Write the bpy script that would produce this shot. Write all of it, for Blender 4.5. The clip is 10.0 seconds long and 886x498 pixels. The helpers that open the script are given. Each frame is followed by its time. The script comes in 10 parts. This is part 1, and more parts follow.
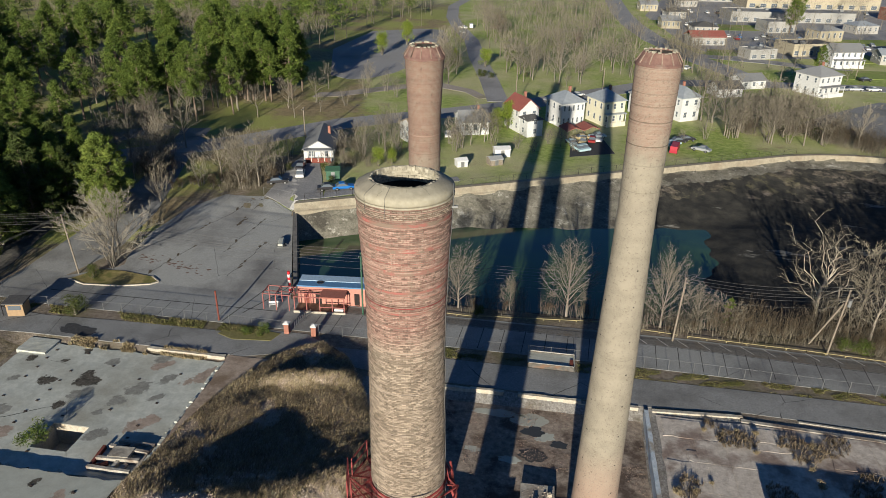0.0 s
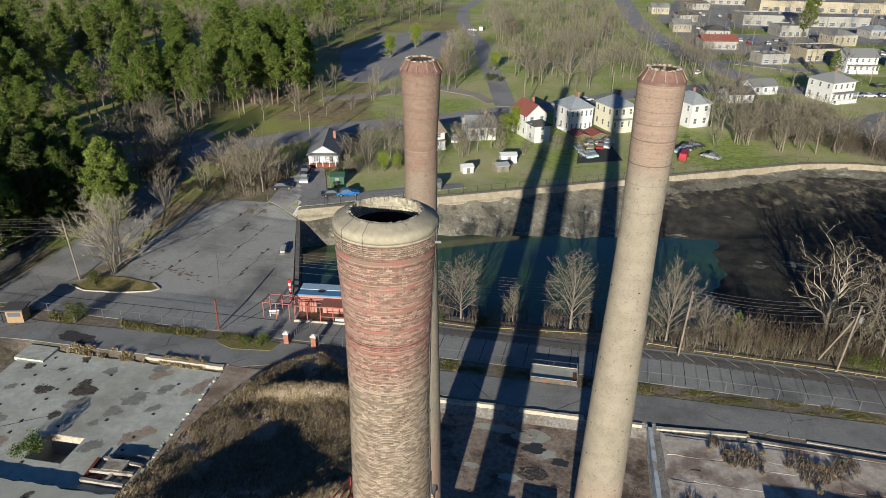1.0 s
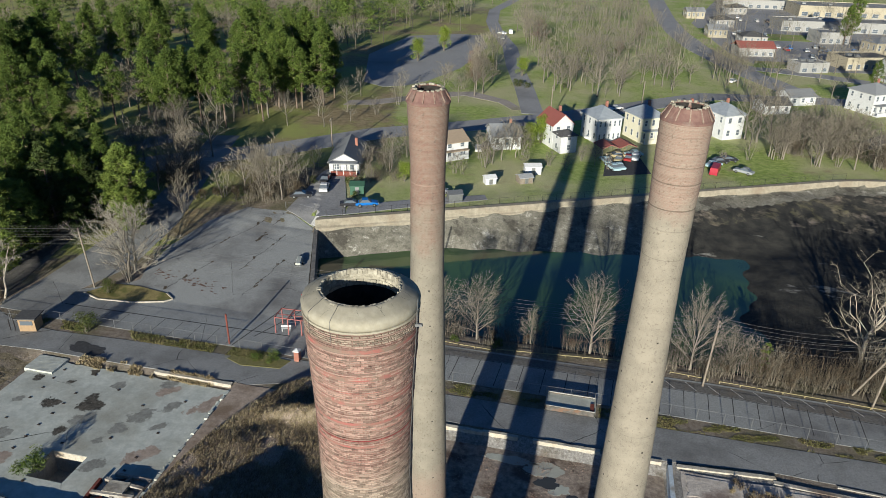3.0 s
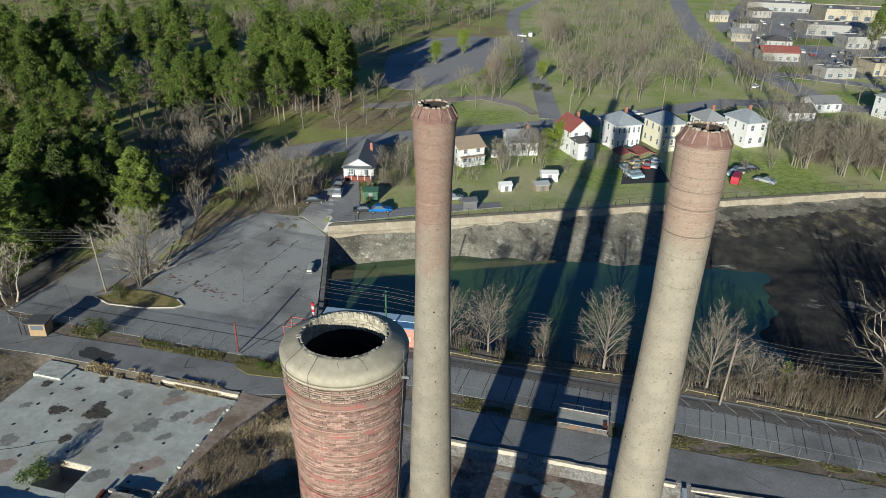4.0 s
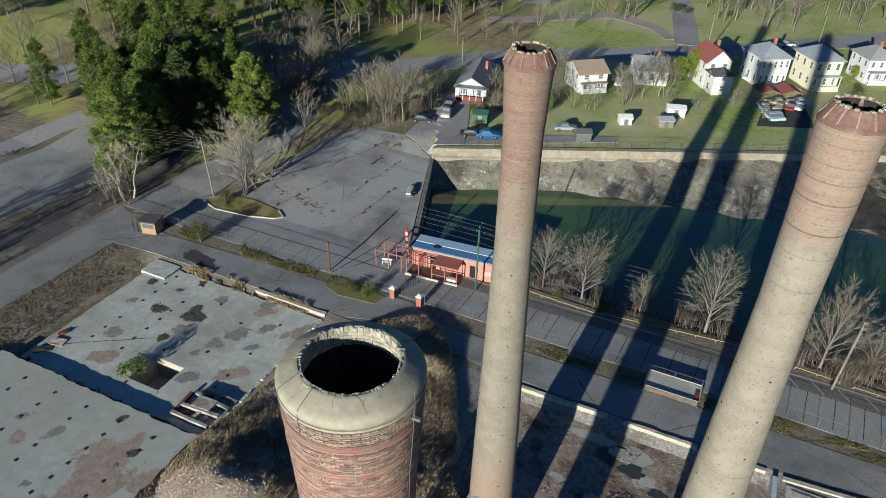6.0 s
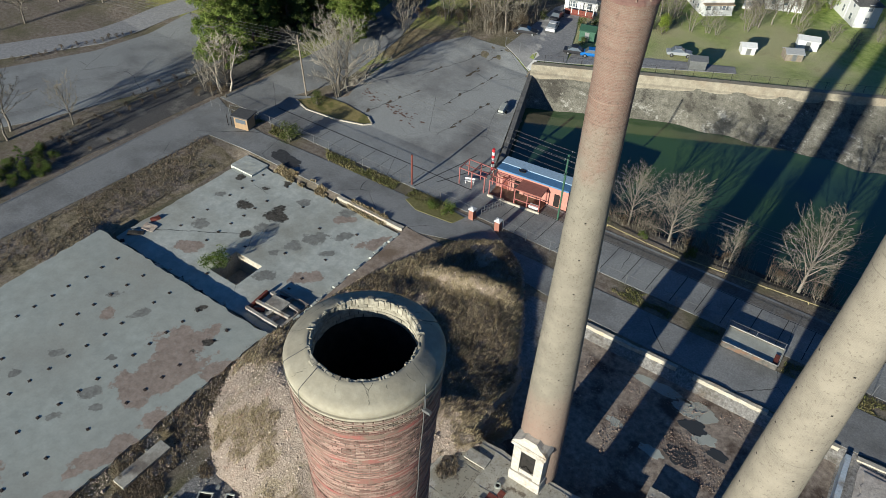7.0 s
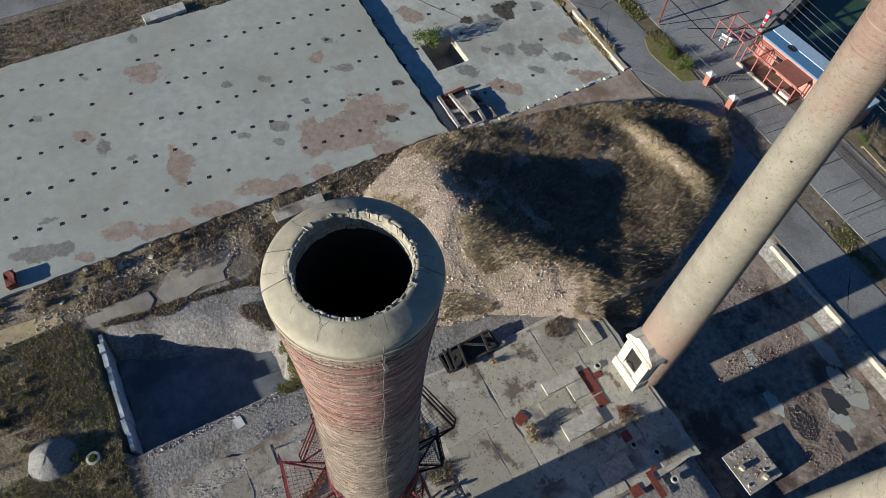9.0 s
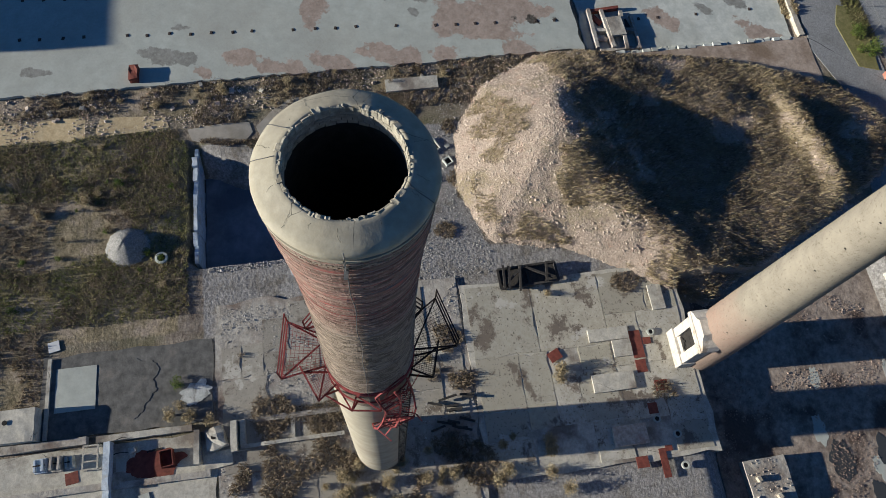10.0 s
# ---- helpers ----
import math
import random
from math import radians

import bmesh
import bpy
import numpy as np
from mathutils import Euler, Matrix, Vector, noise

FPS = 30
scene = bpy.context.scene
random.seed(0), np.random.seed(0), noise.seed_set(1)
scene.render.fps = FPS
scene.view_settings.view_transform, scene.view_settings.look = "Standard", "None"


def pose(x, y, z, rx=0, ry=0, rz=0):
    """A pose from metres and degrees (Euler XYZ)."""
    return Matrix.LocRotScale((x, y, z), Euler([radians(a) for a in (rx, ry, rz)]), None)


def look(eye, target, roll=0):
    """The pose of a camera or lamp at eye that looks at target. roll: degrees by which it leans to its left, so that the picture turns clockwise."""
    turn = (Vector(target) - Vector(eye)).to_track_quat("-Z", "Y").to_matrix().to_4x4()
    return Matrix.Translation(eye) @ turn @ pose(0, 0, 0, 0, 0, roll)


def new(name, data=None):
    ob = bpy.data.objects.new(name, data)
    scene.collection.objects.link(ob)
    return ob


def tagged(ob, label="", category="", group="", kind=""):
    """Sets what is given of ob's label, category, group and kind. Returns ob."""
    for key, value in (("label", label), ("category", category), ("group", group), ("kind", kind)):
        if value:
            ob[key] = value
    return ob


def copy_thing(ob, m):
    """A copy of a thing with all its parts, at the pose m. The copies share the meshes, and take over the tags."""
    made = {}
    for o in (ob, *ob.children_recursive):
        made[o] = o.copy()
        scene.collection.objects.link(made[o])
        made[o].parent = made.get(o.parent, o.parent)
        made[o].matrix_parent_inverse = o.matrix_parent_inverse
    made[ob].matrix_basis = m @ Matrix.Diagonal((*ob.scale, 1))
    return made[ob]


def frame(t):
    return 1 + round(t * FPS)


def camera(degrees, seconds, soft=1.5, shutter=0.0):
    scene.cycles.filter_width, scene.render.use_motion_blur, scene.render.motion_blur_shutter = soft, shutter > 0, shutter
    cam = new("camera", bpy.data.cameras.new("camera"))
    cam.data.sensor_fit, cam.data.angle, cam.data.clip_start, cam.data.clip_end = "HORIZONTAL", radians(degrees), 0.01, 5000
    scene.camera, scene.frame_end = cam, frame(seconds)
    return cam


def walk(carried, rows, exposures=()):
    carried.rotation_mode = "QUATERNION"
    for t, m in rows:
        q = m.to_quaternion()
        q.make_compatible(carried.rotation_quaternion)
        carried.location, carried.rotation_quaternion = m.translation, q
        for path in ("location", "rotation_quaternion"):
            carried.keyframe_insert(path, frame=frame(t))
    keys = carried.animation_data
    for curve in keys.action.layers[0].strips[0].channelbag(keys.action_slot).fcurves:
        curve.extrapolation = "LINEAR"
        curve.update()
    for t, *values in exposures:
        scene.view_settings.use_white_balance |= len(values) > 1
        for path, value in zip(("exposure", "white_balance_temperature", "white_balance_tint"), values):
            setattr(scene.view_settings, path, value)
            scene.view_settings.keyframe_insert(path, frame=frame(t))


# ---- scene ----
cam = camera(64.97, 10.0, soft=0.55)
PATH = [
    (0, (-1.888, -2.043, 54.965), (-2.168, -0.266, 54.091), 1.04),
    (0.5, (-1.508, -1.009, 55.285), (-1.802, 0.766, 54.412), 1.11),
    (1, (-1.219, 0.014, 55.593), (-1.526, 1.787, 54.720), 1.16),
    (1.5, (-0.974, 1.056, 55.931), (-1.298, 2.826, 55.057), 1.19),
    (2, (-0.810, 2.079, 56.265), (-1.150, 3.845, 55.390), 1.27),
    (2.5, (-0.669, 3.118, 56.558), (-1.029, 4.879, 55.682), 1.36),
    (4, (-0.176, 6.479, 57.422), (-0.610, 8.223, 56.544), 1.47),
    (4.5, (-0.024, 7.637, 57.619), (-0.487, 9.374, 56.741), 1.48),
    (5, (0.124, 8.915, 57.764), (-0.392, 10.613, 56.842), 1.55),
    (5.5, (0.263, 10.412, 57.907), (-0.341, 12.030, 56.897), 1.67),
    (6.8, (0.287, 14.408, 58.336), (-0.518, 15.728, 57.067), 2.37),
    (7, (0.260, 15.016, 58.376), (-0.569, 16.272, 57.059), 2.49),
    (7.5, (0.133, 16.524, 58.399), (-0.746, 17.615, 56.971), 2.94),
    (8, (-0.012, 18.094, 58.482), (-0.917, 19.010, 56.952), 3.40),
    (8.5, (-0.153, 19.687, 58.577), (-1.066, 20.414, 56.953), 3.92),
    (9, (-0.191, 21.238, 58.506), (-1.078, 21.781, 56.797), 4.49),
    (9.5, (-0.257, 22.675, 58.325), (-1.081, 23.046, 56.541), 5.35),
    (10, (-0.306, 23.960, 58.133), (-1.040, 24.143, 56.282), 6.62),
]
walk(cam, [(t, look(eye, target, roll)) for t, eye, target, roll in PATH],
     exposures=[(0.0, 0.55, 6450, 6), (2.5, 0.59, 6100, 5), (4.5, 0.57, 5930, 2), (7.0, 0.62, 5950, 3), (10.0, 0.83, 6050, 7)])

# ---- sun and sky: a low winter sun from the south ----
SUN_ELEV = radians(12.8)
world = bpy.data.worlds.new("sky")
scene.world = world
world.use_nodes = True
wn = world.node_tree.nodes
sky = wn.new("ShaderNodeTexSky")
sky.sky_type = "NISHITA"
sky.sun_disc = False
sky.sun_elevation = SUN_ELEV
sky.sun_rotation = radians(177)
sky.air_density, sky.dust_density, sky.ozone_density = 0.9, 0.05, 6.5
world.node_tree.links.new(sky.outputs[0], wn["Background"].inputs[0])
wn["Background"].inputs[1].default_value = 0.05
sun_data = bpy.data.lights.new("sun", "SUN")
sun_data.energy, sun_data.angle, sun_data.color = 5.3, radians(0.55), (1.0, 0.885, 0.725)
sun = new("sun", sun_data)
sun.matrix_world = look((0, 0, 0), (0.055, 1.0, -math.tan(SUN_ELEV)))

# ---- materials ----
def nodes_of(name, rough=0.9, metal=0.0):
    m = bpy.data.materials.new(name)
    m.use_nodes = True
    nt = m.node_tree
    bsdf = nt.nodes["Principled BSDF"]
    bsdf.inputs["Roughness"].default_value = rough
    bsdf.inputs["Metallic"].default_value = metal
    bsdf.inputs["Specular IOR Level"].default_value = 0.25
    return m, nt, bsdf


def nd(nt, kind, **kw):
    n = nt.nodes.new(kind)
    for k, v in kw.items():
        n.inputs[k].default_value = v
    return n


def place(nt, local):
    if local:
        return nt.nodes.new("ShaderNodeTexCoord").outputs["Object"]
    return nt.nodes.new("ShaderNodeNewGeometry").outputs["Position"]


def noise_of(nt, co, scale, detail=6.0, rough=0.6, lo=0.35, hi=0.65):
    n = nd(nt, "ShaderNodeTexNoise", Scale=scale, Detail=detail, Roughness=rough)
    nt.links.new(co, n.inputs["Vector"])
    r = nd(nt, "ShaderNodeMapRange")
    r.inputs[1].default_value, r.inputs[2].default_value = lo, hi
    nt.links.new(n.outputs[0], r.inputs[0])
    return r.outputs[0]


def mixc(nt, fac, a, b, blend="MIX"):
    n = nt.nodes.new("ShaderNodeMix")
    n.data_type, n.blend_type = "RGBA", blend
    if isinstance(fac, (int, float)):
        n.inputs[0].default_value = fac
    else:
        nt.links.new(fac, n.inputs[0])
    for v, k in ((a, 6), (b, 7)):
        if isinstance(v, tuple):
            n.inputs[k].default_value = (*v, 1)
        else:
            nt.links.new(v, n.inputs[k])
    return n.outputs[2]


def math_of(nt, op, a, b):
    n = nt.nodes.new("ShaderNodeMath")
    n.operation = op
    for v, k in ((a, 0), (b, 1)):
        if isinstance(v, (int, float)):
            n.inputs[k].default_value = v
        else:
            nt.links.new(v, n.inputs[k])
    return n.outputs[0]


def bump_to(nt, bsdf, h, strength, dist):
    b = nd(nt, "ShaderNodeBump", Strength=strength, Distance=dist)
    nt.links.new(h, b.inputs["Height"])
    nt.links.new(b.outputs[0], bsdf.inputs["Normal"])


def vary(nt, col, amount):
    """Each object or island takes a slightly different brightness."""
    info = nt.nodes.new("ShaderNodeObjectInfo")
    geo = nt.nodes.new("ShaderNodeNewGeometry")
    r = math_of(nt, "FRACT", math_of(nt, "ADD", info.outputs["Random"], geo.outputs["Random Per Island"]), 0)
    v = math_of(nt, "ADD", math_of(nt, "MULTIPLY", r, 2 * amount), 1 - amount)
    h = nt.nodes.new("ShaderNodeHueSaturation")
    nt.links.new(v, h.inputs["Value"])
    nt.links.new(col, h.inputs["Color"])
    return h.outputs[0]


def speckle(nt, co, col, deep=0.68):
    """Grit: small light and dark flecks."""
    fleck = mixc(nt, noise_of(nt, co, 4.5, 7, 0.8, 0.34, 0.66), (deep, deep, deep), (2.0 - deep, 2.0 - deep, 2.0 - deep))
    return mixc(nt, 1.0, col, fleck, "MULTIPLY")


def surf(name, a, b, fine=4.0, c=None, big=0.15, cut=(0.5, 0.62), rough=0.9, metal=0.0, bump=0.3, dist=0.03, local=False, spread=0.0, cracks=0.0, crack_col=(0.02, 0.02, 0.02), stains=(), grit=0.8):
    m, nt, bsdf = nodes_of(name, rough, metal)
    co = place(nt, local)
    f = noise_of(nt, co, fine, 8)
    col = mixc(nt, f, a, b)
    if c:
        col = mixc(nt, noise_of(nt, co, big, 7, 0.62, *cut), col, c)
    if cracks:
        w = nd(nt, "ShaderNodeTexNoise", Scale=0.35, Detail=5.0)
        nt.links.new(co, w.inputs["Vector"])
        wv = mixc(nt, 0.6, co, w.outputs[1], "ADD")
        v = nd(nt, "ShaderNodeTexVoronoi", Scale=cracks)
        v.feature = "DISTANCE_TO_EDGE"
        nt.links.new(wv, v.inputs["Vector"])
        r = nd(nt, "ShaderNodeMapRange")
        r.inputs[1].default_value, r.inputs[2].default_value = 0.0008, 0.0028
        r.inputs[3].default_value, r.inputs[4].default_value = 1, 0
        nt.links.new(v.outputs["Distance"], r.inputs[0])
        part_mask = math_of(nt, "MULTIPLY", r.outputs[0], noise_of(nt, co, cracks * 1.3, 3, 0.5, 0.48, 0.55))
        col = mixc(nt, part_mask, col, crack_col)
    for key, ca, cb in stains:
        at = nt.nodes.new("ShaderNodeAttribute")
        at.attribute_name = key
        e = math_of(nt, "ADD", at.outputs["Fac"], math_of(nt, "MULTIPLY", math_of(nt, "SUBTRACT", noise_of(nt, co, 0.55, 9, 0.72, 0.2, 0.8), 0.5), 1.1))
        edge = nd(nt, "ShaderNodeMapRange")
        edge.inputs[1].default_value, edge.inputs[2].default_value = 0.44, 0.54
        nt.links.new(e, edge.inputs[0])
        worn = math_of(nt, "MULTIPLY", edge.outputs[0], noise_of(nt, co, 3.0, 6, 0.7, 0.1, 0.45))
        col = mixc(nt, worn, col, mixc(nt, noise_of(nt, co, 1.6, 8, 0.7), ca, cb))
    if not local:
        col = speckle(nt, co, col, grit)
    if spread:
        col = vary(nt, col, spread)
    nt.links.new(col, bsdf.inputs["Base Color"])
    if bump:
        bump_to(nt, bsdf, noise_of(nt, co, fine * 2.2, 8, 0.65, 0.2, 0.8), bump, dist)
    return m


def plain(name, col, rough=0.6, metal=0.0, spread=0.06, dirt=0.2):
    dark = tuple(v * (1 - dirt) for v in col)
    return surf(name, col, dark, 3.0, rough=rough, metal=metal, bump=0.1, dist=0.01, local=True, spread=spread)


ASPHALT = surf("old_asphalt", (0.24, 0.25, 0.252), (0.315, 0.325, 0.325), 5.0, (0.13, 0.13, 0.135), 0.09, (0.45, 0.7), 0.92, bump=0.25, cracks=0.09)
ROADTAR = surf("worn_road", (0.2, 0.207, 0.212), (0.275, 0.28, 0.28), 6.0, (0.12, 0.12, 0.12), 0.12, (0.45, 0.7), 0.9, bump=0.25, cracks=0.07)
FARTAR = surf("far_tar", (0.25, 0.25, 0.26), (0.34, 0.34, 0.34), 2.0, (0.21, 0.21, 0.215), 0.06, (0.5, 0.7), 0.9, bump=0.1)
DARKTAR = surf("fresh_tar", (0.045, 0.047, 0.052), (0.065, 0.066, 0.07), 2.0, rough=0.85, bump=0.1)
EASTFLOOR = surf("pale_ruined_floor", (0.4, 0.36, 0.32), (0.56, 0.51, 0.46), 1.2, (0.24, 0.19, 0.165), 0.2, (0.5, 0.62), 0.92, bump=0.5, dist=0.06)
STAINS = (("silt", (0.25, 0.2, 0.165), (0.38, 0.315, 0.27)), ("grey", (0.17, 0.17, 0.155), (0.28, 0.285, 0.265)), ("scar", (0.03, 0.028, 0.024), (0.11, 0.1, 0.085)))
SLAB = surf("slab_concrete", (0.35, 0.375, 0.345), (0.43, 0.46, 0.425), 0.9, (0.33, 0.335, 0.3), 0.07, (0.4, 0.7), 0.85, bump=0.15, stains=STAINS, grit=0.93)
SLABB = surf("pale_slab_concrete", (0.4, 0.425, 0.395), (0.525, 0.545, 0.505), 1.2, (0.3, 0.3, 0.26), 0.12, (0.45, 0.7), 0.85, bump=0.2, cracks=0.05, stains=STAINS, grit=0.9)
PAD = surf("stained_pad_concrete", (0.37, 0.355, 0.31), (0.5, 0.475, 0.41), 1.6, (0.19, 0.165, 0.14), 0.22, (0.5, 0.62), 0.88, bump=0.3, cracks=0.16)
RUINFLOOR = surf("ruined_floor", (0.27, 0.25, 0.22), (0.43, 0.405, 0.36), 1.2, (0.18, 0.14, 0.115), 0.2, (0.5, 0.62), 0.92, bump=0.5, dist=0.06)
WHITEWALL = surf("chalky_white_wall", (0.36, 0.33, 0.275), (0.49, 0.455, 0.385), 2.5, (0.45, 0.38, 0.28), 0.6, (0.55, 0.66), 0.88, bump=0.5)
POOLWALL = surf("pale_blue_render", (0.38, 0.45, 0.52), (0.5, 0.55, 0.6), 2.0, (0.3, 0.28, 0.25), 0.5, (0.52, 0.66), 0.9, bump=0.4)
BANKWALL = surf("bank_concrete", (0.24, 0.215, 0.168), (0.33, 0.3, 0.235), 1.0, (0.24, 0.2, 0.15), 0.2, (0.5, 0.65), 0.9, bump=0.3)
CEMENT = surf("cap_cement", (0.31, 0.285, 0.22), (0.375, 0.35, 0.28), 3.0, (0.26, 0.24, 0.195), 0.8, (0.45, 0.7), 0.88, bump=0.25, dist=0.02, cracks=0.5, grit=0.92)
RIMSTONE = surf("rim_stone", (0.27, 0.25, 0.2), (0.4, 0.375, 0.305), 6.0, (0.2, 0.18, 0.14), 2.0, (0.5, 0.7), 0.92, bump=0.6, dist=0.02, spread=0.18)
# Soot of the flues; the same black stands for unlit depth in holes.
SOOTDARK = surf("soot_and_hole_dark", (0.016, 0.015, 0.014), (0.035, 0.032, 0.03), 3.0, rough=0.95, bump=0.4)
RUBBLE = surf("rubble_stone", (0.36, 0.29, 0.24), (0.56, 0.48, 0.4), 3.0, (0.38, 0.23, 0.175), 0.5, (0.56, 0.7), 0.95, bump=0.6, spread=0.28)
REDPAINT = plain("oxide_red_paint", (0.28, 0.06, 0.06), 0.7, 0.0, 0.25, 0.55)
REDPLATE = plain("rusty_red_plate", (0.2, 0.06, 0.045), 0.8, 0.0, 0.1, 0.4)
DARKSTEEL = plain("dark_steel", (0.035, 0.03, 0.03), 0.6, 0.6)
GALV = plain("galvanised_steel", (0.3, 0.31, 0.32), 0.5, 0.7)
WIRE = plain("wire", (0.16, 0.16, 0.16), 0.6, 0.4)
POLEWOOD = surf("pole_wood", (0.17, 0.14, 0.11), (0.26, 0.23, 0.19), 3.0, rough=0.9, local=True)
DARKWOOD = surf("charred_timber", (0.025, 0.024, 0.024), (0.06, 0.055, 0.05), 5.0, rough=0.9, local=True, spread=0.2)
GREENPAINT = plain("green_paint", (0.05, 0.12, 0.08))
BLUEROOF = plain("blue_roof_paint", (0.1, 0.22, 0.4), 0.6)
PINKWALL = surf("pink_stucco", (0.4, 0.19, 0.155), (0.48, 0.24, 0.195), 2.0, rough=0.85, bump=0.2, local=True)
PINKTRIM = plain("dusky_red_trim", (0.32, 0.12, 0.11), 0.7)
BROWNROOF = plain("red_brown_roof", (0.33, 0.13, 0.1), 0.75)
YELLOW = plain("faded_yellow_paint", (0.36, 0.31, 0.16))
WHITEPAINT = surf("white_paint", (0.6, 0.61, 0.62), (0.51, 0.52, 0.53), 2.0, rough=0.6, bump=0.05, local=True, spread=0.05)
CREAMPAINT = surf("cream_paint", (0.64, 0.61, 0.48), (0.57, 0.55, 0.44), 2.0, rough=0.6, bump=0.05, local=True)
GREYROOF = surf("grey_shingle", (0.2, 0.21, 0.22), (0.27, 0.28, 0.29), 4.0, rough=0.9, bump=0.2, local=True, spread=0.2)
DARKROOF = surf("dark_shingle", (0.07, 0.07, 0.075), (0.11, 0.11, 0.11), 4.0, rough=0.9, bump=0.2, local=True)
SILVERROOF = surf("silver_metal_roof", (0.33, 0.37, 0.41), (0.42, 0.455, 0.49), 1.0, rough=0.5, metal=0.3, bump=0.05, local=True)
REDROOF = surf("red_metal_roof", (0.22, 0.075, 0.062), (0.29, 0.1, 0.085), 2.0, rough=0.7, local=True)
TANWALL = plain("tan_wall", (0.4, 0.36, 0.27))
BRICKRED = surf("far_brick", (0.26, 0.11, 0.08), (0.33, 0.16, 0.12), 2.0, rough=0.9, local=True)
GLASS, gnt, gb = nodes_of("window_glass", 0.08)
gb.inputs["Base Color"].default_value = (0.11, 0.13, 0.155, 1)
gb.inputs["Specular IOR Level"].default_value = 0.6
TYRE = plain("tyre_rubber", (0.02, 0.02, 0.02), 0.9)
BARK = surf("grey_bark", (0.14, 0.125, 0.105), (0.24, 0.215, 0.18), 6.0, rough=0.95, local=True, spread=0.2)
TWIG = surf("bare_twigs", (0.13, 0.115, 0.088), (0.24, 0.215, 0.17), 2.0, rough=0.95, bump=0, local=True, spread=0.25)
PALETWIG = surf("pale_twigs", (0.22, 0.2, 0.165), (0.33, 0.3, 0.25), 2.0, rough=0.95, bump=0, local=True, spread=0.25)
PALEBARK = surf("pale_bark", (0.36, 0.32, 0.26), (0.46, 0.42, 0.35), 2.0, (0.25, 0.2, 0.16), 1.0, (0.5, 0.65), 0.9, local=True)
PINEBARK = surf("pine_bark", (0.13, 0.1, 0.08), (0.21, 0.165, 0.13), 4.0, rough=0.95, local=True)


def leaf_mat(name, a, b, spread=0.35):
    m, nt, bsdf = nodes_of(name, 0.75)
    co = place(nt, True)
    col = mixc(nt, noise_of(nt, co, 0.5, 3), a, b)
    nt.links.new(vary(nt, col, spread), bsdf.inputs["Base Color"])
    tr = nt.nodes.new("ShaderNodeBsdfTranslucent")
    nt.links.new(col, tr.inputs["Color"])
    mx = nd(nt, "ShaderNodeMixShader", Fac=0.25)
    nt.links.new(bsdf.outputs[0], mx.inputs[1])
    nt.links.new(tr.outputs[0], mx.inputs[2])
    nt.links.new(mx.outputs[0], nt.nodes["Material Output"].inputs[0])
    return m


NEEDLES = leaf_mat("pine_needles", (0.06, 0.1, 0.02), (0.15, 0.2, 0.04))
BUSHLEAF = leaf_mat("bush_leaf", (0.05, 0.075, 0.02), (0.11, 0.12, 0.035))
SPRINGLEAF = leaf_mat("spring_leaf", (0.17, 0.24, 0.03), (0.25, 0.3, 0.05))
REDBUD = leaf_mat("red_buds", (0.16, 0.07, 0.06), (0.24, 0.12, 0.09))
DRYGRASS = leaf_mat("dry_grass", (0.27, 0.215, 0.13), (0.4, 0.34, 0.22), 0.4)
GREENGRASS = leaf_mat("rough_grass", (0.13, 0.14, 0.045), (0.26, 0.23, 0.11), 0.4)
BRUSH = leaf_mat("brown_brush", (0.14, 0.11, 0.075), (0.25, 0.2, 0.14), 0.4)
THICKET = leaf_mat("thicket_stems", (0.07, 0.054, 0.036), (0.145, 0.11, 0.07), 0.4)
IVY = leaf_mat("ivy_leaf", (0.06, 0.1, 0.02), (0.12, 0.15, 0.03))

# ground: earth, lawn, leaf litter and mud blended by weights stored on the sheet
GROUND, nt, bsdf = nodes_of("ground", 0.95)
co = place(nt, False)


def weight(nt, key):
    a = nt.nodes.new("ShaderNodeAttribute")
    a.attribute_name = key
    e = math_of(nt, "ADD", a.outputs["Fac"], math_of(nt, "MULTIPLY", math_of(nt, "SUBTRACT", noise_of(nt, co, 0.35, 6, 0.65, 0.2, 0.8), 0.5), 0.7))
    r = nd(nt, "ShaderNodeMapRange")
    r.inputs[1].default_value, r.inputs[2].default_value = 0.4, 0.6
    nt.links.new(e, r.inputs[0])
    return r.outputs[0]


def streaked(nt, co):
    """Coordinates drawn out along the shore."""
    mp = nt.nodes.new("ShaderNodeMapping")
    mp.inputs["Scale"].default_value = (0.55, 1.8, 1.0)
    nt.links.new(co, mp.inputs["Vector"])
    return mp.outputs[0]


earth = mixc(nt, noise_of(nt, co, 1.5, 8), (0.15, 0.12, 0.095), (0.26, 0.225, 0.185))
earth = mixc(nt, noise_of(nt, co, 0.12, 6, 0.6, 0.45, 0.65), earth, (0.13, 0.12, 0.07))
lawn = mixc(nt, noise_of(nt, co, 0.8, 8), (0.2, 0.28, 0.055), (0.38, 0.44, 0.14))
lawn = mixc(nt, noise_of(nt, co, 0.045, 6, 0.6, 0.42, 0.6), lawn, (0.44, 0.43, 0.23))
lawn = mixc(nt, noise_of(nt, co, 0.17, 7, 0.7, 0.57, 0.72), lawn, (0.33, 0.28, 0.16))
litter = mixc(nt, noise_of(nt, co, 0.9, 8), (0.2, 0.155, 0.085), (0.33, 0.27, 0.16))
litter = mixc(nt, noise_of(nt, co, 0.05, 5, 0.6, 0.42, 0.54), litter, (0.3, 0.32, 0.1))
mud = mixc(nt, noise_of(nt, co, 0.5, 8), (0.022, 0.023, 0.023), (0.052, 0.05, 0.044))
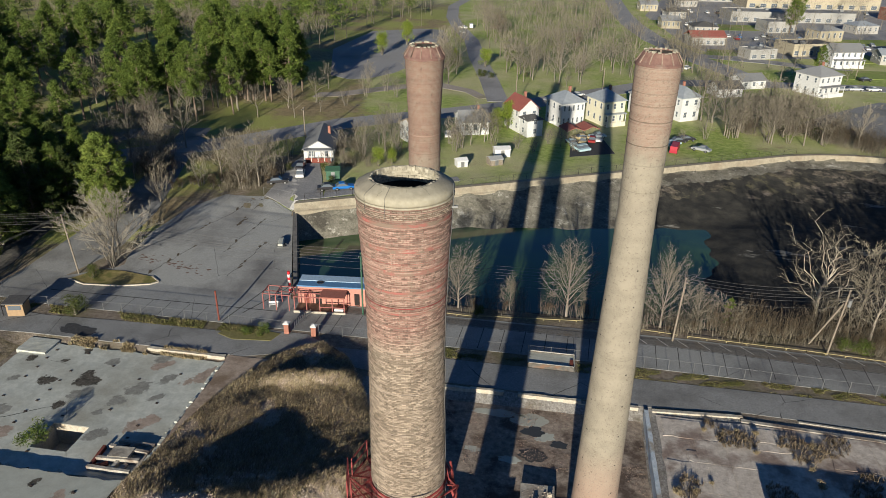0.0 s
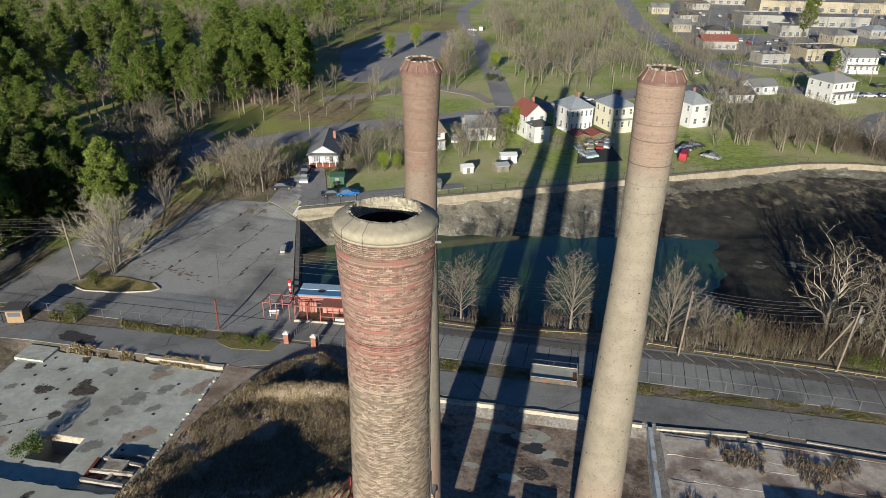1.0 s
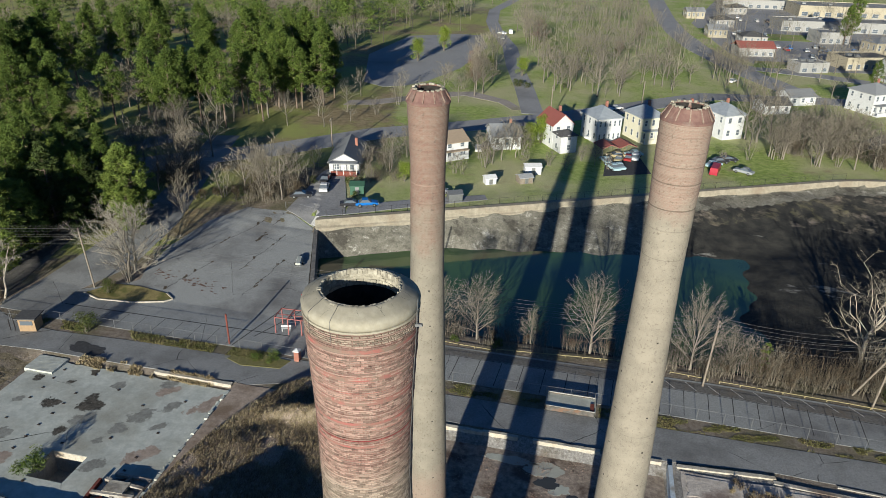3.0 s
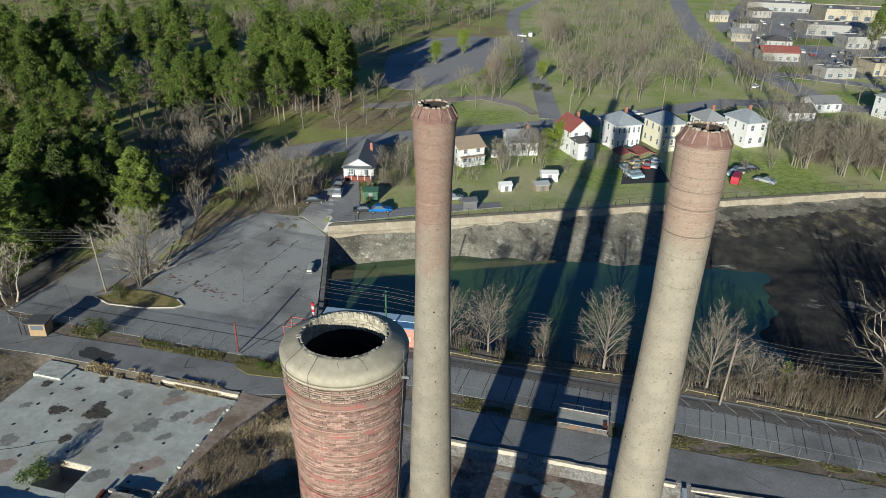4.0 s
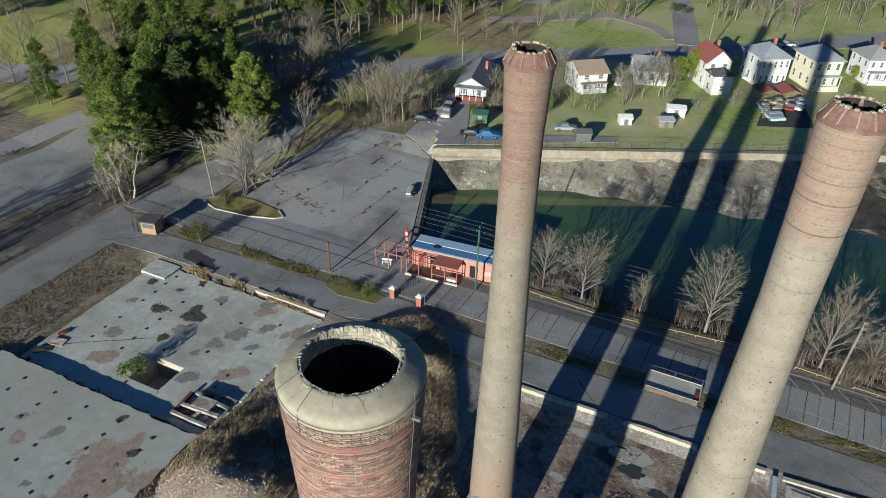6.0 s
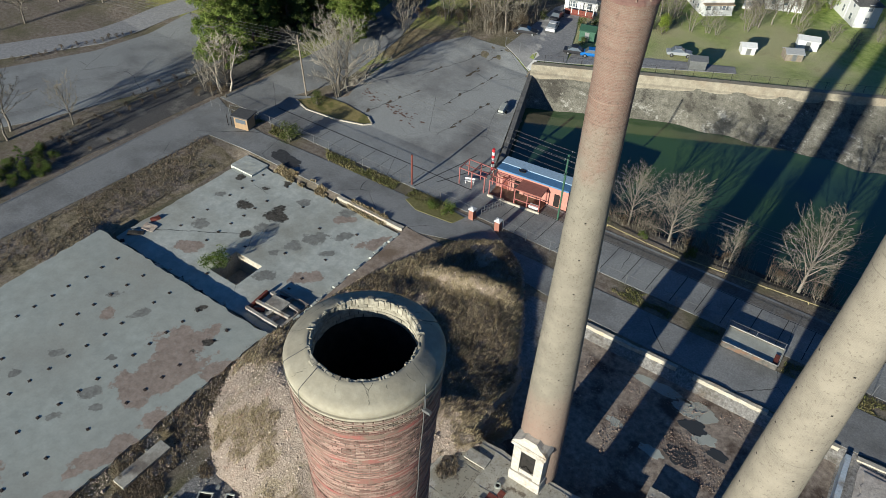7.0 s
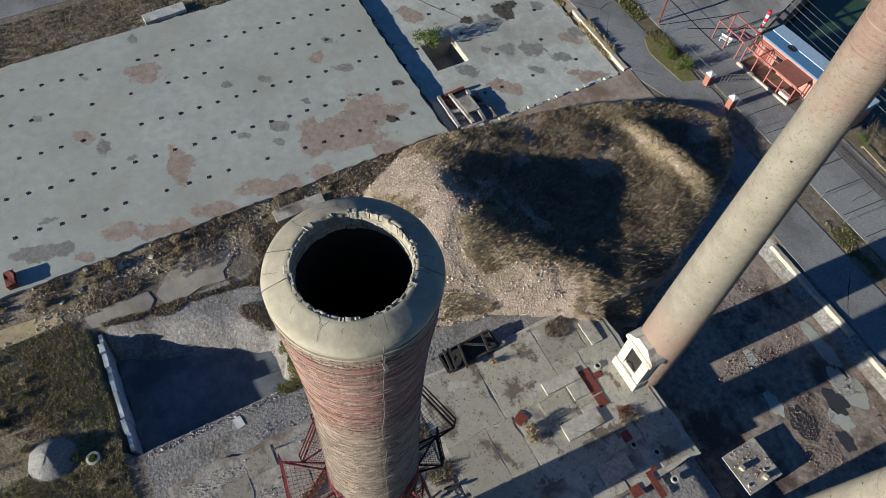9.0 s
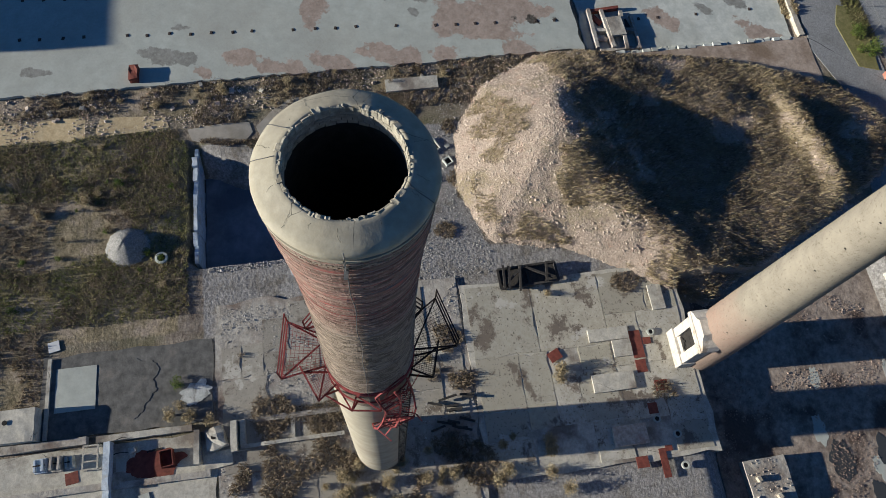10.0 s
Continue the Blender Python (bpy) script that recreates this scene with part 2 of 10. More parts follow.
mud = mixc(nt, noise_of(nt, streaked(nt, co), 0.09, 8, 0.7, 0.6, 0.64), mud, (0.2, 0.195, 0.18))
beach = mixc(nt, noise_of(nt, co, 0.6, 9, 0.75, 0.38, 0.62), (0.11, 0.105, 0.085), (0.23, 0.22, 0.185))
beach = mixc(nt, noise_of(nt, co, 0.35, 9, 0.8, 0.56, 0.63), beach, (0.4, 0.39, 0.35))
beach = mixc(nt, noise_of(nt, co, 0.15, 8, 0.75, 0.54, 0.6), beach, (0.075, 0.07, 0.06))
grit = mixc(nt, noise_of(nt, co, 3.5, 9, 0.7), (0.17, 0.163, 0.157), (0.34, 0.33, 0.32))
grit = mixc(nt, noise_of(nt, co, 0.3, 8, 0.75, 0.5, 0.66), grit, (0.13, 0.115, 0.095))
scrub = mixc(nt, noise_of(nt, co, 1.1, 9, 0.75, 0.38, 0.62), (0.1, 0.085, 0.05), (0.3, 0.25, 0.165))
scrub = mixc(nt, noise_of(nt, co, 0.22, 7, 0.7, 0.48, 0.62), scrub, (0.3, 0.25, 0.2))
col = earth
for key, c in (("lawn", lawn), ("litter", litter), ("mud", mud), ("beach", beach), ("grit", grit), ("scrub", scrub)):
    col = mixc(nt, weight(nt, key), col, c)
nt.links.new(speckle(nt, co, col, 0.62), bsdf.inputs["Base Color"])
bump_to(nt, bsdf, noise_of(nt, co, 2.5, 9, 0.7, 0.2, 0.8), 0.6, 0.12)

# still pond water, with murky green depth
WATER, nt, bsdf = nodes_of("pond_water", 0.06)
co = place(nt, False)
nt.links.new(mixc(nt, noise_of(nt, co, 0.04, 3, 0.5, 0.4, 0.6), (0.055, 0.105, 0.035), (0.03, 0.065, 0.045)), bsdf.inputs["Base Color"])
bsdf.inputs["Specular IOR Level"].default_value = 0.5
bump_to(nt, bsdf, noise_of(nt, co, 1.2, 4, 0.5, 0.2, 0.8), 0.06, 0.03)


def brick_wall_mat(name, radius, reds, greys, mortar, z_split, z_blend, bandcol, lime=0.0):
    """Brickwork laid round a tall stack: red courses above, weathered grey below."""
    m, nt, bsdf = nodes_of(name, 0.92)
    co = place(nt, True)
    sep = nt.nodes.new("ShaderNodeSeparateXYZ")
    nt.links.new(co, sep.inputs[0])
    ang = math_of(nt, "ARCTAN2", sep.outputs[1], sep.outputs[0])
    cmb = nt.nodes.new("ShaderNodeCombineXYZ")
    nt.links.new(math_of(nt, "MULTIPLY", ang, radius), cmb.inputs[0])
    nt.links.new(sep.outputs[2], cmb.inputs[1])
    br = nd(nt, "ShaderNodeTexBrick", Scale=1.0)
    for k, v in (("Mortar Size", 0.012), ("Brick Width", 0.26), ("Row Height", 0.085), ("Bias", 0.0), ("Mortar Smooth", 0.3)):
        br.inputs[k].default_value = v
    nt.links.new(cmb.outputs[0], br.inputs["Vector"])
    zz = math_of(nt, "ADD", sep.outputs[2], math_of(nt, "MULTIPLY", math_of(nt, "SUBTRACT", noise_of(nt, co, 0.35, 6, 0.65, 0.2, 0.8), 0.5), z_blend))
    up = nd(nt, "ShaderNodeMapRange")
    up.inputs[1].default_value, up.inputs[2].default_value = z_split - z_blend * 0.3, z_split + z_blend * 0.3
    nt.links.new(zz, up.inputs[0])
    st = nt.nodes.new("ShaderNodeMapping")
    st.inputs["Scale"].default_value = (0.16, 0.16, 8.0)
    nt.links.new(co, st.inputs["Vector"])
    streak = noise_of(nt, st.outputs[0], 1.0, 5, 0.6, 0.35, 0.65)
    redc = mixc(nt, streak, reds[0], reds[1])
    redc = mixc(nt, math_of(nt, "MULTIPLY", noise_of(nt, co, 2.3, 8, 0.7, 0.45, 0.75), 0.45), redc, greys[1])
    greyc = mixc(nt, noise_of(nt, co, 0.9, 8), greys[0], greys[1])
    c = mixc(nt, up.outputs[0], greyc, redc)
    band = noise_of(nt, st.outputs[0], 0.55, 4, 0.6, 0.6, 0.66)
    c = mixc(nt, math_of(nt, "MULTIPLY", math_of(nt, "MULTIPLY", band, up.outputs[0]), 0.5), c, bandcol)
    foot = nd(nt, "ShaderNodeMapRange")
    foot.inputs[1].default_value, foot.inputs[2].default_value = 15.0, 9.0
    nt.links.new(zz, foot.inputs[0])
    c = mixc(nt, math_of(nt, "MULTIPLY", foot.outputs[0], lime), c, (0.26, 0.175, 0.14))
    c = mixc(nt, math_of(nt, "MULTIPLY", br.outputs["Fac"], 0.5), c, mortar)
    c = mixc(nt, math_of(nt, "MULTIPLY", noise_of(nt, co, 6.0, 5, 0.6, 0.58, 0.64), 0.5), c, (0.09, 0.075, 0.06))
    c = mixc(nt, math_of(nt, "MULTIPLY", noise_of(nt, co, 3.5, 7, 0.75, 0.54, 0.66), 0.35), c, mortar)
    nt.links.new(vary(nt, c, 0.38), bsdf.inputs["Base Color"])
    inv = math_of(nt, "SUBTRACT", 1.0, br.outputs["Fac"])
    bump_to(nt, bsdf, math_of(nt, "ADD", inv, math_of(nt, "MULTIPLY", noise_of(nt, co, 9.0, 6), 0.8)), 0.5, 0.02)
    return m


NEARBRICK = brick_wall_mat("near_stack_brick", 1.8, ((0.2, 0.105, 0.088), (0.3, 0.19, 0.16)), ((0.2, 0.158, 0.122), (0.3, 0.245, 0.195)), (0.31, 0.265, 0.22), 38.0, 4.5, (0.33, 0.1, 0.085))
STACKBRICK = brick_wall_mat("far_stack_brick", 1.5, ((0.17, 0.1, 0.08), (0.23, 0.15, 0.12)), ((0.19, 0.172, 0.14), (0.25, 0.228, 0.185)), (0.26, 0.24, 0.2), 36.0, 6.0, (0.15, 0.085, 0.07), 0.85)
TALLBRICK = brick_wall_mat("tall_stack_brick", 1.5, ((0.19, 0.125, 0.1), (0.25, 0.18, 0.145)), ((0.185, 0.166, 0.135), (0.245, 0.22, 0.178)), (0.26, 0.24, 0.2), 40.5, 3.0, (0.15, 0.09, 0.075), 0.85)
LIMEWASH = surf("lime_washed_stack", (0.31, 0.285, 0.225), (0.38, 0.35, 0.28), 1.2, (0.24, 0.21, 0.165), 0.25, (0.5, 0.7), 0.9, bump=0.2, local=True)

# ---- mesh helpers ----
def link_bm(name, bm, mat, parent=None, smooth=False):
    me = bpy.data.meshes.new(name)
    bm.normal_update()
    bm.to_mesh(me)
    bm.free()
    me.materials.append(mat)
    if smooth:
        me.polygons.foreach_set("use_smooth", [True] * len(me.polygons))
    ob = new(name, me)
    if parent:
        ob.parent = parent
    return ob


def part(name, bm, mat, parent, label="", smooth=False):
    return tagged(link_bm(name, bm, mat, parent, smooth), label)


def from_arrays(name, verts, faces, mat, parent=None, smooth=False):
    me = bpy.data.meshes.new(name)
    me.from_pydata([tuple(v) for v in verts], [], [tuple(f) for f in faces])
    me.materials.append(mat)
    if smooth:
        me.polygons.foreach_set("use_smooth", [True] * len(me.polygons))
    ob = new(name, me)
    if parent:
        ob.parent = parent
    return ob


def thing(name, m, label, category, group=""):
    e = new(name)
    e.empty_display_size = 0.3
    e.matrix_world = m
    return tagged(e, label, category, group)


def box(bm, x0, x1, y0, y1, z0, z1, bevel=0.0, m=None):
    vs = [bm.verts.new(v) for v in ((x0, y0, z0), (x1, y0, z0), (x1, y1, z0), (x0, y1, z0), (x0, y0, z1), (x1, y0, z1), (x1, y1, z1), (x0, y1, z1))]
    fs = [bm.faces.new([vs[i] for i in f]) for f in ((3, 2, 1, 0), (4, 5, 6, 7), (0, 1, 5, 4), (1, 2, 6, 5), (2, 3, 7, 6), (3, 0, 4, 7))]
    if bevel:
        es = list({e for f in fs for e in f.edges})
        out = bmesh.ops.bevel(bm, geom=es, offset=bevel, segments=1, affect="EDGES")
        vs = list({v for f in out["faces"] for v in f.verts} | {v for v in vs if v.is_valid})
    if m is not None:
        bmesh.ops.transform(bm, matrix=m, verts=[v for v in vs if v.is_valid])
    return vs


def beam(bm, a, b, w, h=None, sides=4):
    """A bar from a to b; square for four sides, round for more."""
    a, b = Vector(a), Vector(b)
    d = b - a
    q = d.to_track_quat("Z", "Y").to_matrix().to_4x4()
    h = h or w
    ring = []
    for z in (0, d.length):
        r = []
        for k in range(sides):
            t = 2 * math.pi * (k + 0.5) / sides
            s = 0.7071 if sides == 4 else 0.5
            r.append(bm.verts.new(Matrix.Translation(a) @ q @ Vector((w * s * math.cos(t) * 1.0, h * s * math.sin(t), z))))
        ring.append(r)
    for k in range(sides):
        bm.faces.new((ring[0][k], ring[0][(k + 1) % sides], ring[1][(k + 1) % sides], ring[1][k]))
    bm.faces.new(ring[0][::-1])
    bm.faces.new(ring[1])


def lathe(bm, profile, seg=64, wob=0.0, seed=0, cap=False):
    rows = []
    for r, z in profile:
        row = []
        for k in range(seg):
            t = 2 * math.pi * k / seg
            rr = r + (wob * noise.noise((3 * math.cos(t) + seed, 3 * math.sin(t), z * 1.7)) if wob else 0)
            zz = z + (wob * 0.5 * noise.noise((5 * math.cos(t), 5 * math.sin(t) + seed, z)) if wob else 0)
            row.append(bm.verts.new((rr * math.cos(t), rr * math.sin(t), zz)))
        rows.append(row)
    for a, b in zip(rows, rows[1:]):
        for k in range(seg):
            j = (k + 1) % seg
            bm.faces.new((a[k], a[j], b[j], b[k]))
    if cap:
        bm.faces.new(rows[-1])
    return rows


def smooth01(a, b, x):
    t = min(1, max(0, (x - a) / (b - a)))
    return t * t * (3 - 2 * t)


# ---- the lie of the land ----
FAR = 4.0            # the far bank stands higher than the mill
POND = -1.5          # water level
WALL_S, WALL_N = (-39.5, 88.3), (-49.4, 115.5)   # west wall of the pond


def bank_d(x, y):
    """Distance north of the far bank's line (negative: over the pond)."""
    bend = 0.0 if x < 50 else -0.012 * (x - 50) ** 2
    return (y - (121.3 + 0.5 * (x + 37.7) + bend)) * 0.894


def west_d(x, y):
    """Distance east of the pond's west wall."""
    ax, ay = WALL_S
    dx, dy = WALL_N[0] - ax, WALL_N[1] - ay
    n = math.hypot(dx, dy)
    return ((x - ax) * dy - (y - ay) * dx) / n


def in_pond(x, y):
    return west_d(x, y) > 0 and bank_d(x, y) < 0 and y > 90.8 and x < 84


def land(x, y):
    if in_pond(x, y):
        d = bank_d(x, y)
        reach = min(22, max(5.0, 6.5 + (x + 21) * 0.28))
        shore = 3.0 + d * 4.5 / reach + 0.5 * noise.noise((x * 0.2, y * 0.2, 0))
        east = x + 6.5 * noise.noise((x * 0.03, y * 0.06, 3)) + 3.0 * noise.noise((x * 0.1, y * 0.16, 8)) - 0.2 * (y - 112)
        floor = -3.6 + 2.7 * smooth01(14, 34, east) + (0.7 * noise.noise((x * 0.06, y * 0.06, 5)) + 0.25 * noise.noise((x * 0.3, y * 0.3, 2))) * smooth01(10, 30, x)
        z = max(shore, floor)
        south = -0.2 - (y - 90.8) * 0.6
        z = max(z, south)
        return max(z, 0.5 - (84 - x) * 0.25) if x > 70 else z
    ramp = FAR * min(1, max(0, (y - 88) / 52))
    d = bank_d(x, y)
    if west_d(x, y) <= 0 and x < -39:
        w = smooth01(-66, -49, x) * smooth01(0.5, 9, d)
        z = ramp * (1 - w) + FAR * w
    else:
        z = FAR * smooth01(88, 122, y) if x > 84 else (FAR if d > -0.5 else 0.0)
    if -57.8 < x < -52.0 and 50.2 < y < 55.4:
        z -= 3.4
    # sunken basin near the stacks
    if -36.2 < x < -24.4 and 7.7 < y < 23.5:
        z -= 2.7 * smooth01(-0.3, 2.4, x + 36.6 - 0.42 * (y - 8) + 0.8 * noise.noise((x * 0.5, y * 0.5, 2))) * smooth01(22.8, 21.6, y + 0.7 * noise.noise((x * 0.6, y * 0.6, 9)))
    # the lower floor of the smaller mill building, and the cellar south of the white wall
    dip = smooth01(-76, -73.5, x) * smooth01(-41.5, -44, x) * smooth01(46.8, 47.6, y) * smooth01(71.2, 70.2, y)
    z -= 0.75 * dip
    if -18.2 < x < 12.3 and 49.8 < y < 69.8:
        z -= 1.45
    if y < 40 and x < -5:
        z += 0.12 * noise.noise((x * 0.25, y * 0.25, 3))
    return z


def spread_axis(lo, hi, step, far_lo, far_hi):
    a = list(np.arange(lo, hi + 0.01, step))
    s, v = step, lo
    while v > far_lo:
        s *= 1.35
        v -= s
        a.insert(0, v)
    s, v = step, hi
    while v < far_hi:
        s *= 1.35
        v += s
        a.append(v)
    return a


def build_ground():
    xs = spread_axis(-92, 88, 1.0, -3500, 3500)
    ys = spread_axis(-12, 172, 1.0, -3000, 4200)
    nx = len(xs)
    verts, zones = [], {k: [] for k in ("lawn", "litter", "mud", "beach", "grit", "scrub")}
    for y in ys:
        for x in xs:
            verts.append((x, y, land(x, y)))
            pond = in_pond(x, y)
            d = bank_d(x, y)
            n = noise.noise((x * 0.02, y * 0.02, 7))
            forest = (1 - smooth01(-75, -45, x + 30 * n)) * smooth01(88, 105, y) * (1 - smooth01(330, 520, y))
            zones["lawn"].append(0 if pond else smooth01(-1, 2, d) * smooth01(-60, -45, x) * (1 - forest) + (smooth01(150, 180, y) * (1 - forest) if x < -45 else 0))
            zones["litter"].append(0 if pond else forest)
            dry = smooth01(8, 26, x)
            zones["mud"].append((1.0 if d < -(7 + 8 * smooth01(30, 60, x)) * dry - 3 * dry else 0.6 * dry) if pond and (dry > 0.3 or y < 96) else 0)
            zones["beach"].append(1.0 if pond and y > 97 and (dry <= 0.3 or d > -6 - 5 * n) else 0)
            zones["grit"].append(1.0 if -37 < x < -12 and 8 < y < 34 else (0.7 if -24 < x < 45 and 20 < y < 71 and not (x > 12 and y < 55) else 0))
            zones["scrub"].append(1.0 if (-38 < x < -18 and -30 < y < 7) or (-20 < x < -10.8 and -30 < y < -4) else (0.75 if -81 < x < -72 and -20 < y < 70 else (0.8 if -44 < x < -38 and -30 < y < 45 and x < -39 else 0)))
    faces = []
    for j in range(len(ys) - 1):
        for i in range(nx - 1):
            a = j * nx + i
            faces.append((a, a + 1, a + nx + 1, a + nx))
    ob = from_arrays("ground", verts, faces, GROUND, None, True)
    for k, v in zones.items():
        at = ob.data.attributes.new(k, "FLOAT", "POINT")
        at.data.foreach_set("value", v)
    return tagged(ob, "uneven winter ground of earth, lawn and leaf litter", "ground", kind="structure")


def sheet(name, poly, mat, dz, label, category, step=3.0, thick=0.12, parent=None, flat=None):
    """A paved or poured area that follows the land, with an edge of its own thickness."""
    bm = bmesh.new()
    bm.faces.new([bm.verts.new((x, y, 0)) for x, y in poly])
    lo = [min(p[k] for p in poly) for k in (0, 1)]
    hi = [max(p[k] for p in poly) for k in (0, 1)]
    for k in (0, 1):
        v = lo[k] + step
        while v < hi[k] - 0.2:
            n = Vector((1, 0, 0) if k == 0 else (0, 1, 0))
            bmesh.ops.bisect_plane(bm, geom=bm.verts[:] + bm.edges[:] + bm.faces[:], plane_co=n * v, plane_no=n)
            v += step
    for v in bm.verts:
        v.co.z = (land(v.co.x, v.co.y) if flat is None else flat) + dz
    edge = [e for e in bm.edges if e.is_boundary]
    out = bmesh.ops.extrude_edge_only(bm, edges=edge)
    for v in out["geom"]:
        if isinstance(v, bmesh.types.BMVert):
            v.co.z -= thick
    bmesh.ops.recalc_face_normals(bm, faces=bm.faces[:])
    ob = link_bm(name, bm, mat, parent)
    if parent is None:
        tagged(ob, label, category, kind="structure")
    return ob


build_ground()

water = sheet("water", [(-49.3, 115.2), (-39.6, 88.5), (-38, 89.5), (95, 89.5), (95, 176), (60, 172), (-40, 121)], WATER, 0, "still murky green pond water in shadow", "water", step=60, flat=POND, thick=0.02)

# lots, streets and roads
lot = sheet("parking_lot", [(-39.9, 87.4), (-49.9, 115.7), (-57.2, 119.8), (-66, 121), (-70.5, 114), (-72.5, 104), (-72.3, 96), (-71.2, 92.5), (-72, 91.5), (-79, 87.5), (-78, 78.9), (-39.9, 78.9)], ASPHALT, 0.05, "wide empty cracked grey asphalt parking lot", "parking lot")
drive = sheet("west_drive", [(-78, 79.5), (-79, 87.5), (-75, 96), (-76, 112), (-82, 136), (-88, 160), (-95, 158), (-88, 134), (-85, 110), (-87, 88), (-88, 79.5)], ROADTAR, 0.045, "grey asphalt drive under the trees", "road")
street = sheet("street", [(-39.9, 78.9), (-39.9, 87.4), (-25.0, 86.9), (20, 87.2), (60, 85.5), (260, 78), (260, 70), (60, 77.8), (12, 78.9)], ASPHALT, 0.05, "grey paved street with dark cross joints", "road", step=4)
yard_road = sheet("yard_road", [(-82, 70.6), (-73.0, 71.3), (-60, 71.3), (-43.0, 71.5), (-41.0, 71.3), (-36, 73), (-18.5, 70.9), (12.5, 70.3), (24, 71.4), (60, 70.2), (260, 60), (260, 67), (60, 76.0), (12, 76.1), (-30, 75.8), (-34, 78.2), (-42, 78.2), (-44, 76.8), (-60, 76.6), (-74, 76.0), (-82, 76.5)], ROADTAR, 0.045, "worn grey yard road with cracks and grit", "road", step=1.5)
west_road = sheet("west_road", [(-89.0, -60), (-82.6, -60), (-81.8, 40), (-80.6, 64), (-80.5, 76.4), (-88.2, 79.4), (-88.6, 40)], ROADTAR, 0.04, "straight grey asphalt road along the old mill", "road")
far_lot = sheet("far_lot", [(-135, 38), (-124, 65), (-118.5, 77), (-117, 88), (-117.5, 98), (-104, 100), (-97.5, 88), (-98.5, 74), (-104, 58), (-112, 42)], ASPHALT, 0.04, "old cracked asphalt lot beyond the rail bed", "parking lot")
sheet("rail_bed", [(-97.5, 52), (-90.3, 53), (-89.6, 60), (-89.3, 84), (-95, 130), (-99, 130), (-96.8, 84), (-97.6, 72), (-98.2, 60)], surf("ballast", (0.055, 0.053, 0.053), (0.13, 0.125, 0.122), 5.0, (0.19, 0.18, 0.165), 0.2, (0.54, 0.66), rough=0.95, bump=0.6), 0.03, "dark gravel strip beside the road", "gravel strip")

sheet("side_lot", [(-118, -60), (-89.6, -60), (-89.4, 34.5), (-96.0, 36.0), (-118, 38)], ROADTAR, 0.045, "pale worn lot west of the road", "parking lot")
# high street and town roads beyond the pond
high = [(-330, 80), (-180, 100), (-110, 126), (-75, 152), (-56, 172), (-30, 189), (-8, 205), (12, 223), (34, 243), (66, 248), (104, 250), (180, 236), (320, 210)]


def ribbon(name, line, width, mat, dz, label):
    left, right = [], []
    for k, p in enumerate(line):
        a, b = Vector(line[max(0, k - 1)]), Vector(line[min(len(line) - 1, k + 1)])
        n = (b - a).normalized()
        n = Vector((-n.y, n.x))
        left.append(tuple(Vector(p) + n * width / 2))
        right.append(tuple(Vector(p) - n * width / 2))
    bm = bmesh.new()
    rows = []
    for l, r in zip(left, right):
        m = ((l[0] + r[0]) / 2, (l[1] + r[1]) / 2)
        rows.append([bm.verts.new((q[0], q[1], land(*q) + dz)) for q in (l, m, r)])
    for a, b in zip(rows, rows[1:]):
        for k in (0, 1):
            bm.faces.new((a[k], a[k + 1], b[k + 1], b[k]))
    edge = [e for e in bm.edges if e.is_boundary]
    for v in bmesh.ops.extrude_edge_only(bm, edges=edge)["geom"]:
        if isinstance(v, bmesh.types.BMVert):
            v.co.z -= 0.3
    bmesh.ops.recalc_face_normals(bm, faces=bm.faces[:])
    return tagged(link_bm(name, bm, mat), label, "road", kind="structure")


def dense(line, step=6.0):
    out = []
    for a, b in zip(line, line[1:]):
        n = max(1, int((Vector(b) - Vector(a)).length / step))
        out += [tuple(Vector(a).lerp(Vector(b), i / n)) for i in range(n)]
    return out + [line[-1]]


ribbon("high_street", dense(high), 9.5, FARTAR, 0.06, "grey two-lane street with houses along it")
ribbon("park_road", dense([(-18.5, 204), (-24, 232), (-33, 272), (-40, 310), (-52, 350), (-60, 384), (-66, 430), (-60, 520)]), 6.5, FARTAR, 0.07, "narrow park road curving through lawn")
sheet("park_lot", [(-92, 275), (-88.4, 324), (-68, 338), (-57, 337), (-49.4, 307), (-51.5, 261), (-58, 236), (-64, 226), (-70, 223), (-78, 228)], FARTAR, 0.05, "broad grey park lot with shadows of trees", "parking lot", step=8)
ribbon("park_lane", dense([(-165, 30), (-150, 45), (-131, 66.5), (-123, 81), (-122, 95), (-116, 115), (-110, 140), (-100, 160)]), 6.5, FARTAR, 0.06, "narrow lane past the old lot")
TOWNGRASS = surf("town_grass", (0.16, 0.23, 0.05), (0.28, 0.33, 0.1), 1.0, (0.3, 0.27, 0.13), 0.1, (0.5, 0.65), 0.95, bump=0.3)
for k, ring in enumerate(([(70, 372), (97, 376), (99, 396), (72, 394)], [(57, 300), (80, 303), (84, 316), (60, 315)], [(106, 296), (128, 300), (124, 318), (108, 312)], [(86, 262), (120, 268), (118, 282), (84, 278)], [(120, 340), (150, 345), (148, 362), (118, 356)], [(46, 384), (58, 382), (60, 404), (46, 402)])):
    sheet("town_lawn", ring, TOWNGRASS, 0.09, "small green lawn between the shops", "lawn", step=8)
ribbon("town_road", dense([(66, 252), (52, 290), (40, 335), (34, 380), (31, 430), (30, 520), (32, 700)]), 11, FARTAR, 0.075, "curving town road")
ribbon("cross_road", dense([(50, 300), (80, 290), (120, 270), (200, 262)]), 8, FARTAR, 0.08, "side street between shops")
sheet("far_court", [(66, 199), (80, 185), (112, 176), (124, 212), (97, 230), (74, 209)], ROADTAR, 0.06, "grey court striped with tree shadows", "parking lot", step=8)
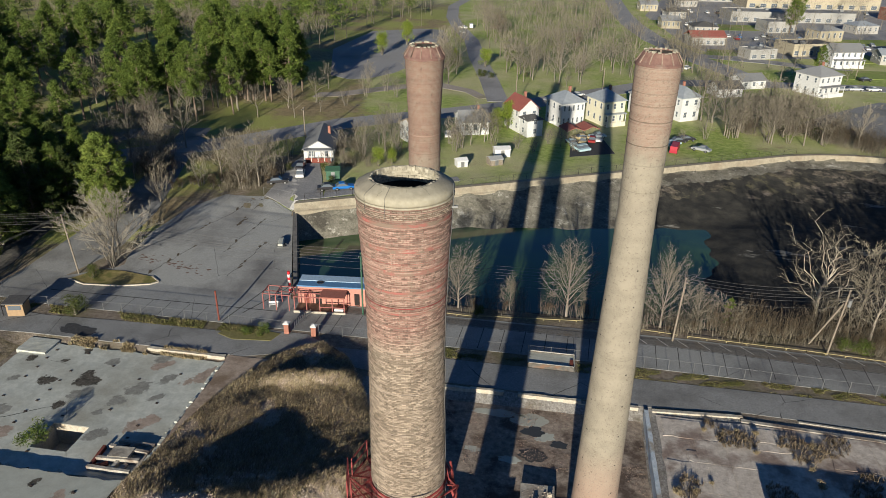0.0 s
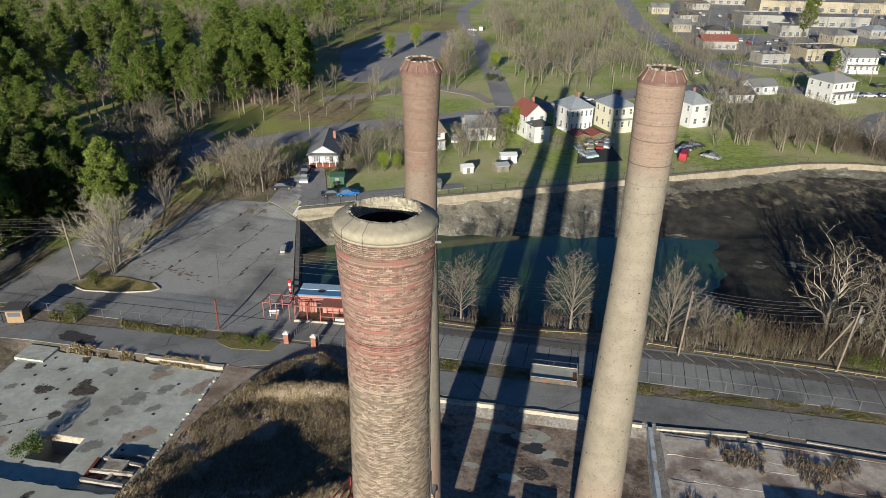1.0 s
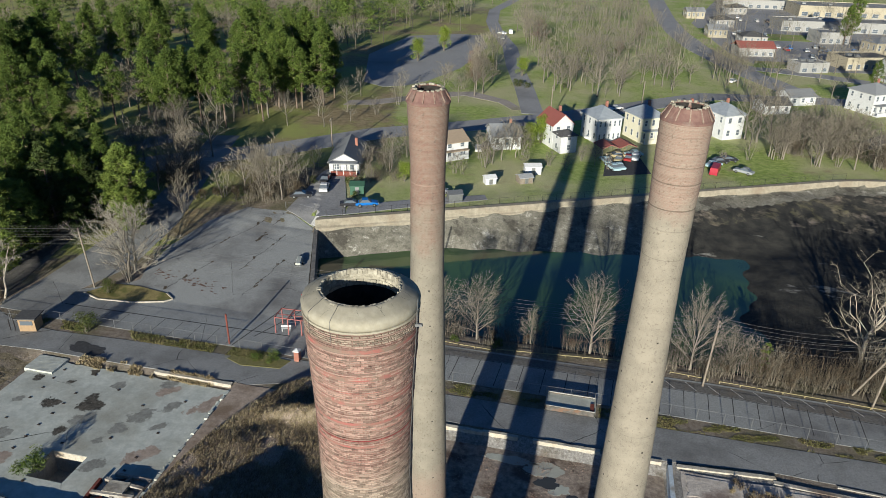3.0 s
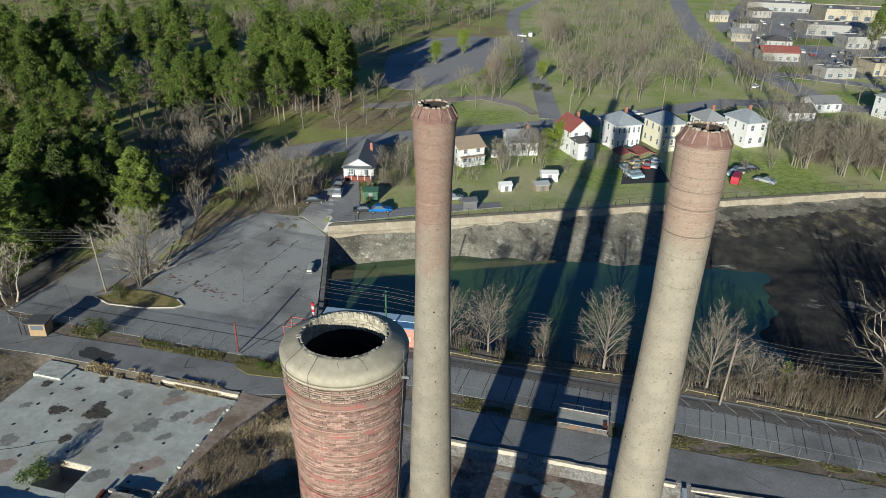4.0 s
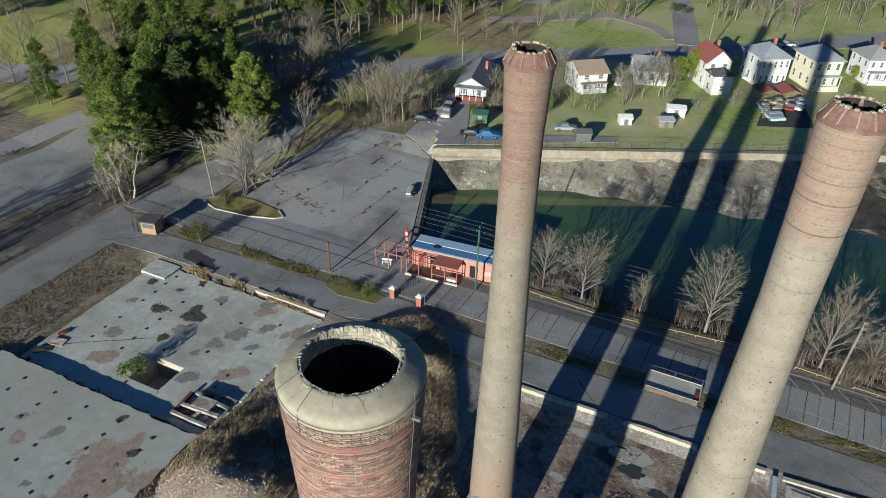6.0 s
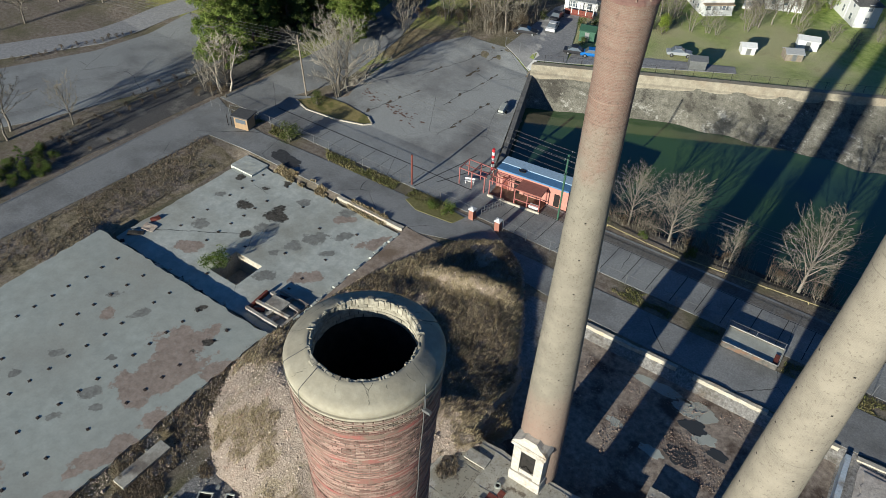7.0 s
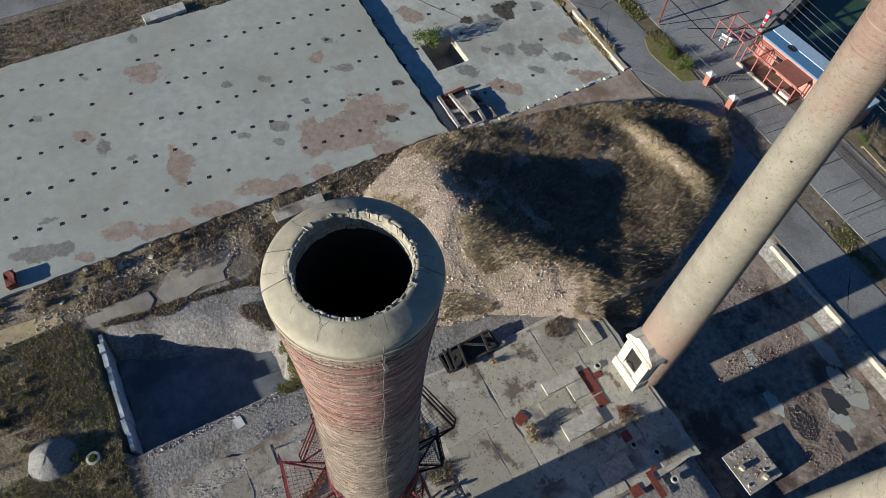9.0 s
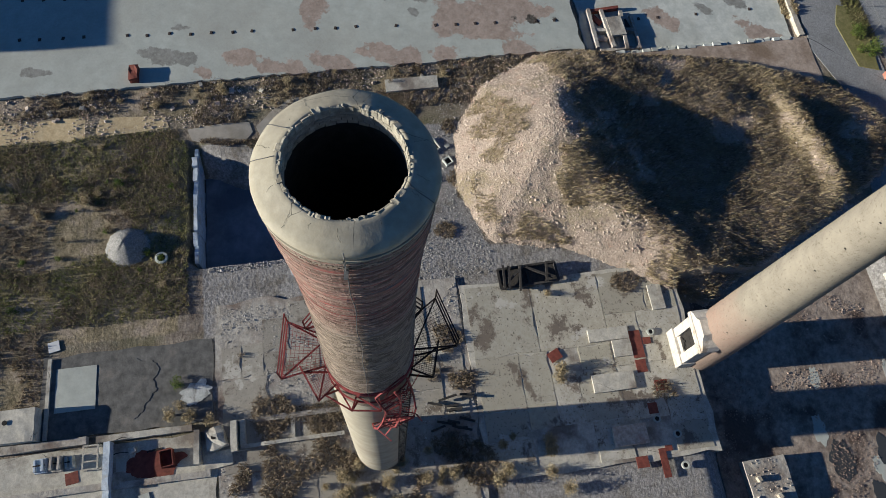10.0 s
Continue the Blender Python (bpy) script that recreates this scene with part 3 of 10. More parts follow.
sheet("shop_court", [(62, 296), (120, 306), (240, 330), (300, 470), (220, 560), (70, 540), (44, 420), (52, 330)], FARTAR, 0.045, "shop parking courts", "parking lot", step=20)
sheet("house_drive", [(-57.4, 120.2), (-56.8, 119.8), (-50.2, 116.2), (-49.2, 117.4), (-45, 119.5), (-49, 131), (-53, 141), (-56.5, 146), (-58, 140), (-57.5, 126)], FARTAR, 0.1, "short asphalt drive beside the bungalow", "driveway", step=1)
sheet("back_court", [(2.6, 155.6), (13.2, 160.4), (10.8, 172.4), (3.0, 168.8)], DARKTAR, 0.06, "dark parking court behind the houses", "driveway", step=3)
sheet("bank_lane", [(-45, 119.5), (-33, 127), (-20, 134.6), (-21, 137), (-34, 130.8), (-46, 124)], FARTAR, 0.06, "narrow lane along the bank", "road", step=1)


def strips(owner, name, segs, width, mat, dz):
    for a, b in segs:
        bm = bmesh.new()
        d = (Vector(b) - Vector(a)).normalized() * width / 2
        n = Vector((-d.y, d.x))
        steps = max(1, int((Vector(b) - Vector(a)).length / 3))
        rows = []
        for k in range(steps + 1):
            p = Vector(a).lerp(Vector(b), k / steps)
            rows.append([bm.verts.new((q.x, q.y, land(q.x, q.y) + dz)) for q in (p - n, p + n)])
        for r, s in zip(rows, rows[1:]):
            bm.faces.new((r[0], r[1], s[1], s[0]))
        part(name, bm, mat, owner)


TARSEAM = plain("tar_seam", (0.035, 0.035, 0.037), 0.8)
LINEPAINT = plain("faded_line_paint", (0.55, 0.55, 0.52), 0.8)
strips(street, "joint", [((x, 79.3), (x + 0.35, 84.6)) for x in np.arange(-34, 62, 3.05)], 0.09, TARSEAM, 0.058)
strips(street, "joint", [((-38, 84.8), (18, 84.6)), ((18, 84.6), (60, 82.6))], 0.09, TARSEAM, 0.058)
STALLTAR = surf("stall_tar", (0.105, 0.1, 0.095), (0.17, 0.165, 0.16), 4.0, (0.14, 0.12, 0.1), 0.3, (0.5, 0.65), 0.92, bump=0.3)
sheet("stall_strip", [(-38, 84.95), (18, 84.75), (60, 82.75), (60, 85.1), (20, 86.8), (-25, 86.5), (-38, 87.0)], STALLTAR, 0.056, "", "", step=4, parent=street, thick=0.05)
strips(street, "parking_line", [((x, 84.9), (x - 1.4, 86.6)) for x in np.arange(14, 50, 2.9)], 0.1, LINEPAINT, 0.063)
CRUMB = surf("leaf_crumbs", (0.05, 0.042, 0.035), (0.1, 0.08, 0.06), 4.0, rough=0.95, bump=0.4)
rnd_ = random.Random(5)
for ax, ay, bx, by in ((-60.3, 115.4, -65.5, 103.9), (-57.5, 116.0, -58.2, 108.5), (-62.5, 100.0, -66.0, 90.0), (-54.0, 113.0, -56.5, 99.0), (-50.5, 104.0, -52.5, 92.0)):
    pts, f = [(ax, ay)], 0.0
    while f < 1:
        f = min(1, f + rnd_.uniform(0.06, 0.12))
        pts.append((ax + (bx - ax) * f + rnd_.uniform(-0.25, 0.25), ay + (by - ay) * f))
    for p, q in zip(pts, pts[1:]):
        strips(lot, "crack", [(p, q)], rnd_.uniform(0.05, 0.12), TARSEAM, 0.058)
        if rnd_.random() < 0.55:
            strips(lot, "leaf_clump", [(p, (p[0] + rnd_.uniform(-0.5, 0.5), p[1] + rnd_.uniform(0.5, 1.0)))], rnd_.uniform(0.25, 0.5), CRUMB, 0.062)
strips(lot, "joint", [((-78, 83.0), (-40.5, 83.4)), ((-47.5, 79.2), (-44.5, 91.0)), ((-45.5, 82), (-41.2, 91))], 0.16, TARSEAM, 0.058)
strips(lot, "joint", [((x, 79.2), (x + 0.2, 82.9)) for x in np.arange(-76, -48, 3.05)], 0.07, TARSEAM, 0.058)
REDCRUMB = surf("red_brown_debris", (0.1, 0.062, 0.052), (0.17, 0.115, 0.095), 4.0, rough=0.95, bump=0.4)
for k in range(46):
    f = rnd_.random()
    px, py = -70.5 + 15 * f + rnd_.uniform(-0.6, 0.6), 95.2 - 2.6 * f + rnd_.gauss(0, 0.7)
    strips(lot, "debris_patch", [((px, py), (px + rnd_.uniform(0.2, 0.8), py + rnd_.uniform(-0.2, 0.2)))], rnd_.uniform(0.12, 0.4), REDCRUMB, 0.057 + 0.0004 * k)

# retaining walls of the pond
bm = bmesh.new()
ux, uy = (Vector(WALL_N) - Vector(WALL_S)).normalized()
n = 14
for k in range(n):
    a = Vector(WALL_S).lerp(Vector(WALL_N), k / n)
    b = Vector(WALL_S).lerp(Vector(WALL_N), (k + 1) / n)
    za, zb = land(a.x - 1.5, a.y) + 0.35, land(b.x - 1.5, b.y) + 0.35
    pts = []
    for p, z in ((a, za), (b, zb)):
        for o, zz in ((-0.35, z), (0.35, z), (0.55, -4.5), (-0.35, -4.5)):
            pts.append(bm.verts.new((p.x + uy * o, p.y - ux * o, zz)))
    for i in range(4):
        j = (i + 1) % 4
        bm.faces.new((pts[i], pts[j], pts[4 + j], pts[4 + i]))
bmesh.ops.remove_doubles(bm, verts=bm.verts[:], dist=0.01)
bmesh.ops.recalc_face_normals(bm, faces=bm.faces[:])
tagged(link_bm("pond_wall_west", bm, surf("dark_pond_wall", (0.1, 0.1, 0.1), (0.17, 0.165, 0.16), 1.0, rough=0.9)), "dark grey concrete pond wall", "retaining wall", kind="structure")
bm = bmesh.new()
prev = None
for x in np.arange(-49.4, 84.1, 2.5):
    bend = 0.0 if x < 50 else -0.012 * (x - 50) ** 2
    y = 121.3 + 0.5 * (x + 37.7) + bend
    jog = 0.15 * noise.noise((x * 0.1, 0, 3))
    row = [bm.verts.new(v) for v in ((x, y + 0.9, 3.5), (x, y + 0.9, FAR + 0.22), (x + 0.1, y - 0.3, FAR + 0.2 + jog * 0.3), (x + 0.12, y - 0.5, 2.85 + jog), (x + 0.3, y - 0.75, 2.6 + jog), (x + 0.3, y - 0.85, 0.6))]
    if prev:
        for k in range(5):
            bm.faces.new((prev[k], prev[k + 1], row[k + 1], row[k]))
    prev = row
bmesh.ops.recalc_face_normals(bm, faces=bm.faces[:])
tagged(link_bm("pond_wall_north", bm, BANKWALL), "pale buff concrete bank wall with a ledge along the pond", "retaining wall", kind="structure")

# ---- the mill floors ----
ZB = -0.35          # top of the smaller floor


def poured(name, x0, x1, y0, y1, z0, z1, mat, label, hole=None, jag=0.25, step=1.5, seed=0):
    """A thick floor slab with chipped edges, and a rectangular opening where given."""
    bm = bmesh.new()
    xs = sorted(set(list(np.arange(x0, x1, step)) + [x1] + ([hole[0], hole[1]] if hole else [])))
    ys = sorted(set(list(np.arange(y0, y1, step)) + [y1] + ([hole[2], hole[3]] if hole else [])))
    g = {}
    for i, x in enumerate(xs):
        for j, y in enumerate(ys):
            e = i in (0, len(xs) - 1) or j in (0, len(ys) - 1)
            o = jag * noise.noise((x * 0.9 + seed, y * 0.9, 2)) if e else 0
            ox = o if i in (0, len(xs) - 1) else 0
            oy = o if j in (0, len(ys) - 1) else 0
            g[i, j] = bm.verts.new((x + ox, y + oy, z1 + 0.03 * noise.noise((x * 0.2, y * 0.2, seed))))
    for i in range(len(xs) - 1):
        for j in range(len(ys) - 1):
            if hole and hole[0] <= xs[i] < hole[1] and hole[2] <= ys[j] < hole[3]:
                continue
            bm.faces.new((g[i, j], g[i + 1, j], g[i + 1, j + 1], g[i, j + 1]))
    loose = [v for v in bm.verts if not v.link_faces]
    bmesh.ops.delete(bm, geom=loose, context="VERTS")
    edge = [e for e in bm.edges if e.is_boundary]
    for v in bmesh.ops.extrude_edge_only(bm, edges=edge)["geom"]:
        if isinstance(v, bmesh.types.BMVert):
            v.co.z = z0
    bmesh.ops.recalc_face_normals(bm, faces=bm.faces[:])
    return tagged(link_bm(name, bm, mat), label, "floor slab", kind="structure")


slab_a = poured("floor_slab_large", -73.4, -43.6, -60, 47.0, -0.9, 0.3, SLAB, "huge bare grey concrete mill floor with rows of post stubs", jag=0.35, step=0.7)
slab_b = poured("floor_slab_small", -71.4, -42.9, 47.6, 70.0, -1.9, ZB, SLABB, "pale grey concrete mill floor with a square hole", hole=(-57.2, -52.6, 50.7, 54.9), jag=0.3, seed=4, step=0.7)
CELLARFLOOR = surf("cellar_floor_concrete", (0.19, 0.155, 0.13), (0.36, 0.305, 0.255), 1.6, (0.1, 0.075, 0.062), 0.25, (0.5, 0.62), 0.92, bump=0.5, dist=0.06)
cellar = poured("cellar_floor", -17.8, 12.0, 50.0, 69.6, -1.8, -1.35, CELLARFLOOR, "stained broken cellar floor with rubble and puddles", jag=0.2, seed=9)
pad = poured("engine_pad", -19.6, -3.0, 30.6, 49.9, -1.6, 0.22, PAD, "stained buff concrete machine pad at the stack", jag=0.35, seed=12)
yard = poured("boiler_yard", -20.5, -1.0, 9.5, 30.4, -0.6, 0.16, RUINFLOOR, "broken grey concrete yard with rubble", jag=0.5, seed=14)
east_floor = poured("east_floor", 13.6, 60, 30, 69.0, -1.2, 0.1, EASTFLOOR, "weathered concrete floor with tufts of weeds", jag=0.3, step=2, seed=17)

# post stubs of the mill columns
STUB = plain("rusty_stub", (0.07, 0.055, 0.05), 0.85, 0.2, 0.3)


def stub_mesh():
    bm = bmesh.new()
    box(bm, -0.19, 0.19, -0.15, 0.15, 0, 0.045, 0.01)
    box(bm, -0.07, 0.09, -0.05, 0.06, 0.045, 0.08)
    me = bpy.data.meshes.new("post_stub")
    bm.to_mesh(me)
    bm.free()
    me.materials.append(STUB)
    return me


stub_me = stub_mesh()
rng = random.Random(5)
for owner, rows, first, step, count, z in ((slab_a, [-49.9 - 4.87 * k for k in range(5)], -9.0, 2.07, 27, 0.3), (slab_b, [-47.2 - 4.87 * k for k in range(5)], 50.0, 2.07, 10, ZB)):
    for x in rows:
        for k in range(count):
            y = first + step * k
            px = x + 0.055 * y * (owner is slab_a)
            if rng.random() < (0.12 if owner is slab_a else 0.35) or (owner is slab_b and -58.2 < px < -51.6 and 50 < y < 56):
                continue
            ob = new("post_stub", stub_me)
            ob.parent = owner
            ob.location = (px + rng.uniform(-0.1, 0.1), y + rng.uniform(-0.1, 0.1), z - 0.01)
            ob.rotation_euler = (0, 0, rng.uniform(-0.3, 0.3))

# puddles and patches lying on the floors
PUDDLE, nt_, pb_ = nodes_of("puddle", 0.05)
pb_.inputs["Base Color"].default_value = (0.05, 0.055, 0.06, 1)


def blob(name, x, y, z, rx, ry, mat, parent, seed, rot=0.0, h=0.004):
    bm = bmesh.new()
    ring, n = [], 120
    for k in range(n):
        t = 2 * math.pi * k / n
        r = 1 + 0.45 * noise.noise((1.3 * math.cos(t) + seed * 7.3, 1.3 * math.sin(t), seed)) + 0.22 * noise.noise((3.0 * math.cos(t), 3.0 * math.sin(t), seed * 3.1)) + 0.09 * noise.noise((7 * math.cos(t), 7 * math.sin(t), seed * 5.1)) + 0.05 * noise.noise((19 * math.cos(t), 19 * math.sin(t), seed * 2.1))
        px, py = rx * r * math.cos(t), ry * r * math.sin(t)
        ring.append((x + px * math.cos(rot) - py * math.sin(rot), y + px * math.sin(rot) + py * math.cos(rot)))
    top = [bm.verts.new((a, b, z + h)) for a, b in ring]
    low = [bm.verts.new((a, b, z - 0.03)) for a, b in ring]
    bm.faces.new(top)
    for k in range(n):
        j = (k + 1) % n
        bm.faces.new((low[k], low[j], top[j], top[k]))
    return part(name, bm, mat, parent)


PATCHPALE = surf("pale_scrape", (0.38, 0.4, 0.39), (0.52, 0.53, 0.52), 3.0, (0.25, 0.25, 0.24), 1.5, (0.5, 0.6), 0.9, bump=0.3)


def stain(ob, key, spots):
    """Store how far each point of a floor lies inside the given ellipses (x, y, half-axes, turn)."""
    vals = []
    for v in ob.data.vertices:
        best = 0.0
        for x, y, ra, rb, turn in spots:
            dx, dy = v.co.x - x, v.co.y - y
            if abs(dx) + abs(dy) < 3.2 * ra:
                c, t = math.cos(radians(turn)), math.sin(radians(turn))
                d = math.hypot((dx * c + dy * t) / ra, (dy * c - dx * t) / rb)
                best = max(best, 1.15 - 0.62 * d)
        vals.append(best)
    at = ob.data.attributes.new(key, "FLOAT", "POINT")
    at.data.foreach_set("value", vals)


# brown silt dried on the floors, grey stains and burnt scars
SILT_A = [(-49.9, 39.9, 2.9, 2.4, 158), (-48.9, 36.0, 3.7, 1.6, 64), (-49.3, 33.7, 2.8, 1.2, 159), (-44.9, 26.9, 2.1, 1.0, 62), (-51.7, 20.0, 2.7, 1.2, 166), (-65.9, 20.2, 2.1, 1.4, 57), (-60.0, 38.6, 0.9, 0.9, 19), (-44.4, 21.6, 3.1, 0.9, 63), (-44.1, 17.9, 1.2, 0.9, 52), (-45.4, 24.6, 0.9, 0.6, 60), (-47.0, 38.5, 2.4, 1.1, 64), (-43.9, 40.9, 1.8, 1.1, 64)]
SILT_A += [(-44.7, 8.8, 1.1, 0.6, 59), (-46.9, 33.2, 1.1, 0.7, 62), (-44.1, 28.9, 1.5, 1.3, 172), (-44.4, 32.9, 1.4, 1.0, 86), (-44.6, 15.4, 1.4, 0.7, 83), (-48.9, 42.0, 2.4, 1.0, 85), (-46.4, 37.9, 4.1, 0.7, 84), (-46.0, 12.6, 1.5, 1.0, 80), (-59.5, 12.0, 1.2, 0.7, 40)]
GREY_A = [(-47.2, 4.4, 2.1, 0.9, 61), (-46.5, 7.1, 1.3, 0.7, 57), (-57.1, 13.6, 1.1, 0.8, 3), (-54.5, 15.9, 0.6, 0.5, 21), (-52.1, 31.1, 1.0, 0.7, 59), (-50.0, 30.3, 0.6, 0.5, 45), (-60.3, 27.9, 0.6, 0.5, 51), (-59.3, 32.1, 0.8, 0.5, 60), (-64.1, 8.3, 0.7, 0.5, 15), (-54.2, 34.9, 0.6, 0.5, 58), (-57.1, 40.9, 1.3, 0.5, 64), (-72.0, 20.4, 0.8, 0.6, 3), (-52.5, 27.1, 0.7, 0.5, 56), (-46.3, -7.3, 1.6, 0.5, 83), (-50.4, 6.6, 1.1, 0.4, 83), (-62.0, 41.0, 0.9, 0.5, 50), (-68.0, 14.0, 0.7, 0.4, 50)]
stain(slab_a, "silt", SILT_A)
stain(slab_a, "grey", GREY_A)
stain(slab_a, "scar", [(-47.7, 42.5, 0.6, 0.45, 64), (-52.4, 45.4, 0.6, 0.45, 65), (-47.7, 44.8, 0.5, 0.4, 65), (-47.9, 40.6, 0.4, 0.4, 0)])
stain(slab_b, "scar", [(-68.8, 66.2, 0.8, 0.8, 12), (-63.6, 62.1, 1.2, 1.1, 156), (-58.4, 63.1, 1.4, 1.3, 21), (-64.0, 66.5, 0.6, 0.5, 41), (-58.7, 58.0, 0.8, 0.7, 34), (-62.5, 69.2, 0.8, 0.7, 142), (-58.9, 64.3, 1.0, 0.6, 140)])
stain(slab_b, "grey", [(-52.3, 59.9, 1.0, 0.9, 33), (-53.4, 57.6, 0.6, 0.5, 16), (-51.1, 62.8, 1.5, 1.1, 40), (-68.0, 61.8, 0.8, 0.6, 29), (-57.7, 60.5, 1.5, 0.9, 40), (-57.5, 67.4, 0.9, 0.7, 39), (-48.5, 65.3, 1.0, 0.7, 43), (-65.2, 55.8, 1.1, 0.9, 17), (-47.8, 61.5, 1.1, 0.6, 42), (-51.3, 53.9, 1.4, 0.9, 39), (-51.2, 69.2, 1.1, 0.8, 43)])
stain(slab_b, "silt", [(-43.6, 67.2, 2.9, 1.1, 44), (-50.9, 67.8, 1.5, 0.9, 43), (-46.9, 56.7, 2.1, 1.0, 42), (-62.6, 52.0, 1.8, 1.1, 38)])
blob("wet_patch", -66.4, 73.0, 0.055, 3.0, 1.3, DARKTAR, yard_road, 4, -0.1, 0.006)
for k, (x, y, rx, ry) in enumerate(((-0.8, 60.8, 1.6, 1.0), (-1.0, 64.8, 1.4, 0.8), (2.0, 63.0, 1.0, 0.6))):
    blob("puddle", x, y, -1.33, rx, ry, PUDDLE, cellar, k + 50)
for k, (x, y, rx, ry) in enumerate(((-1.6, 66.9, 2.2, 1.3), (-5.6, 67.6, 3.0, 0.6), (0.2, 64.2, 1.3, 0.9), (-3.4, 59.6, 1.2, 0.6), (-7.9, 60.6, 0.9, 0.5))):
    blob("pale_patch", x, y, -1.34, rx, ry, SLAB, cellar, k + 60)


def slab_piece(name, x0, x1, y0, y1, z0, z1, mat, label, cat, rot=0.0, seed=0, bevel=0.04, kind=""):
    """A weathered cast block with chipped, uneven edges."""
    cx, cy = (x0 + x1) / 2, (y0 + y1) / 2
    bm = bmesh.new()
    box(bm, x0 - cx, x1 - cx, y0 - cy, y1 - cy, 0, z1 - z0)
    long_edge = max(x1 - x0, y1 - y0)
    cuts = min(14, max(1, int(long_edge / 0.8)))
    bmesh.ops.subdivide_edges(bm, edges=[e for e in bm.edges if e.calc_length() > 0.7], cuts=cuts, use_grid_fill=True)
    for v in bm.verts:
        if v.co.z > 0.01:
            s = 0.06 * min(1.0, (z1 - z0) * 1.5)
            v.co += Vector((noise.noise(v.co * 1.7 + Vector((seed, 0, 0))), noise.noise(v.co * 1.7 + Vector((0, seed, 3))), noise.noise(v.co * 1.3 + Vector((seed, 5, 0))))) * s
    ob = link_bm(name, bm, mat)
    ob.matrix_world = pose(cx, cy, z0, 0, 0, rot)
    return tagged(ob, label, cat, kind=kind)


CLAYPATH = surf("clay_path", (0.28, 0.225, 0.185), (0.4, 0.335, 0.28), 1.4, (0.2, 0.15, 0.11), 0.3, (0.45, 0.65), 0.95, bump=0.4)
poured("clay_path", -42.7, -36.0, 47.5, 71.2, -0.7, 0.06, CLAYPATH, "reddish clay path beside the slab", jag=0.35, seed=71)
for k in range(22):
    y = 49.5 + k * 0.95
    slab_piece("kerb_stone", -43.0, -42.6, y, y + 0.75 + 0.15 * math.sin(k * 2.3), -0.8, 0.05 + 0.15 * math.sin(k * 1.7), SLABB, "pale broken kerb stone beside the slab", "kerb stone", rot=5 * math.sin(k * 3.1), seed=200 + k)
# walls
for k, (x0, x1, top) in enumerate(((-16.2, -9.4, 0.12), (-9.38, -5.1, 0.24), (-5.08, -3.3, -0.35), (-3.28, 4.6, 0.2), (4.62, 6.0, -0.2), (6.02, 11.6, 0.16))):
    slab_piece("wall_cellar_north", x0, x1, 69.75 + 0.03 * (k % 2), 70.2, -1.5, top, WHITEWALL, "chalky retaining wall of the cellar with a broken top", "wall", seed=3 + 11 * k, kind="structure")
slab_piece("wall_cellar_east", 12.2, 12.7, 52.0, 69.4, -1.5, 0.35, POOLWALL, "narrow bluish rendered cellar wall", "wall", seed=6, kind="structure")
slab_piece("wall_yard_north", 13.2, 24.0, 69.8, 70.3, -0.1, 0.22, WHITEWALL, "low broken pale wall along the yard road", "wall", rot=4, seed=7, kind="structure")
slab_piece("wall_yard_east", 23.6, 62.0, 68.3, 68.8, -0.1, 0.2, RUINFLOOR, "low buff wall along the yard road", "wall", rot=-3.4, seed=8, kind="structure")
slab_piece("wall_yard_kerb", 30.5, 60.0, 69.75, 70.0, -0.1, 0.14, RUINFLOOR, "second low buff kerb wall", "wall", rot=-3.4, seed=18, kind="structure")
slab_piece("wall_slab_north", -54.4, -43.0, 70.6, 71.15, -1.2, 0.15, WHITEWALL, "low cream rendered wall at the slab's edge", "wall", rot=-0.5, seed=9, kind="structure")
slab_piece("wall_slab_corner", -71.9, -67.5, 67.3, 70.5, -0.6, -0.08, SLABB, "raised pale concrete corner block of the slab", "concrete block", seed=10)
slab_piece("concrete_block", -1.9, 1.7, 51.8, 55.4, -1.4, -0.5, RUINFLOOR, "broken buff concrete engine base", "concrete block", rot=2, seed=11)
slab_piece("concrete_block", -41.8, -40.4, 26.4, 31.6, -0.05, 0.42, PAD, "long low concrete footing beside the slab", "concrete block", seed=13)
slab_piece("concrete_block", -75.4, -73.9, 22.5, 27.5, -0.05, 0.5, SLABB, "pale broken concrete footing by the road", "concrete block", rot=3, seed=15)
slab_piece("concrete_block", -14.2, -13.1, 41.0, 44.5, 0.2, 0.44, PAD, "low buff concrete plinth on the pad", "concrete block", seed=16)
slab_piece("concrete_block", -13.05, -11.6, 42.9, 44.5, 0.2, 0.42, PAD, "short buff concrete plinth beside a longer one", "concrete block", seed=19)
slab_piece("concrete_block", -10.3, -8.8, 40.5, 44.1, 0.2, 0.48, PAD, "pale rough concrete plinth on the pad", "concrete block", seed=26)
slab_piece("concrete_block", -5.9, -4.3, 41.2, 44.0, 0.2, 0.75, RUBBLE, "broken stone plinth lying in shadow", "concrete block", seed=27)
slab_piece("concrete_block", -17.6, -15.3, 47.2, 48.4, -0.2, 0.42, PAD, "notched concrete edge of the pad by the heap", "concrete block", seed=28)

for x, y in ((-0.35, 52.6), (1.15, 53.9)):
    slab_piece("concrete_stump", x - 0.2, x + 0.2, y - 0.16, y + 0.16, -0.52, -0.1, WHITEWALL, "small white stump on the engine base", "concrete stump", seed=int(x * 9), rot=20)

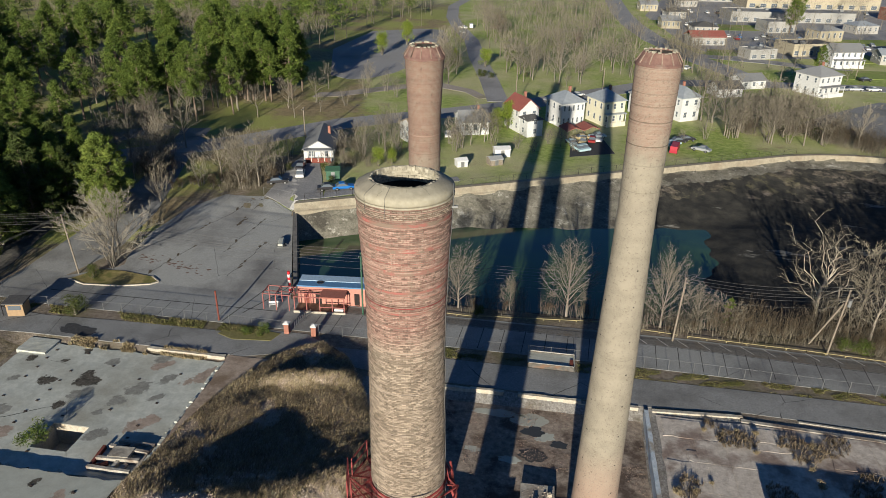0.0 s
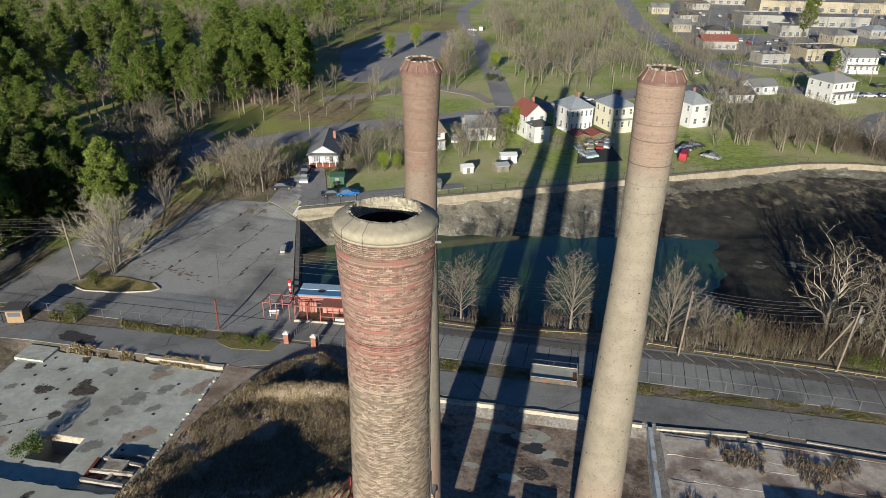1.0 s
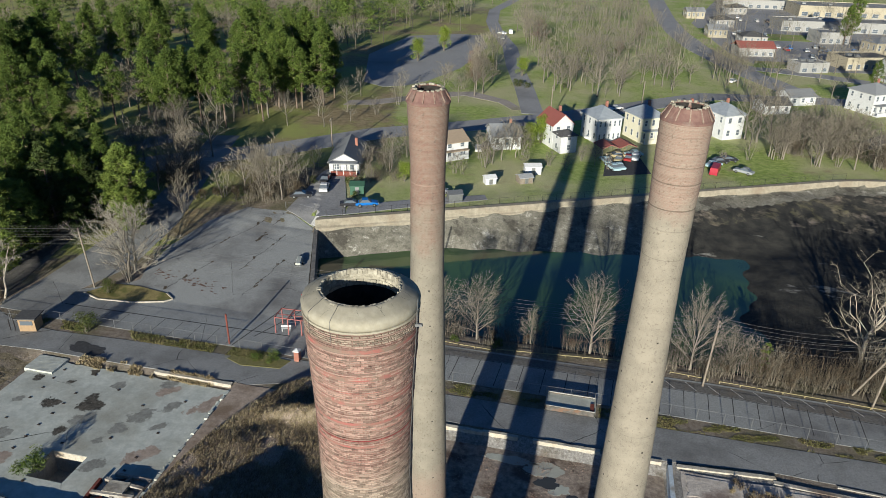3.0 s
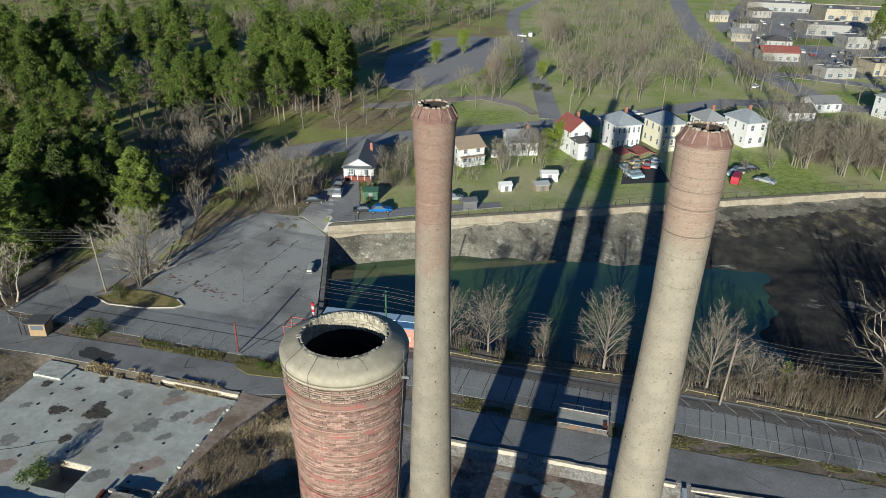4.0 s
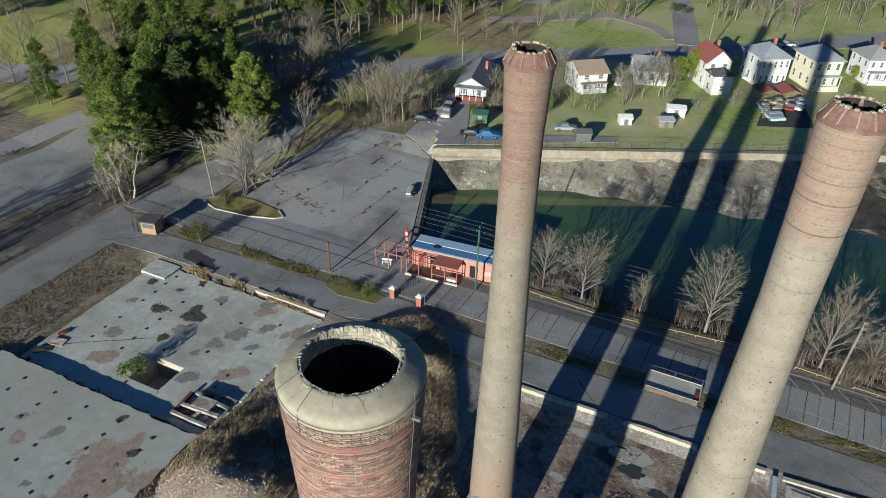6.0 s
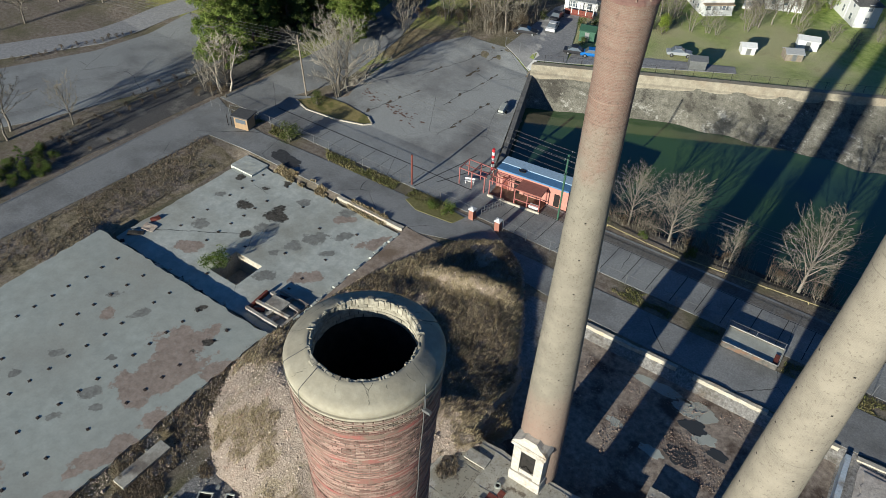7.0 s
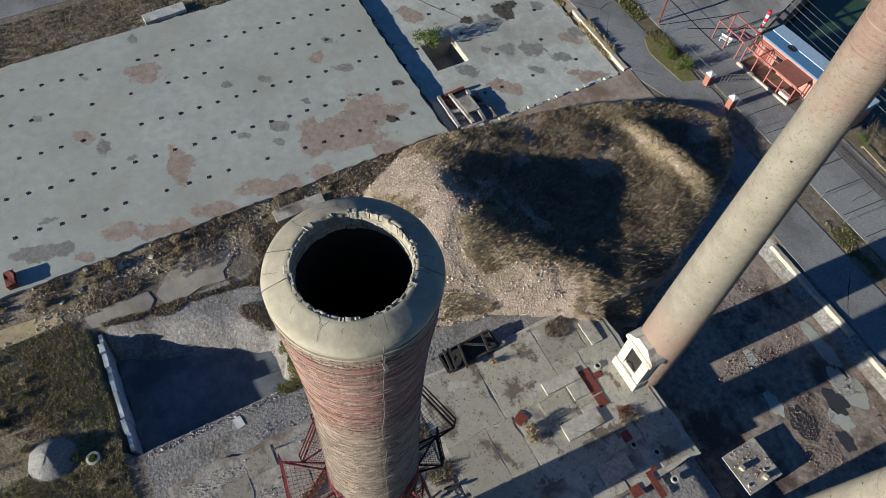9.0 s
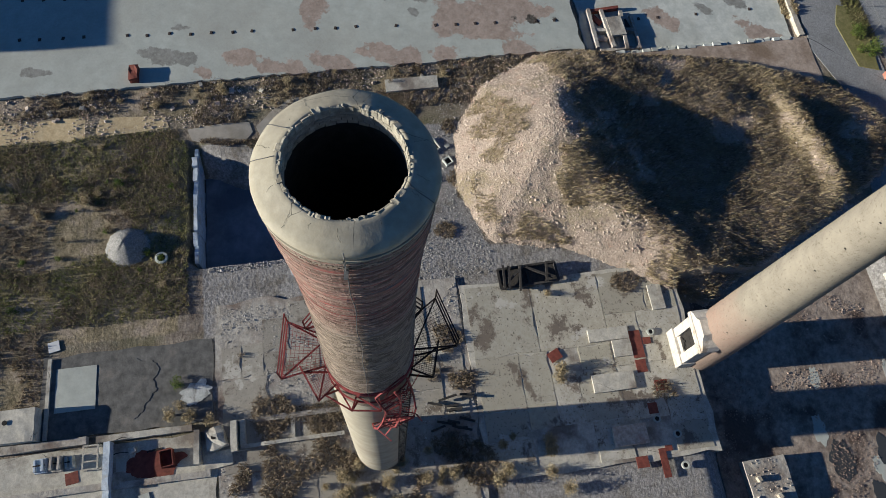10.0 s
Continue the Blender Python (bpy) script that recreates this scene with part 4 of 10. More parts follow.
# hole lining in the small slab: dark pit with a sunlit face
bm = bmesh.new()
for v in ((-57.16, 50.74, -52.64, 54.86),):
    x0, y0, x1, y1 = v
    t, b = ZB - 0.05, -3.4
    q = [bm.verts.new(p) for p in ((x0, y0, t), (x1, y0, t), (x1, y1, t), (x0, y1, t), (x0, y0, b), (x1, y0, b), (x1, y1, b), (x0, y1, b))]
    for f in ((0, 1, 5, 4), (1, 2, 6, 5), (2, 3, 7, 6), (3, 0, 4, 7), (4, 5, 6, 7)):
        bm.faces.new([q[i] for i in f])
tagged(link_bm("slab_pit", bm, WHITEWALL), "square concrete pit sunk in the floor", "pit", kind="structure")

# sunken basin with pale blue walls
rng = random.Random(212)
x = -36.3
while x < -24.7:
    w = min(rng.uniform(0.8, 1.7), -24.6 - x)
    slab_piece("wall_basin", x, x + w - 0.01, 7.75 + rng.uniform(-0.08, 0.08), 8.15 + rng.uniform(-0.1, 0.06), -2.8, rng.uniform(-0.15, 0.35), POOLWALL, "crumbling pale blue rendered basin wall", "wall", rot=rng.uniform(-2, 2), seed=int(x * 7), kind="structure")
    x += w
# Floor colour is tinted blue and darkened to carry the basin's shadow.
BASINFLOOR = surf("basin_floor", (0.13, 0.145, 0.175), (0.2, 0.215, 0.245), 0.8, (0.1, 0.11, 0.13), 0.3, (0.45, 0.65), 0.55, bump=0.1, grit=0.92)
poured("basin_floor", -35.9, -24.9, 8.2, 22.4, -2.9, -2.45, BASINFLOOR, "smooth grey basin floor with the blue of its shadow in the colour", jag=0.15, seed=23)


# ---- the chimneys ----
def interp(table):
    zs = [p[0] for p in table]
    rs = [p[1] for p in table]
    return lambda z: float(np.interp(z, zs, rs))


def brick_mesh(w, h, d):
    """One brick with slightly broken arrises; front towards +x."""
    bm = bmesh.new()
    c = 0.006
    f = [bm.verts.new(v) for v in ((d, -w / 2 + c, -h / 2 + c), (d, w / 2 - c, -h / 2 + c), (d, w / 2 - c, h / 2 - c), (d, -w / 2 + c, h / 2 - c))]
    b = [bm.verts.new(v) for v in ((-0.03, -w / 2, -h / 2), (-0.03, w / 2, -h / 2), (-0.03, w / 2, h / 2), (-0.03, -w / 2, h / 2))]
    bm.faces.new(f)
    for k in range(4):
        j = (k + 1) % 4
        bm.faces.new((b[k], b[j], f[j], f[k]))
    me = bpy.data.meshes.new("brick")
    bm.to_mesh(me)
    bm.free()
    return me


def near_stack():
    cx, cy = -7.5, 23.4
    r_of = interp([(0, 1.98), (12, 1.92), (22, 1.88), (30, 1.8), (37.4, 1.7), (40.5, 1.745), (42.2, 1.83), (43.6, 1.925), (44.75, 1.96), (45.0, 1.965)])
    st = thing("chimney", pose(cx + 0.45, cy - 1.0, 0.1, -1.36, -0.57, 0), "round brick chimney with flared crown, cement cap and broken rim", "chimney", "mill chimneys")
    bm = bmesh.new()
    lathe(bm, [(r_of(z) - 0.01, z) for z in np.arange(0.0, 44.8, 0.6)] + [(1.945, 44.85)], 72)
    part("shaft", bm, NEARBRICK, st, "weathered brick stack, red above and buff below", True)
    bm = bmesh.new()
    lathe(bm, [(r_of(z) + 0.012, z) for z in np.arange(0.0, 27.4, 0.9)] + [(r_of(27.4) - 0.01, 27.45)], 72, 0.006)
    part("limewash_coat", bm, LIMEWASH, st, "pale limewashed lower stack", True)
    # cement cap
    bm = bmesh.new()
    lathe(bm, [(1.9, 44.78), (1.975, 44.8), (1.995, 44.86), (2.01, 44.93), (2.012, 45.02), (1.98, 45.1), (1.86, 45.18), (1.68, 45.27), (1.5, 45.36), (1.42, 45.39), (1.35, 45.385), (1.33, 45.0)], 120, 0.018, 3)
    part("cap", bm, CEMENT, st, "smooth grey-buff cement cap with cracks", True)
    bm = bmesh.new()
    lathe(bm, [(1.345, 45.3), (1.345, 44.7), (1.36, 43.0), (1.4, 30.0), (1.4, 2.0)], 64, 0.012, 9)
    part("lining", bm, SOOTDARK, st, "soot-black inner lining", True)
    # broken stones round the rim
    rnd = random.Random(11)
    t = 0.0
    while t < 2 * math.pi - 0.05:
        w = rnd.uniform(0.07, 0.17)
        w = min(w, 2 * math.pi - t)
        if rnd.random() > 0.04:
            bm = bmesh.new()
            r0, r1 = 1.305 + rnd.uniform(-0.02, 0.02), 1.43 + rnd.uniform(-0.05, 0.07)
            z0, z1 = 45.2, 45.4 + rnd.uniform(-0.02, 0.02)
            nseg = 3
            rows = []
            for i in range(nseg + 1):
                a = t + 0.004 + (w - 0.008) * i / nseg
                j = rnd.uniform(-0.015, 0.015)
                rows.append([bm.verts.new((r * math.cos(a), r * math.sin(a), z)) for r, z in ((r0, z0), (r0 + j, z1 - 0.02), (r0 + 0.03, z1 + j), (r1 - 0.03, z1 - 0.02 + j), (r1 + j, z1 - 0.06), (r1, z0))])
            for p, q in zip(rows, rows[1:]):
                for i in range(5):
                    bm.faces.new((p[i], q[i], q[i + 1], p[i + 1]))
            bm.faces.new(rows[0])
            bm.faces.new(rows[-1][::-1])
            part("rim_stone", bm, RIMSTONE, st)
        t += w
    # inner rim courses that catch the light
    vs, fs = [], []
    for c in range(4):
        z0 = 45.22 - c * 0.115
        nb = 34
        for k in range(nb):
            a0 = 2 * math.pi * (k + 0.5 * (c % 2)) / nb + 0.006
            a1 = a0 + 2 * math.pi / nb - 0.014
            r = 1.318 + rnd.uniform(-0.014, 0.012)
            i = len(vs)
            for a, z, rr in ((a0, z0, r), (a1, z0, r), (a1, z0 - 0.1, r), (a0, z0 - 0.1, r), (a0, z0 + 0.006, r + 0.04), (a1, z0 + 0.006, r + 0.04), (a1, z0 - 0.106, r + 0.04), (a0, z0 - 0.106, r + 0.04)):
                vs.append((rr * math.cos(a), rr * math.sin(a), z))
            fs += [(i + 3, i + 2, i + 1, i), (i, i + 1, i + 5, i + 4), (i + 2, i + 3, i + 7, i + 6), (i + 1, i + 2, i + 6, i + 5), (i + 3, i, i + 4, i + 7)]
    ob = from_arrays("inner_brickwork", vs, fs, RIMSTONE, st)
    tagged(ob, "pale rough stone courses inside the mouth", kind="stuff")
    # steel hoops round the stack, and the corbel rings under the cap
    for z, h, dr, mt in ((44.7, 0.08, 0.05, CEMENT), (44.5, 0.05, 0.03, NEARBRICK), (43.9, 0.05, 0.028, NEARBRICK), (43.05, 0.06, 0.03, NEARBRICK), (42.1, 0.05, 0.026, NEARBRICK)):
        bm = bmesh.new()
        r = r_of(z)
        lathe(bm, [(r - 0.02, z), (r + dr, z + 0.01), (r + dr, z + h), (r - 0.02, z + h + 0.01)], 72, 0.008, z)
        part("corbel_ring", bm, mt, st)
    for k, z in enumerate(np.arange(37.6, 44.4, 0.31)):
        bm = bmesh.new()
        z += 0.05 * math.sin(k * 2.7)
        r = r_of(z)
        dr = 0.011 + 0.009 * (k % 3 == 0)
        lathe(bm, [(r - 0.02, z), (r + dr, z + 0.006), (r + dr, z + 0.06), (r - 0.02, z + 0.07)], 72, 0.012, k * 3.1)
        part("course_ring", bm, NEARBRICK, st)
    faded = surf("faded_red_band", (0.34, 0.105, 0.095), (0.24, 0.13, 0.108), 2.5, (0.2, 0.15, 0.12), 1.2, (0.42, 0.58), 0.9, bump=0.4, local=True)
    for z, h in ((43.95, 0.14), (42.85, 0.17), (41.85, 0.2), (41.0, 0.1), (40.02, 0.08)):
        bm = bmesh.new()
        r = r_of(z)
        lathe(bm, [(r - 0.02, z), (r + 0.014, z + 0.005), (r + 0.014, z + h), (r - 0.02, z + h + 0.005)], 72, 0.006, z)
        part("painted_band", bm, faded, st, "faded red painted band")
    PALEHOOP = plain("pale_hoop", (0.36, 0.3, 0.25), 0.8)
    for z in (40.3, 38.15, 36.05, 33.9, 31.8, 30.4):
        bm = bmesh.new()
        r = r_of(z)
        lathe(bm, [(r - 0.01, z), (r + 0.022, z + 0.004), (r + 0.022, z + 0.034), (r - 0.01, z + 0.038)], 64)
        part("hoop", bm, PALEHOOP if z < 39 else REDPAINT, st, "thin pale steel hoop" if z < 39 else "thin hoop painted red")
    # lightning cable and its bracket on the shaded side
    cu = bpy.data.curves.new("cable", "CURVE")
    cu.dimensions, cu.bevel_depth, cu.bevel_resolution = "3D", 0.014, 1
    sp = cu.splines.new("POLY")
    a = radians(-6)
    pts = [((r_of(min(z, 44.7)) + 0.05 + 0.05 * noise.noise((0, 0, z * 0.7))) * math.cos(a + 0.03 * noise.noise((z * 0.5, 1, 0))), (r_of(min(z, 44.7)) + 0.05) * math.sin(a + 0.05 * noise.noise((z * 0.5, 1, 0))), z) for z in np.arange(44.9, 28.0, -0.5)]
    sp.points.add(len(pts) - 1)
    for p, q in zip(sp.points, pts):
        p.co = (*q, 1)
    cab = new("cable", cu)
    cu.materials.append(WIRE)
    cab.parent = st
    tagged(cab, "loose grey lightning cable")
    bm = bmesh.new()
    beam(bm, (2.02 * math.cos(a), 2.02 * math.sin(a), 44.3), (2.02 * math.cos(a), 2.02 * math.sin(a), 45.3), 0.025, sides=6)
    beam(bm, (1.9 * math.cos(a), 1.9 * math.sin(a), 44.3), (2.2 * math.cos(a), 2.2 * math.sin(a), 44.35), 0.09)
    part("lightning_rod", bm, GALV, st, "slim metal rod with a white box")
    # cracks in the cement cap: dark fissures running out from the mouth
    for k in range(13):
        t0 = k / 13 * 2 * math.pi + rnd.uniform(-0.2, 0.2)
        bm = bmesh.new()
        prev, r, tt = None, 1.47, t0
        end = rnd.uniform(1.55, 2.0)
        while r < end:
            zz = float(np.interp(r, [1.4, 1.52, 1.68, 1.86, 1.98, 2.012], [45.37, 45.35, 45.275, 45.185, 45.105, 45.02])) + 0.004
            hw = 0.0015 + 0.0025 * rnd.random()
            row = [bm.verts.new((r * math.cos(tt) - s * hw * math.sin(tt), r * math.sin(tt) + s * hw * math.cos(tt), zz)) for s in (-1, 1)]
            if prev:
                bm.faces.new((prev[0], prev[1], row[1], row[0]))
            prev = row
            r += 0.06
            tt += rnd.uniform(-0.03, 0.03)
        if len(bm.faces):
            part("crack", bm, SOOTDARK, st)
        else:
            bm.free()
    # lightning cables lying over the cap
    for aa in (-100, -128, 60):
        a = radians(aa)
        bm = bmesh.new()
        for (r0, z0), (r1, z1) in (((1.44, 45.43), (1.68, 45.285)), ((1.68, 45.285), (1.86, 45.195)), ((1.86, 45.195), (2.0, 45.1)), ((2.0, 45.1), (2.03, 44.85)), ((2.03, 44.85), (2.0, 44.3))):
            beam(bm, (r0 * math.cos(a), r0 * math.sin(a), z0), (r1 * math.cos(a), r1 * math.sin(a), z1), 0.012)
        part("cap_cable", bm, WIRE, st, "thin cable over the cap")
    # red steel gangway round the stack
    gz = 29.6
    bays = ((-150, -118, 1.0, 0), (-118, -80, 1.75, 0), (-80, -52, 0.95, 0), (-52, -22, 0.6, 0), (-22, 6, 0.6, 0), (62, 88, 1.0, 1), (88, 124, 1.75, 1), (124, 150, 1.05, 1), (150, 180, 1.0, 0), (180, 210, 1.2, 0))
    for a0, a1, out, shade in bays:
        b0, b1 = radians(a0), radians(a1)
        ri = 1.84
        ro = (ri + out) / math.cos((b1 - b0) / 2) * 0.97
        q = [(r * math.cos(b), r * math.sin(b)) for r, b in ((ri, b0), (ro, b0), (ro, b1), (ri, b1))]
        # Bays on the side away from the sun get a dark colour for shade.
        mt = DARKSTEEL if shade else REDPAINT
        for (p, s) in ((0, 1), (1, 2), (2, 3), (0, 2)):
            bm = bmesh.new()
            beam(bm, (*q[p], gz), (*q[s], gz), 0.065)
            part("deck_beam", bm, mt, st, "steel gangway beam")
        if out > 0.7:
            bm = bmesh.new()
            for f in np.linspace(0.06, 0.94, 13):
                p0 = Vector(q[0]).lerp(Vector(q[3]), f)
                p1 = Vector(q[1]).lerp(Vector(q[2]), f)
                beam(bm, (*p0, gz + 0.04), (*p1, gz + 0.04), 0.014)
            for f in np.linspace(0.15, 0.95, 9):
                beam(bm, (*Vector(q[0]).lerp(Vector(q[1]), f), gz + 0.05), (*Vector(q[3]).lerp(Vector(q[2]), f), gz + 0.05), 0.014)
            part("deck_grating", bm, mt, st, "open bar grating")
            for z in (0.55, 1.05):
                bm = bmesh.new()
                beam(bm, (*q[1], gz + z), (*q[2], gz + z), 0.05)
                part("handrail", bm, mt, st, "pipe handrail")
            for s in (1, 2):
                bm = bmesh.new()
                beam(bm, (*q[s], gz), (*q[s], gz + 1.1), 0.055)
                part("rail_post", bm, mt, st)
        bm = bmesh.new()
        beam(bm, (1.8 * math.cos(b0), 1.8 * math.sin(b0), gz - 1.2), (*q[1], gz - 0.04), 0.07)
        part("brace", bm, mt, st)
    for z in (gz + 0.25, gz + 0.5, gz - 1.2):
        bm = bmesh.new()
        r = r_of(z)
        lathe(bm, [(r, z), (r + 0.06, z + 0.01), (r + 0.06, z + 0.1), (r, z + 0.11)], 64)
        part("band", bm, REDPAINT, st, "red steel band")
    # bent wreck of fallen gangway hanging down the east side
    def hang(u, f):
        """A point on the torn deck: u across it, f down its length."""
        a = radians(2 + 34 * u + 9 * math.sin(f * 5 + u))
        r = 1.98 + 0.75 * math.sin(math.pi * min(1, f * 1.15)) * (0.55 + 0.45 * u) + 0.12 * math.sin(f * 11 + 3 * u)
        return Vector((r * math.cos(a), r * math.sin(a), gz + 0.5 - 7.6 * f + 0.5 * math.sin(f * 7 + 2 * u)))

    for u in (0.0, 0.5, 1.0):
        for k in range(9):
            bm = bmesh.new()
            beam(bm, hang(u, k / 9), hang(u, (k + 1) / 9), 0.075)
            part("bent_bar", bm, REDPAINT, st, "bent red steel bar")
    for k in range(12):
        bm = bmesh.new()
        beam(bm, hang(0.0, k / 11), hang(rnd.choice((0.5, 1.0, 1.15)), min(1, k / 11 + rnd.uniform(-0.06, 0.06))), 0.06)
        part("bent_bar", bm, REDPAINT, st, "bent red steel bar")
    for k in range(14):
        f = rnd.random()
        p = hang(rnd.uniform(0, 1.1), f)
        d = Vector((rnd.uniform(-0.5, 0.6), rnd.uniform(-0.6, 0.6), rnd.uniform(-1.3, 0.3))).normalized() * rnd.uniform(0.4, 1.1)
        bm = bmesh.new()
        beam(bm, p, p + d, rnd.choice((0.035, 0.05)))
        part("bent_bar", bm, REDPAINT, st, "bent red steel bar")
    for f0 in (0.06, 0.3, 0.52):
        bm = bmesh.new()
        for k in range(9):
            beam(bm, hang(0.05 + 0.11 * k, f0), hang(0.05 + 0.11 * k, f0 + 0.16), 0.018)
        for k in range(6):
            beam(bm, hang(0.05, f0 + 0.03 * k), hang(0.93, f0 + 0.03 * k), 0.018)
        part("torn_grating", bm, REDPAINT, st, "torn red grating panel")
    bm = bmesh.new()
    for s in (-0.22, 0.22):
        beam(bm, (1.55, 1.45 + s, 0.1), (1.5, 1.35 + s, 29), 0.05)
    for z in np.arange(0.5, 29, 0.45):
        beam(bm, (1.53, 1.2, z), (1.53, 1.62, z), 0.03)
    part("ladder", bm, DARKSTEEL, st, "rusted steel ladder")
    # laid bricks of the upper stack
    w, h = 0.215, 0.078
    nb = 52
    one = brick_mesh(0.2, 0.064, 0.012)
    one.materials.append(NEARBRICK)
    vs, fs = [], []
    zc = 44.6
    row = 0
    while zc > 30.0:
        r = r_of(zc)
        step = 2 * math.pi / nb
        proud = 0.012 * (row % 6 == 0)
        for k in range(nb):
            a = step * (k + 0.5 * (row % 2)) + rnd.uniform(-0.004, 0.004)
            o = rnd.uniform(-0.005, 0.006) + proud * 0.5 - (0.02 if rnd.random() < 0.03 else 0)
            if row < 5:
                ob = new("brick", one)
                ob.parent = st
                ob.matrix_basis = pose((r + o) * math.cos(a), (r + o) * math.sin(a), zc, 0, 0, math.degrees(a))
                continue
            ca, sa = math.cos(a), math.sin(a)
            wb = r * step / 2 - 0.007
            i = len(vs)
            for x, y, z in ((r + o, -wb, -h / 2 + 0.005), (r + o, wb, -h / 2 + 0.005), (r + o, wb, h / 2 - 0.005), (r + o, -wb, h / 2 - 0.005), (r - 0.022, -wb, -h / 2 + 0.003), (r - 0.022, wb, -h / 2 + 0.003), (r - 0.022, wb, h / 2 - 0.003), (r - 0.022, -wb, h / 2 - 0.003)):
                vs.append((x * ca - y * sa, x * sa + y * ca, zc + z))
            fs += [(i, i + 1, i + 2, i + 3), (i + 4, i + 5, i + 1, i), (i + 5, i + 6, i + 2, i + 1), (i + 6, i + 7, i + 3, i + 2), (i + 7, i + 4, i, i + 3)]
        zc -= h
        row += 1
    ob = from_arrays("course_brickwork", vs, fs, NEARBRICK, st)
    tagged(ob, "uneven laid brick courses", kind="stuff")
    return st


PORTALWHITE = surf("portal_plaster", (0.42, 0.39, 0.345), (0.53, 0.5, 0.45), 2.5, (0.3, 0.24, 0.18), 0.7, (0.55, 0.66), 0.88, bump=0.4)


def far_stack(cx, cy, lean, table, top, r_top, label, seed, brick):
    r_of = interp(table)
    st = thing("chimney", pose(cx, cy, -0.2, lean, 0, 0), label, "chimney", "mill chimneys")
    bm = bmesh.new()
    lathe(bm, [(r_of(z), z) for z in np.arange(0, top - 0.05, 0.5)] + [(r_top - 0.02, top)], 64, 0.012, seed)
    part("shaft", bm, brick, st, "tall tapering brick stack", True)
    bm = bmesh.new()
    lathe(bm, [(r_top - 0.04, top - 0.12), (r_top + 0.03, top - 0.1), (r_top + 0.03, top + 0.02), (r_top - 0.1, top + 0.16), (r_top * 0.74, top + 0.72), (r_top * 0.66, top + 0.8), (r_top * 0.62, top + 0.7), (r_top * 0.6, top - 1.0)], 40, 0.05, seed + 2)
    part("cap", bm, surf("dark_red_cap", (0.15, 0.085, 0.075), (0.21, 0.13, 0.11), 3.0, (0.24, 0.2, 0.17), 0.9, (0.55, 0.68), 0.9, bump=0.4, local=True), st, "sloping dark red brick cap")
    bm = bmesh.new()
    lathe(bm, [(r_top * 0.61, top + 0.7), (r_top * 0.6, 1.0)], 40)
    part("lining", bm, SOOTDARK, st, "soot-black inner lining", True)
    rnd = random.Random(seed)
    for k in range(18):
        t = 2 * math.pi * k / 18 + rnd.uniform(-0.1, 0.1)
        bm = bmesh.new()
        w = rnd.uniform(0.06, 0.13)
        box(bm, -0.1, 0.1, -w, w, 0, rnd.uniform(0.04, 0.16), 0.015, pose(r_top * 0.65 * math.cos(t), r_top * 0.65 * math.sin(t), top + 0.74, 0, 0, math.degrees(t)))
        part("rim_stone", bm, RIMSTONE, st)
    for k in range(12):
        t = 2 * math.pi * k / 12
        bm = bmesh.new()
        beam(bm, (r_top * math.cos(t), r_top * math.sin(t), top + 0.1), (r_top * 0.72 * math.cos(t), r_top * 0.72 * math.sin(t), top + 0.76), 0.07)
        part("cap_rib", bm, brick, st)
    z = top - 0.9
    while z > 3:
        bm = bmesh.new()
        r = r_of(z)
        big = z > 38
        lathe(bm, [(r - 0.02, z), (r + (0.012 if big else 0.008), z + 0.01), (r + (0.012 if big else 0.008), z + (0.08 if big else 0.035)), (r - 0.02, z + (0.1 if big else 0.04))], 48, 0.006, z)
        part("band", bm, brick, st)
        z -= rnd.uniform(0.7, 1.5) if big else 14.0
    # put-log holes up the shaft: small black blocks stand for dark recesses
    for z in np.arange(3.5, 34, 3.1):
        for a in (radians(-70), radians(-160), radians(20), radians(110)):
            a += 0.25 * math.sin(z * 2.1)
            r = r_of(z)
            bm = bmesh.new()
            box(bm, -0.04, 0.015, -0.06, 0.06, -0.05, 0.05, 0, pose(r * math.cos(a), r * math.sin(a), z, 0, 0, math.degrees(a)))
            part("putlog_hole", bm, SOOTDARK, st)
    # white portal at the foot, facing the sun
    r = r_of(1.5)
    y0, y1 = -r - 0.35, -r + 0.9
    bm = bmesh.new()
    box(bm, -1.6, 1.6, y0 - 0.15, y1, 0, 1.9, 0.05)
    box(bm, -1.5, -0.72, y0, y1, 1.9, 6.1, 0.03)
    box(bm, 0.72, 1.5, y0, y1, 1.9, 6.1, 0.03)
    box(bm, -0.72, 0.72, y0 + 0.1, y1, 1.9, 2.5, 0.03)
    box(bm, -1.5, 1.5, y0, y1, 5.4, 6.1, 0.03)
    box(bm, -1.7, 1.7, y0 - 0.2, y1, 6.1, 6.5, 0.04)
    prof = ((-1.7, 6.5), (1.7, 6.5), (1.45, 6.9), (0.95, 7.2), (0.6, 7.75), (-0.6, 7.75), (-0.95, 7.2), (-1.45, 6.9))
    rows = [[bm.verts.new((px, py, pz)) for px, pz in prof] for py in (y0 - 0.1, y1)]
    bm.faces.new(rows[0])
    bm.faces.new(rows[1][::-1])
    for k in range(8):
        j = (k + 1) % 8
        bm.faces.new((rows[0][k], rows[1][k], rows[1][j], rows[0][j]))
    bmesh.ops.recalc_face_normals(bm, faces=bm.faces[:])
    part("portal", bm, PORTALWHITE, st, "white plastered portal with a stepped head")
    # A solid black block and blackened brick give the opening its darkness.
    bm = bmesh.new()
    box(bm, -0.73, 0.73, -r - 0.08, -r + 0.8, 2.4, 5.45)
    part("flue_opening", bm, SOOTDARK, st, "dark flue opening")
    bm = bmesh.new()
    for k, fz in enumerate((2.5, 2.72, 2.95)):
        box(bm, -0.6 + 0.2 * k, 0.5 - 0.25 * k, -r - 0.2, -r + 0.12, fz, fz + 0.22, 0.03)
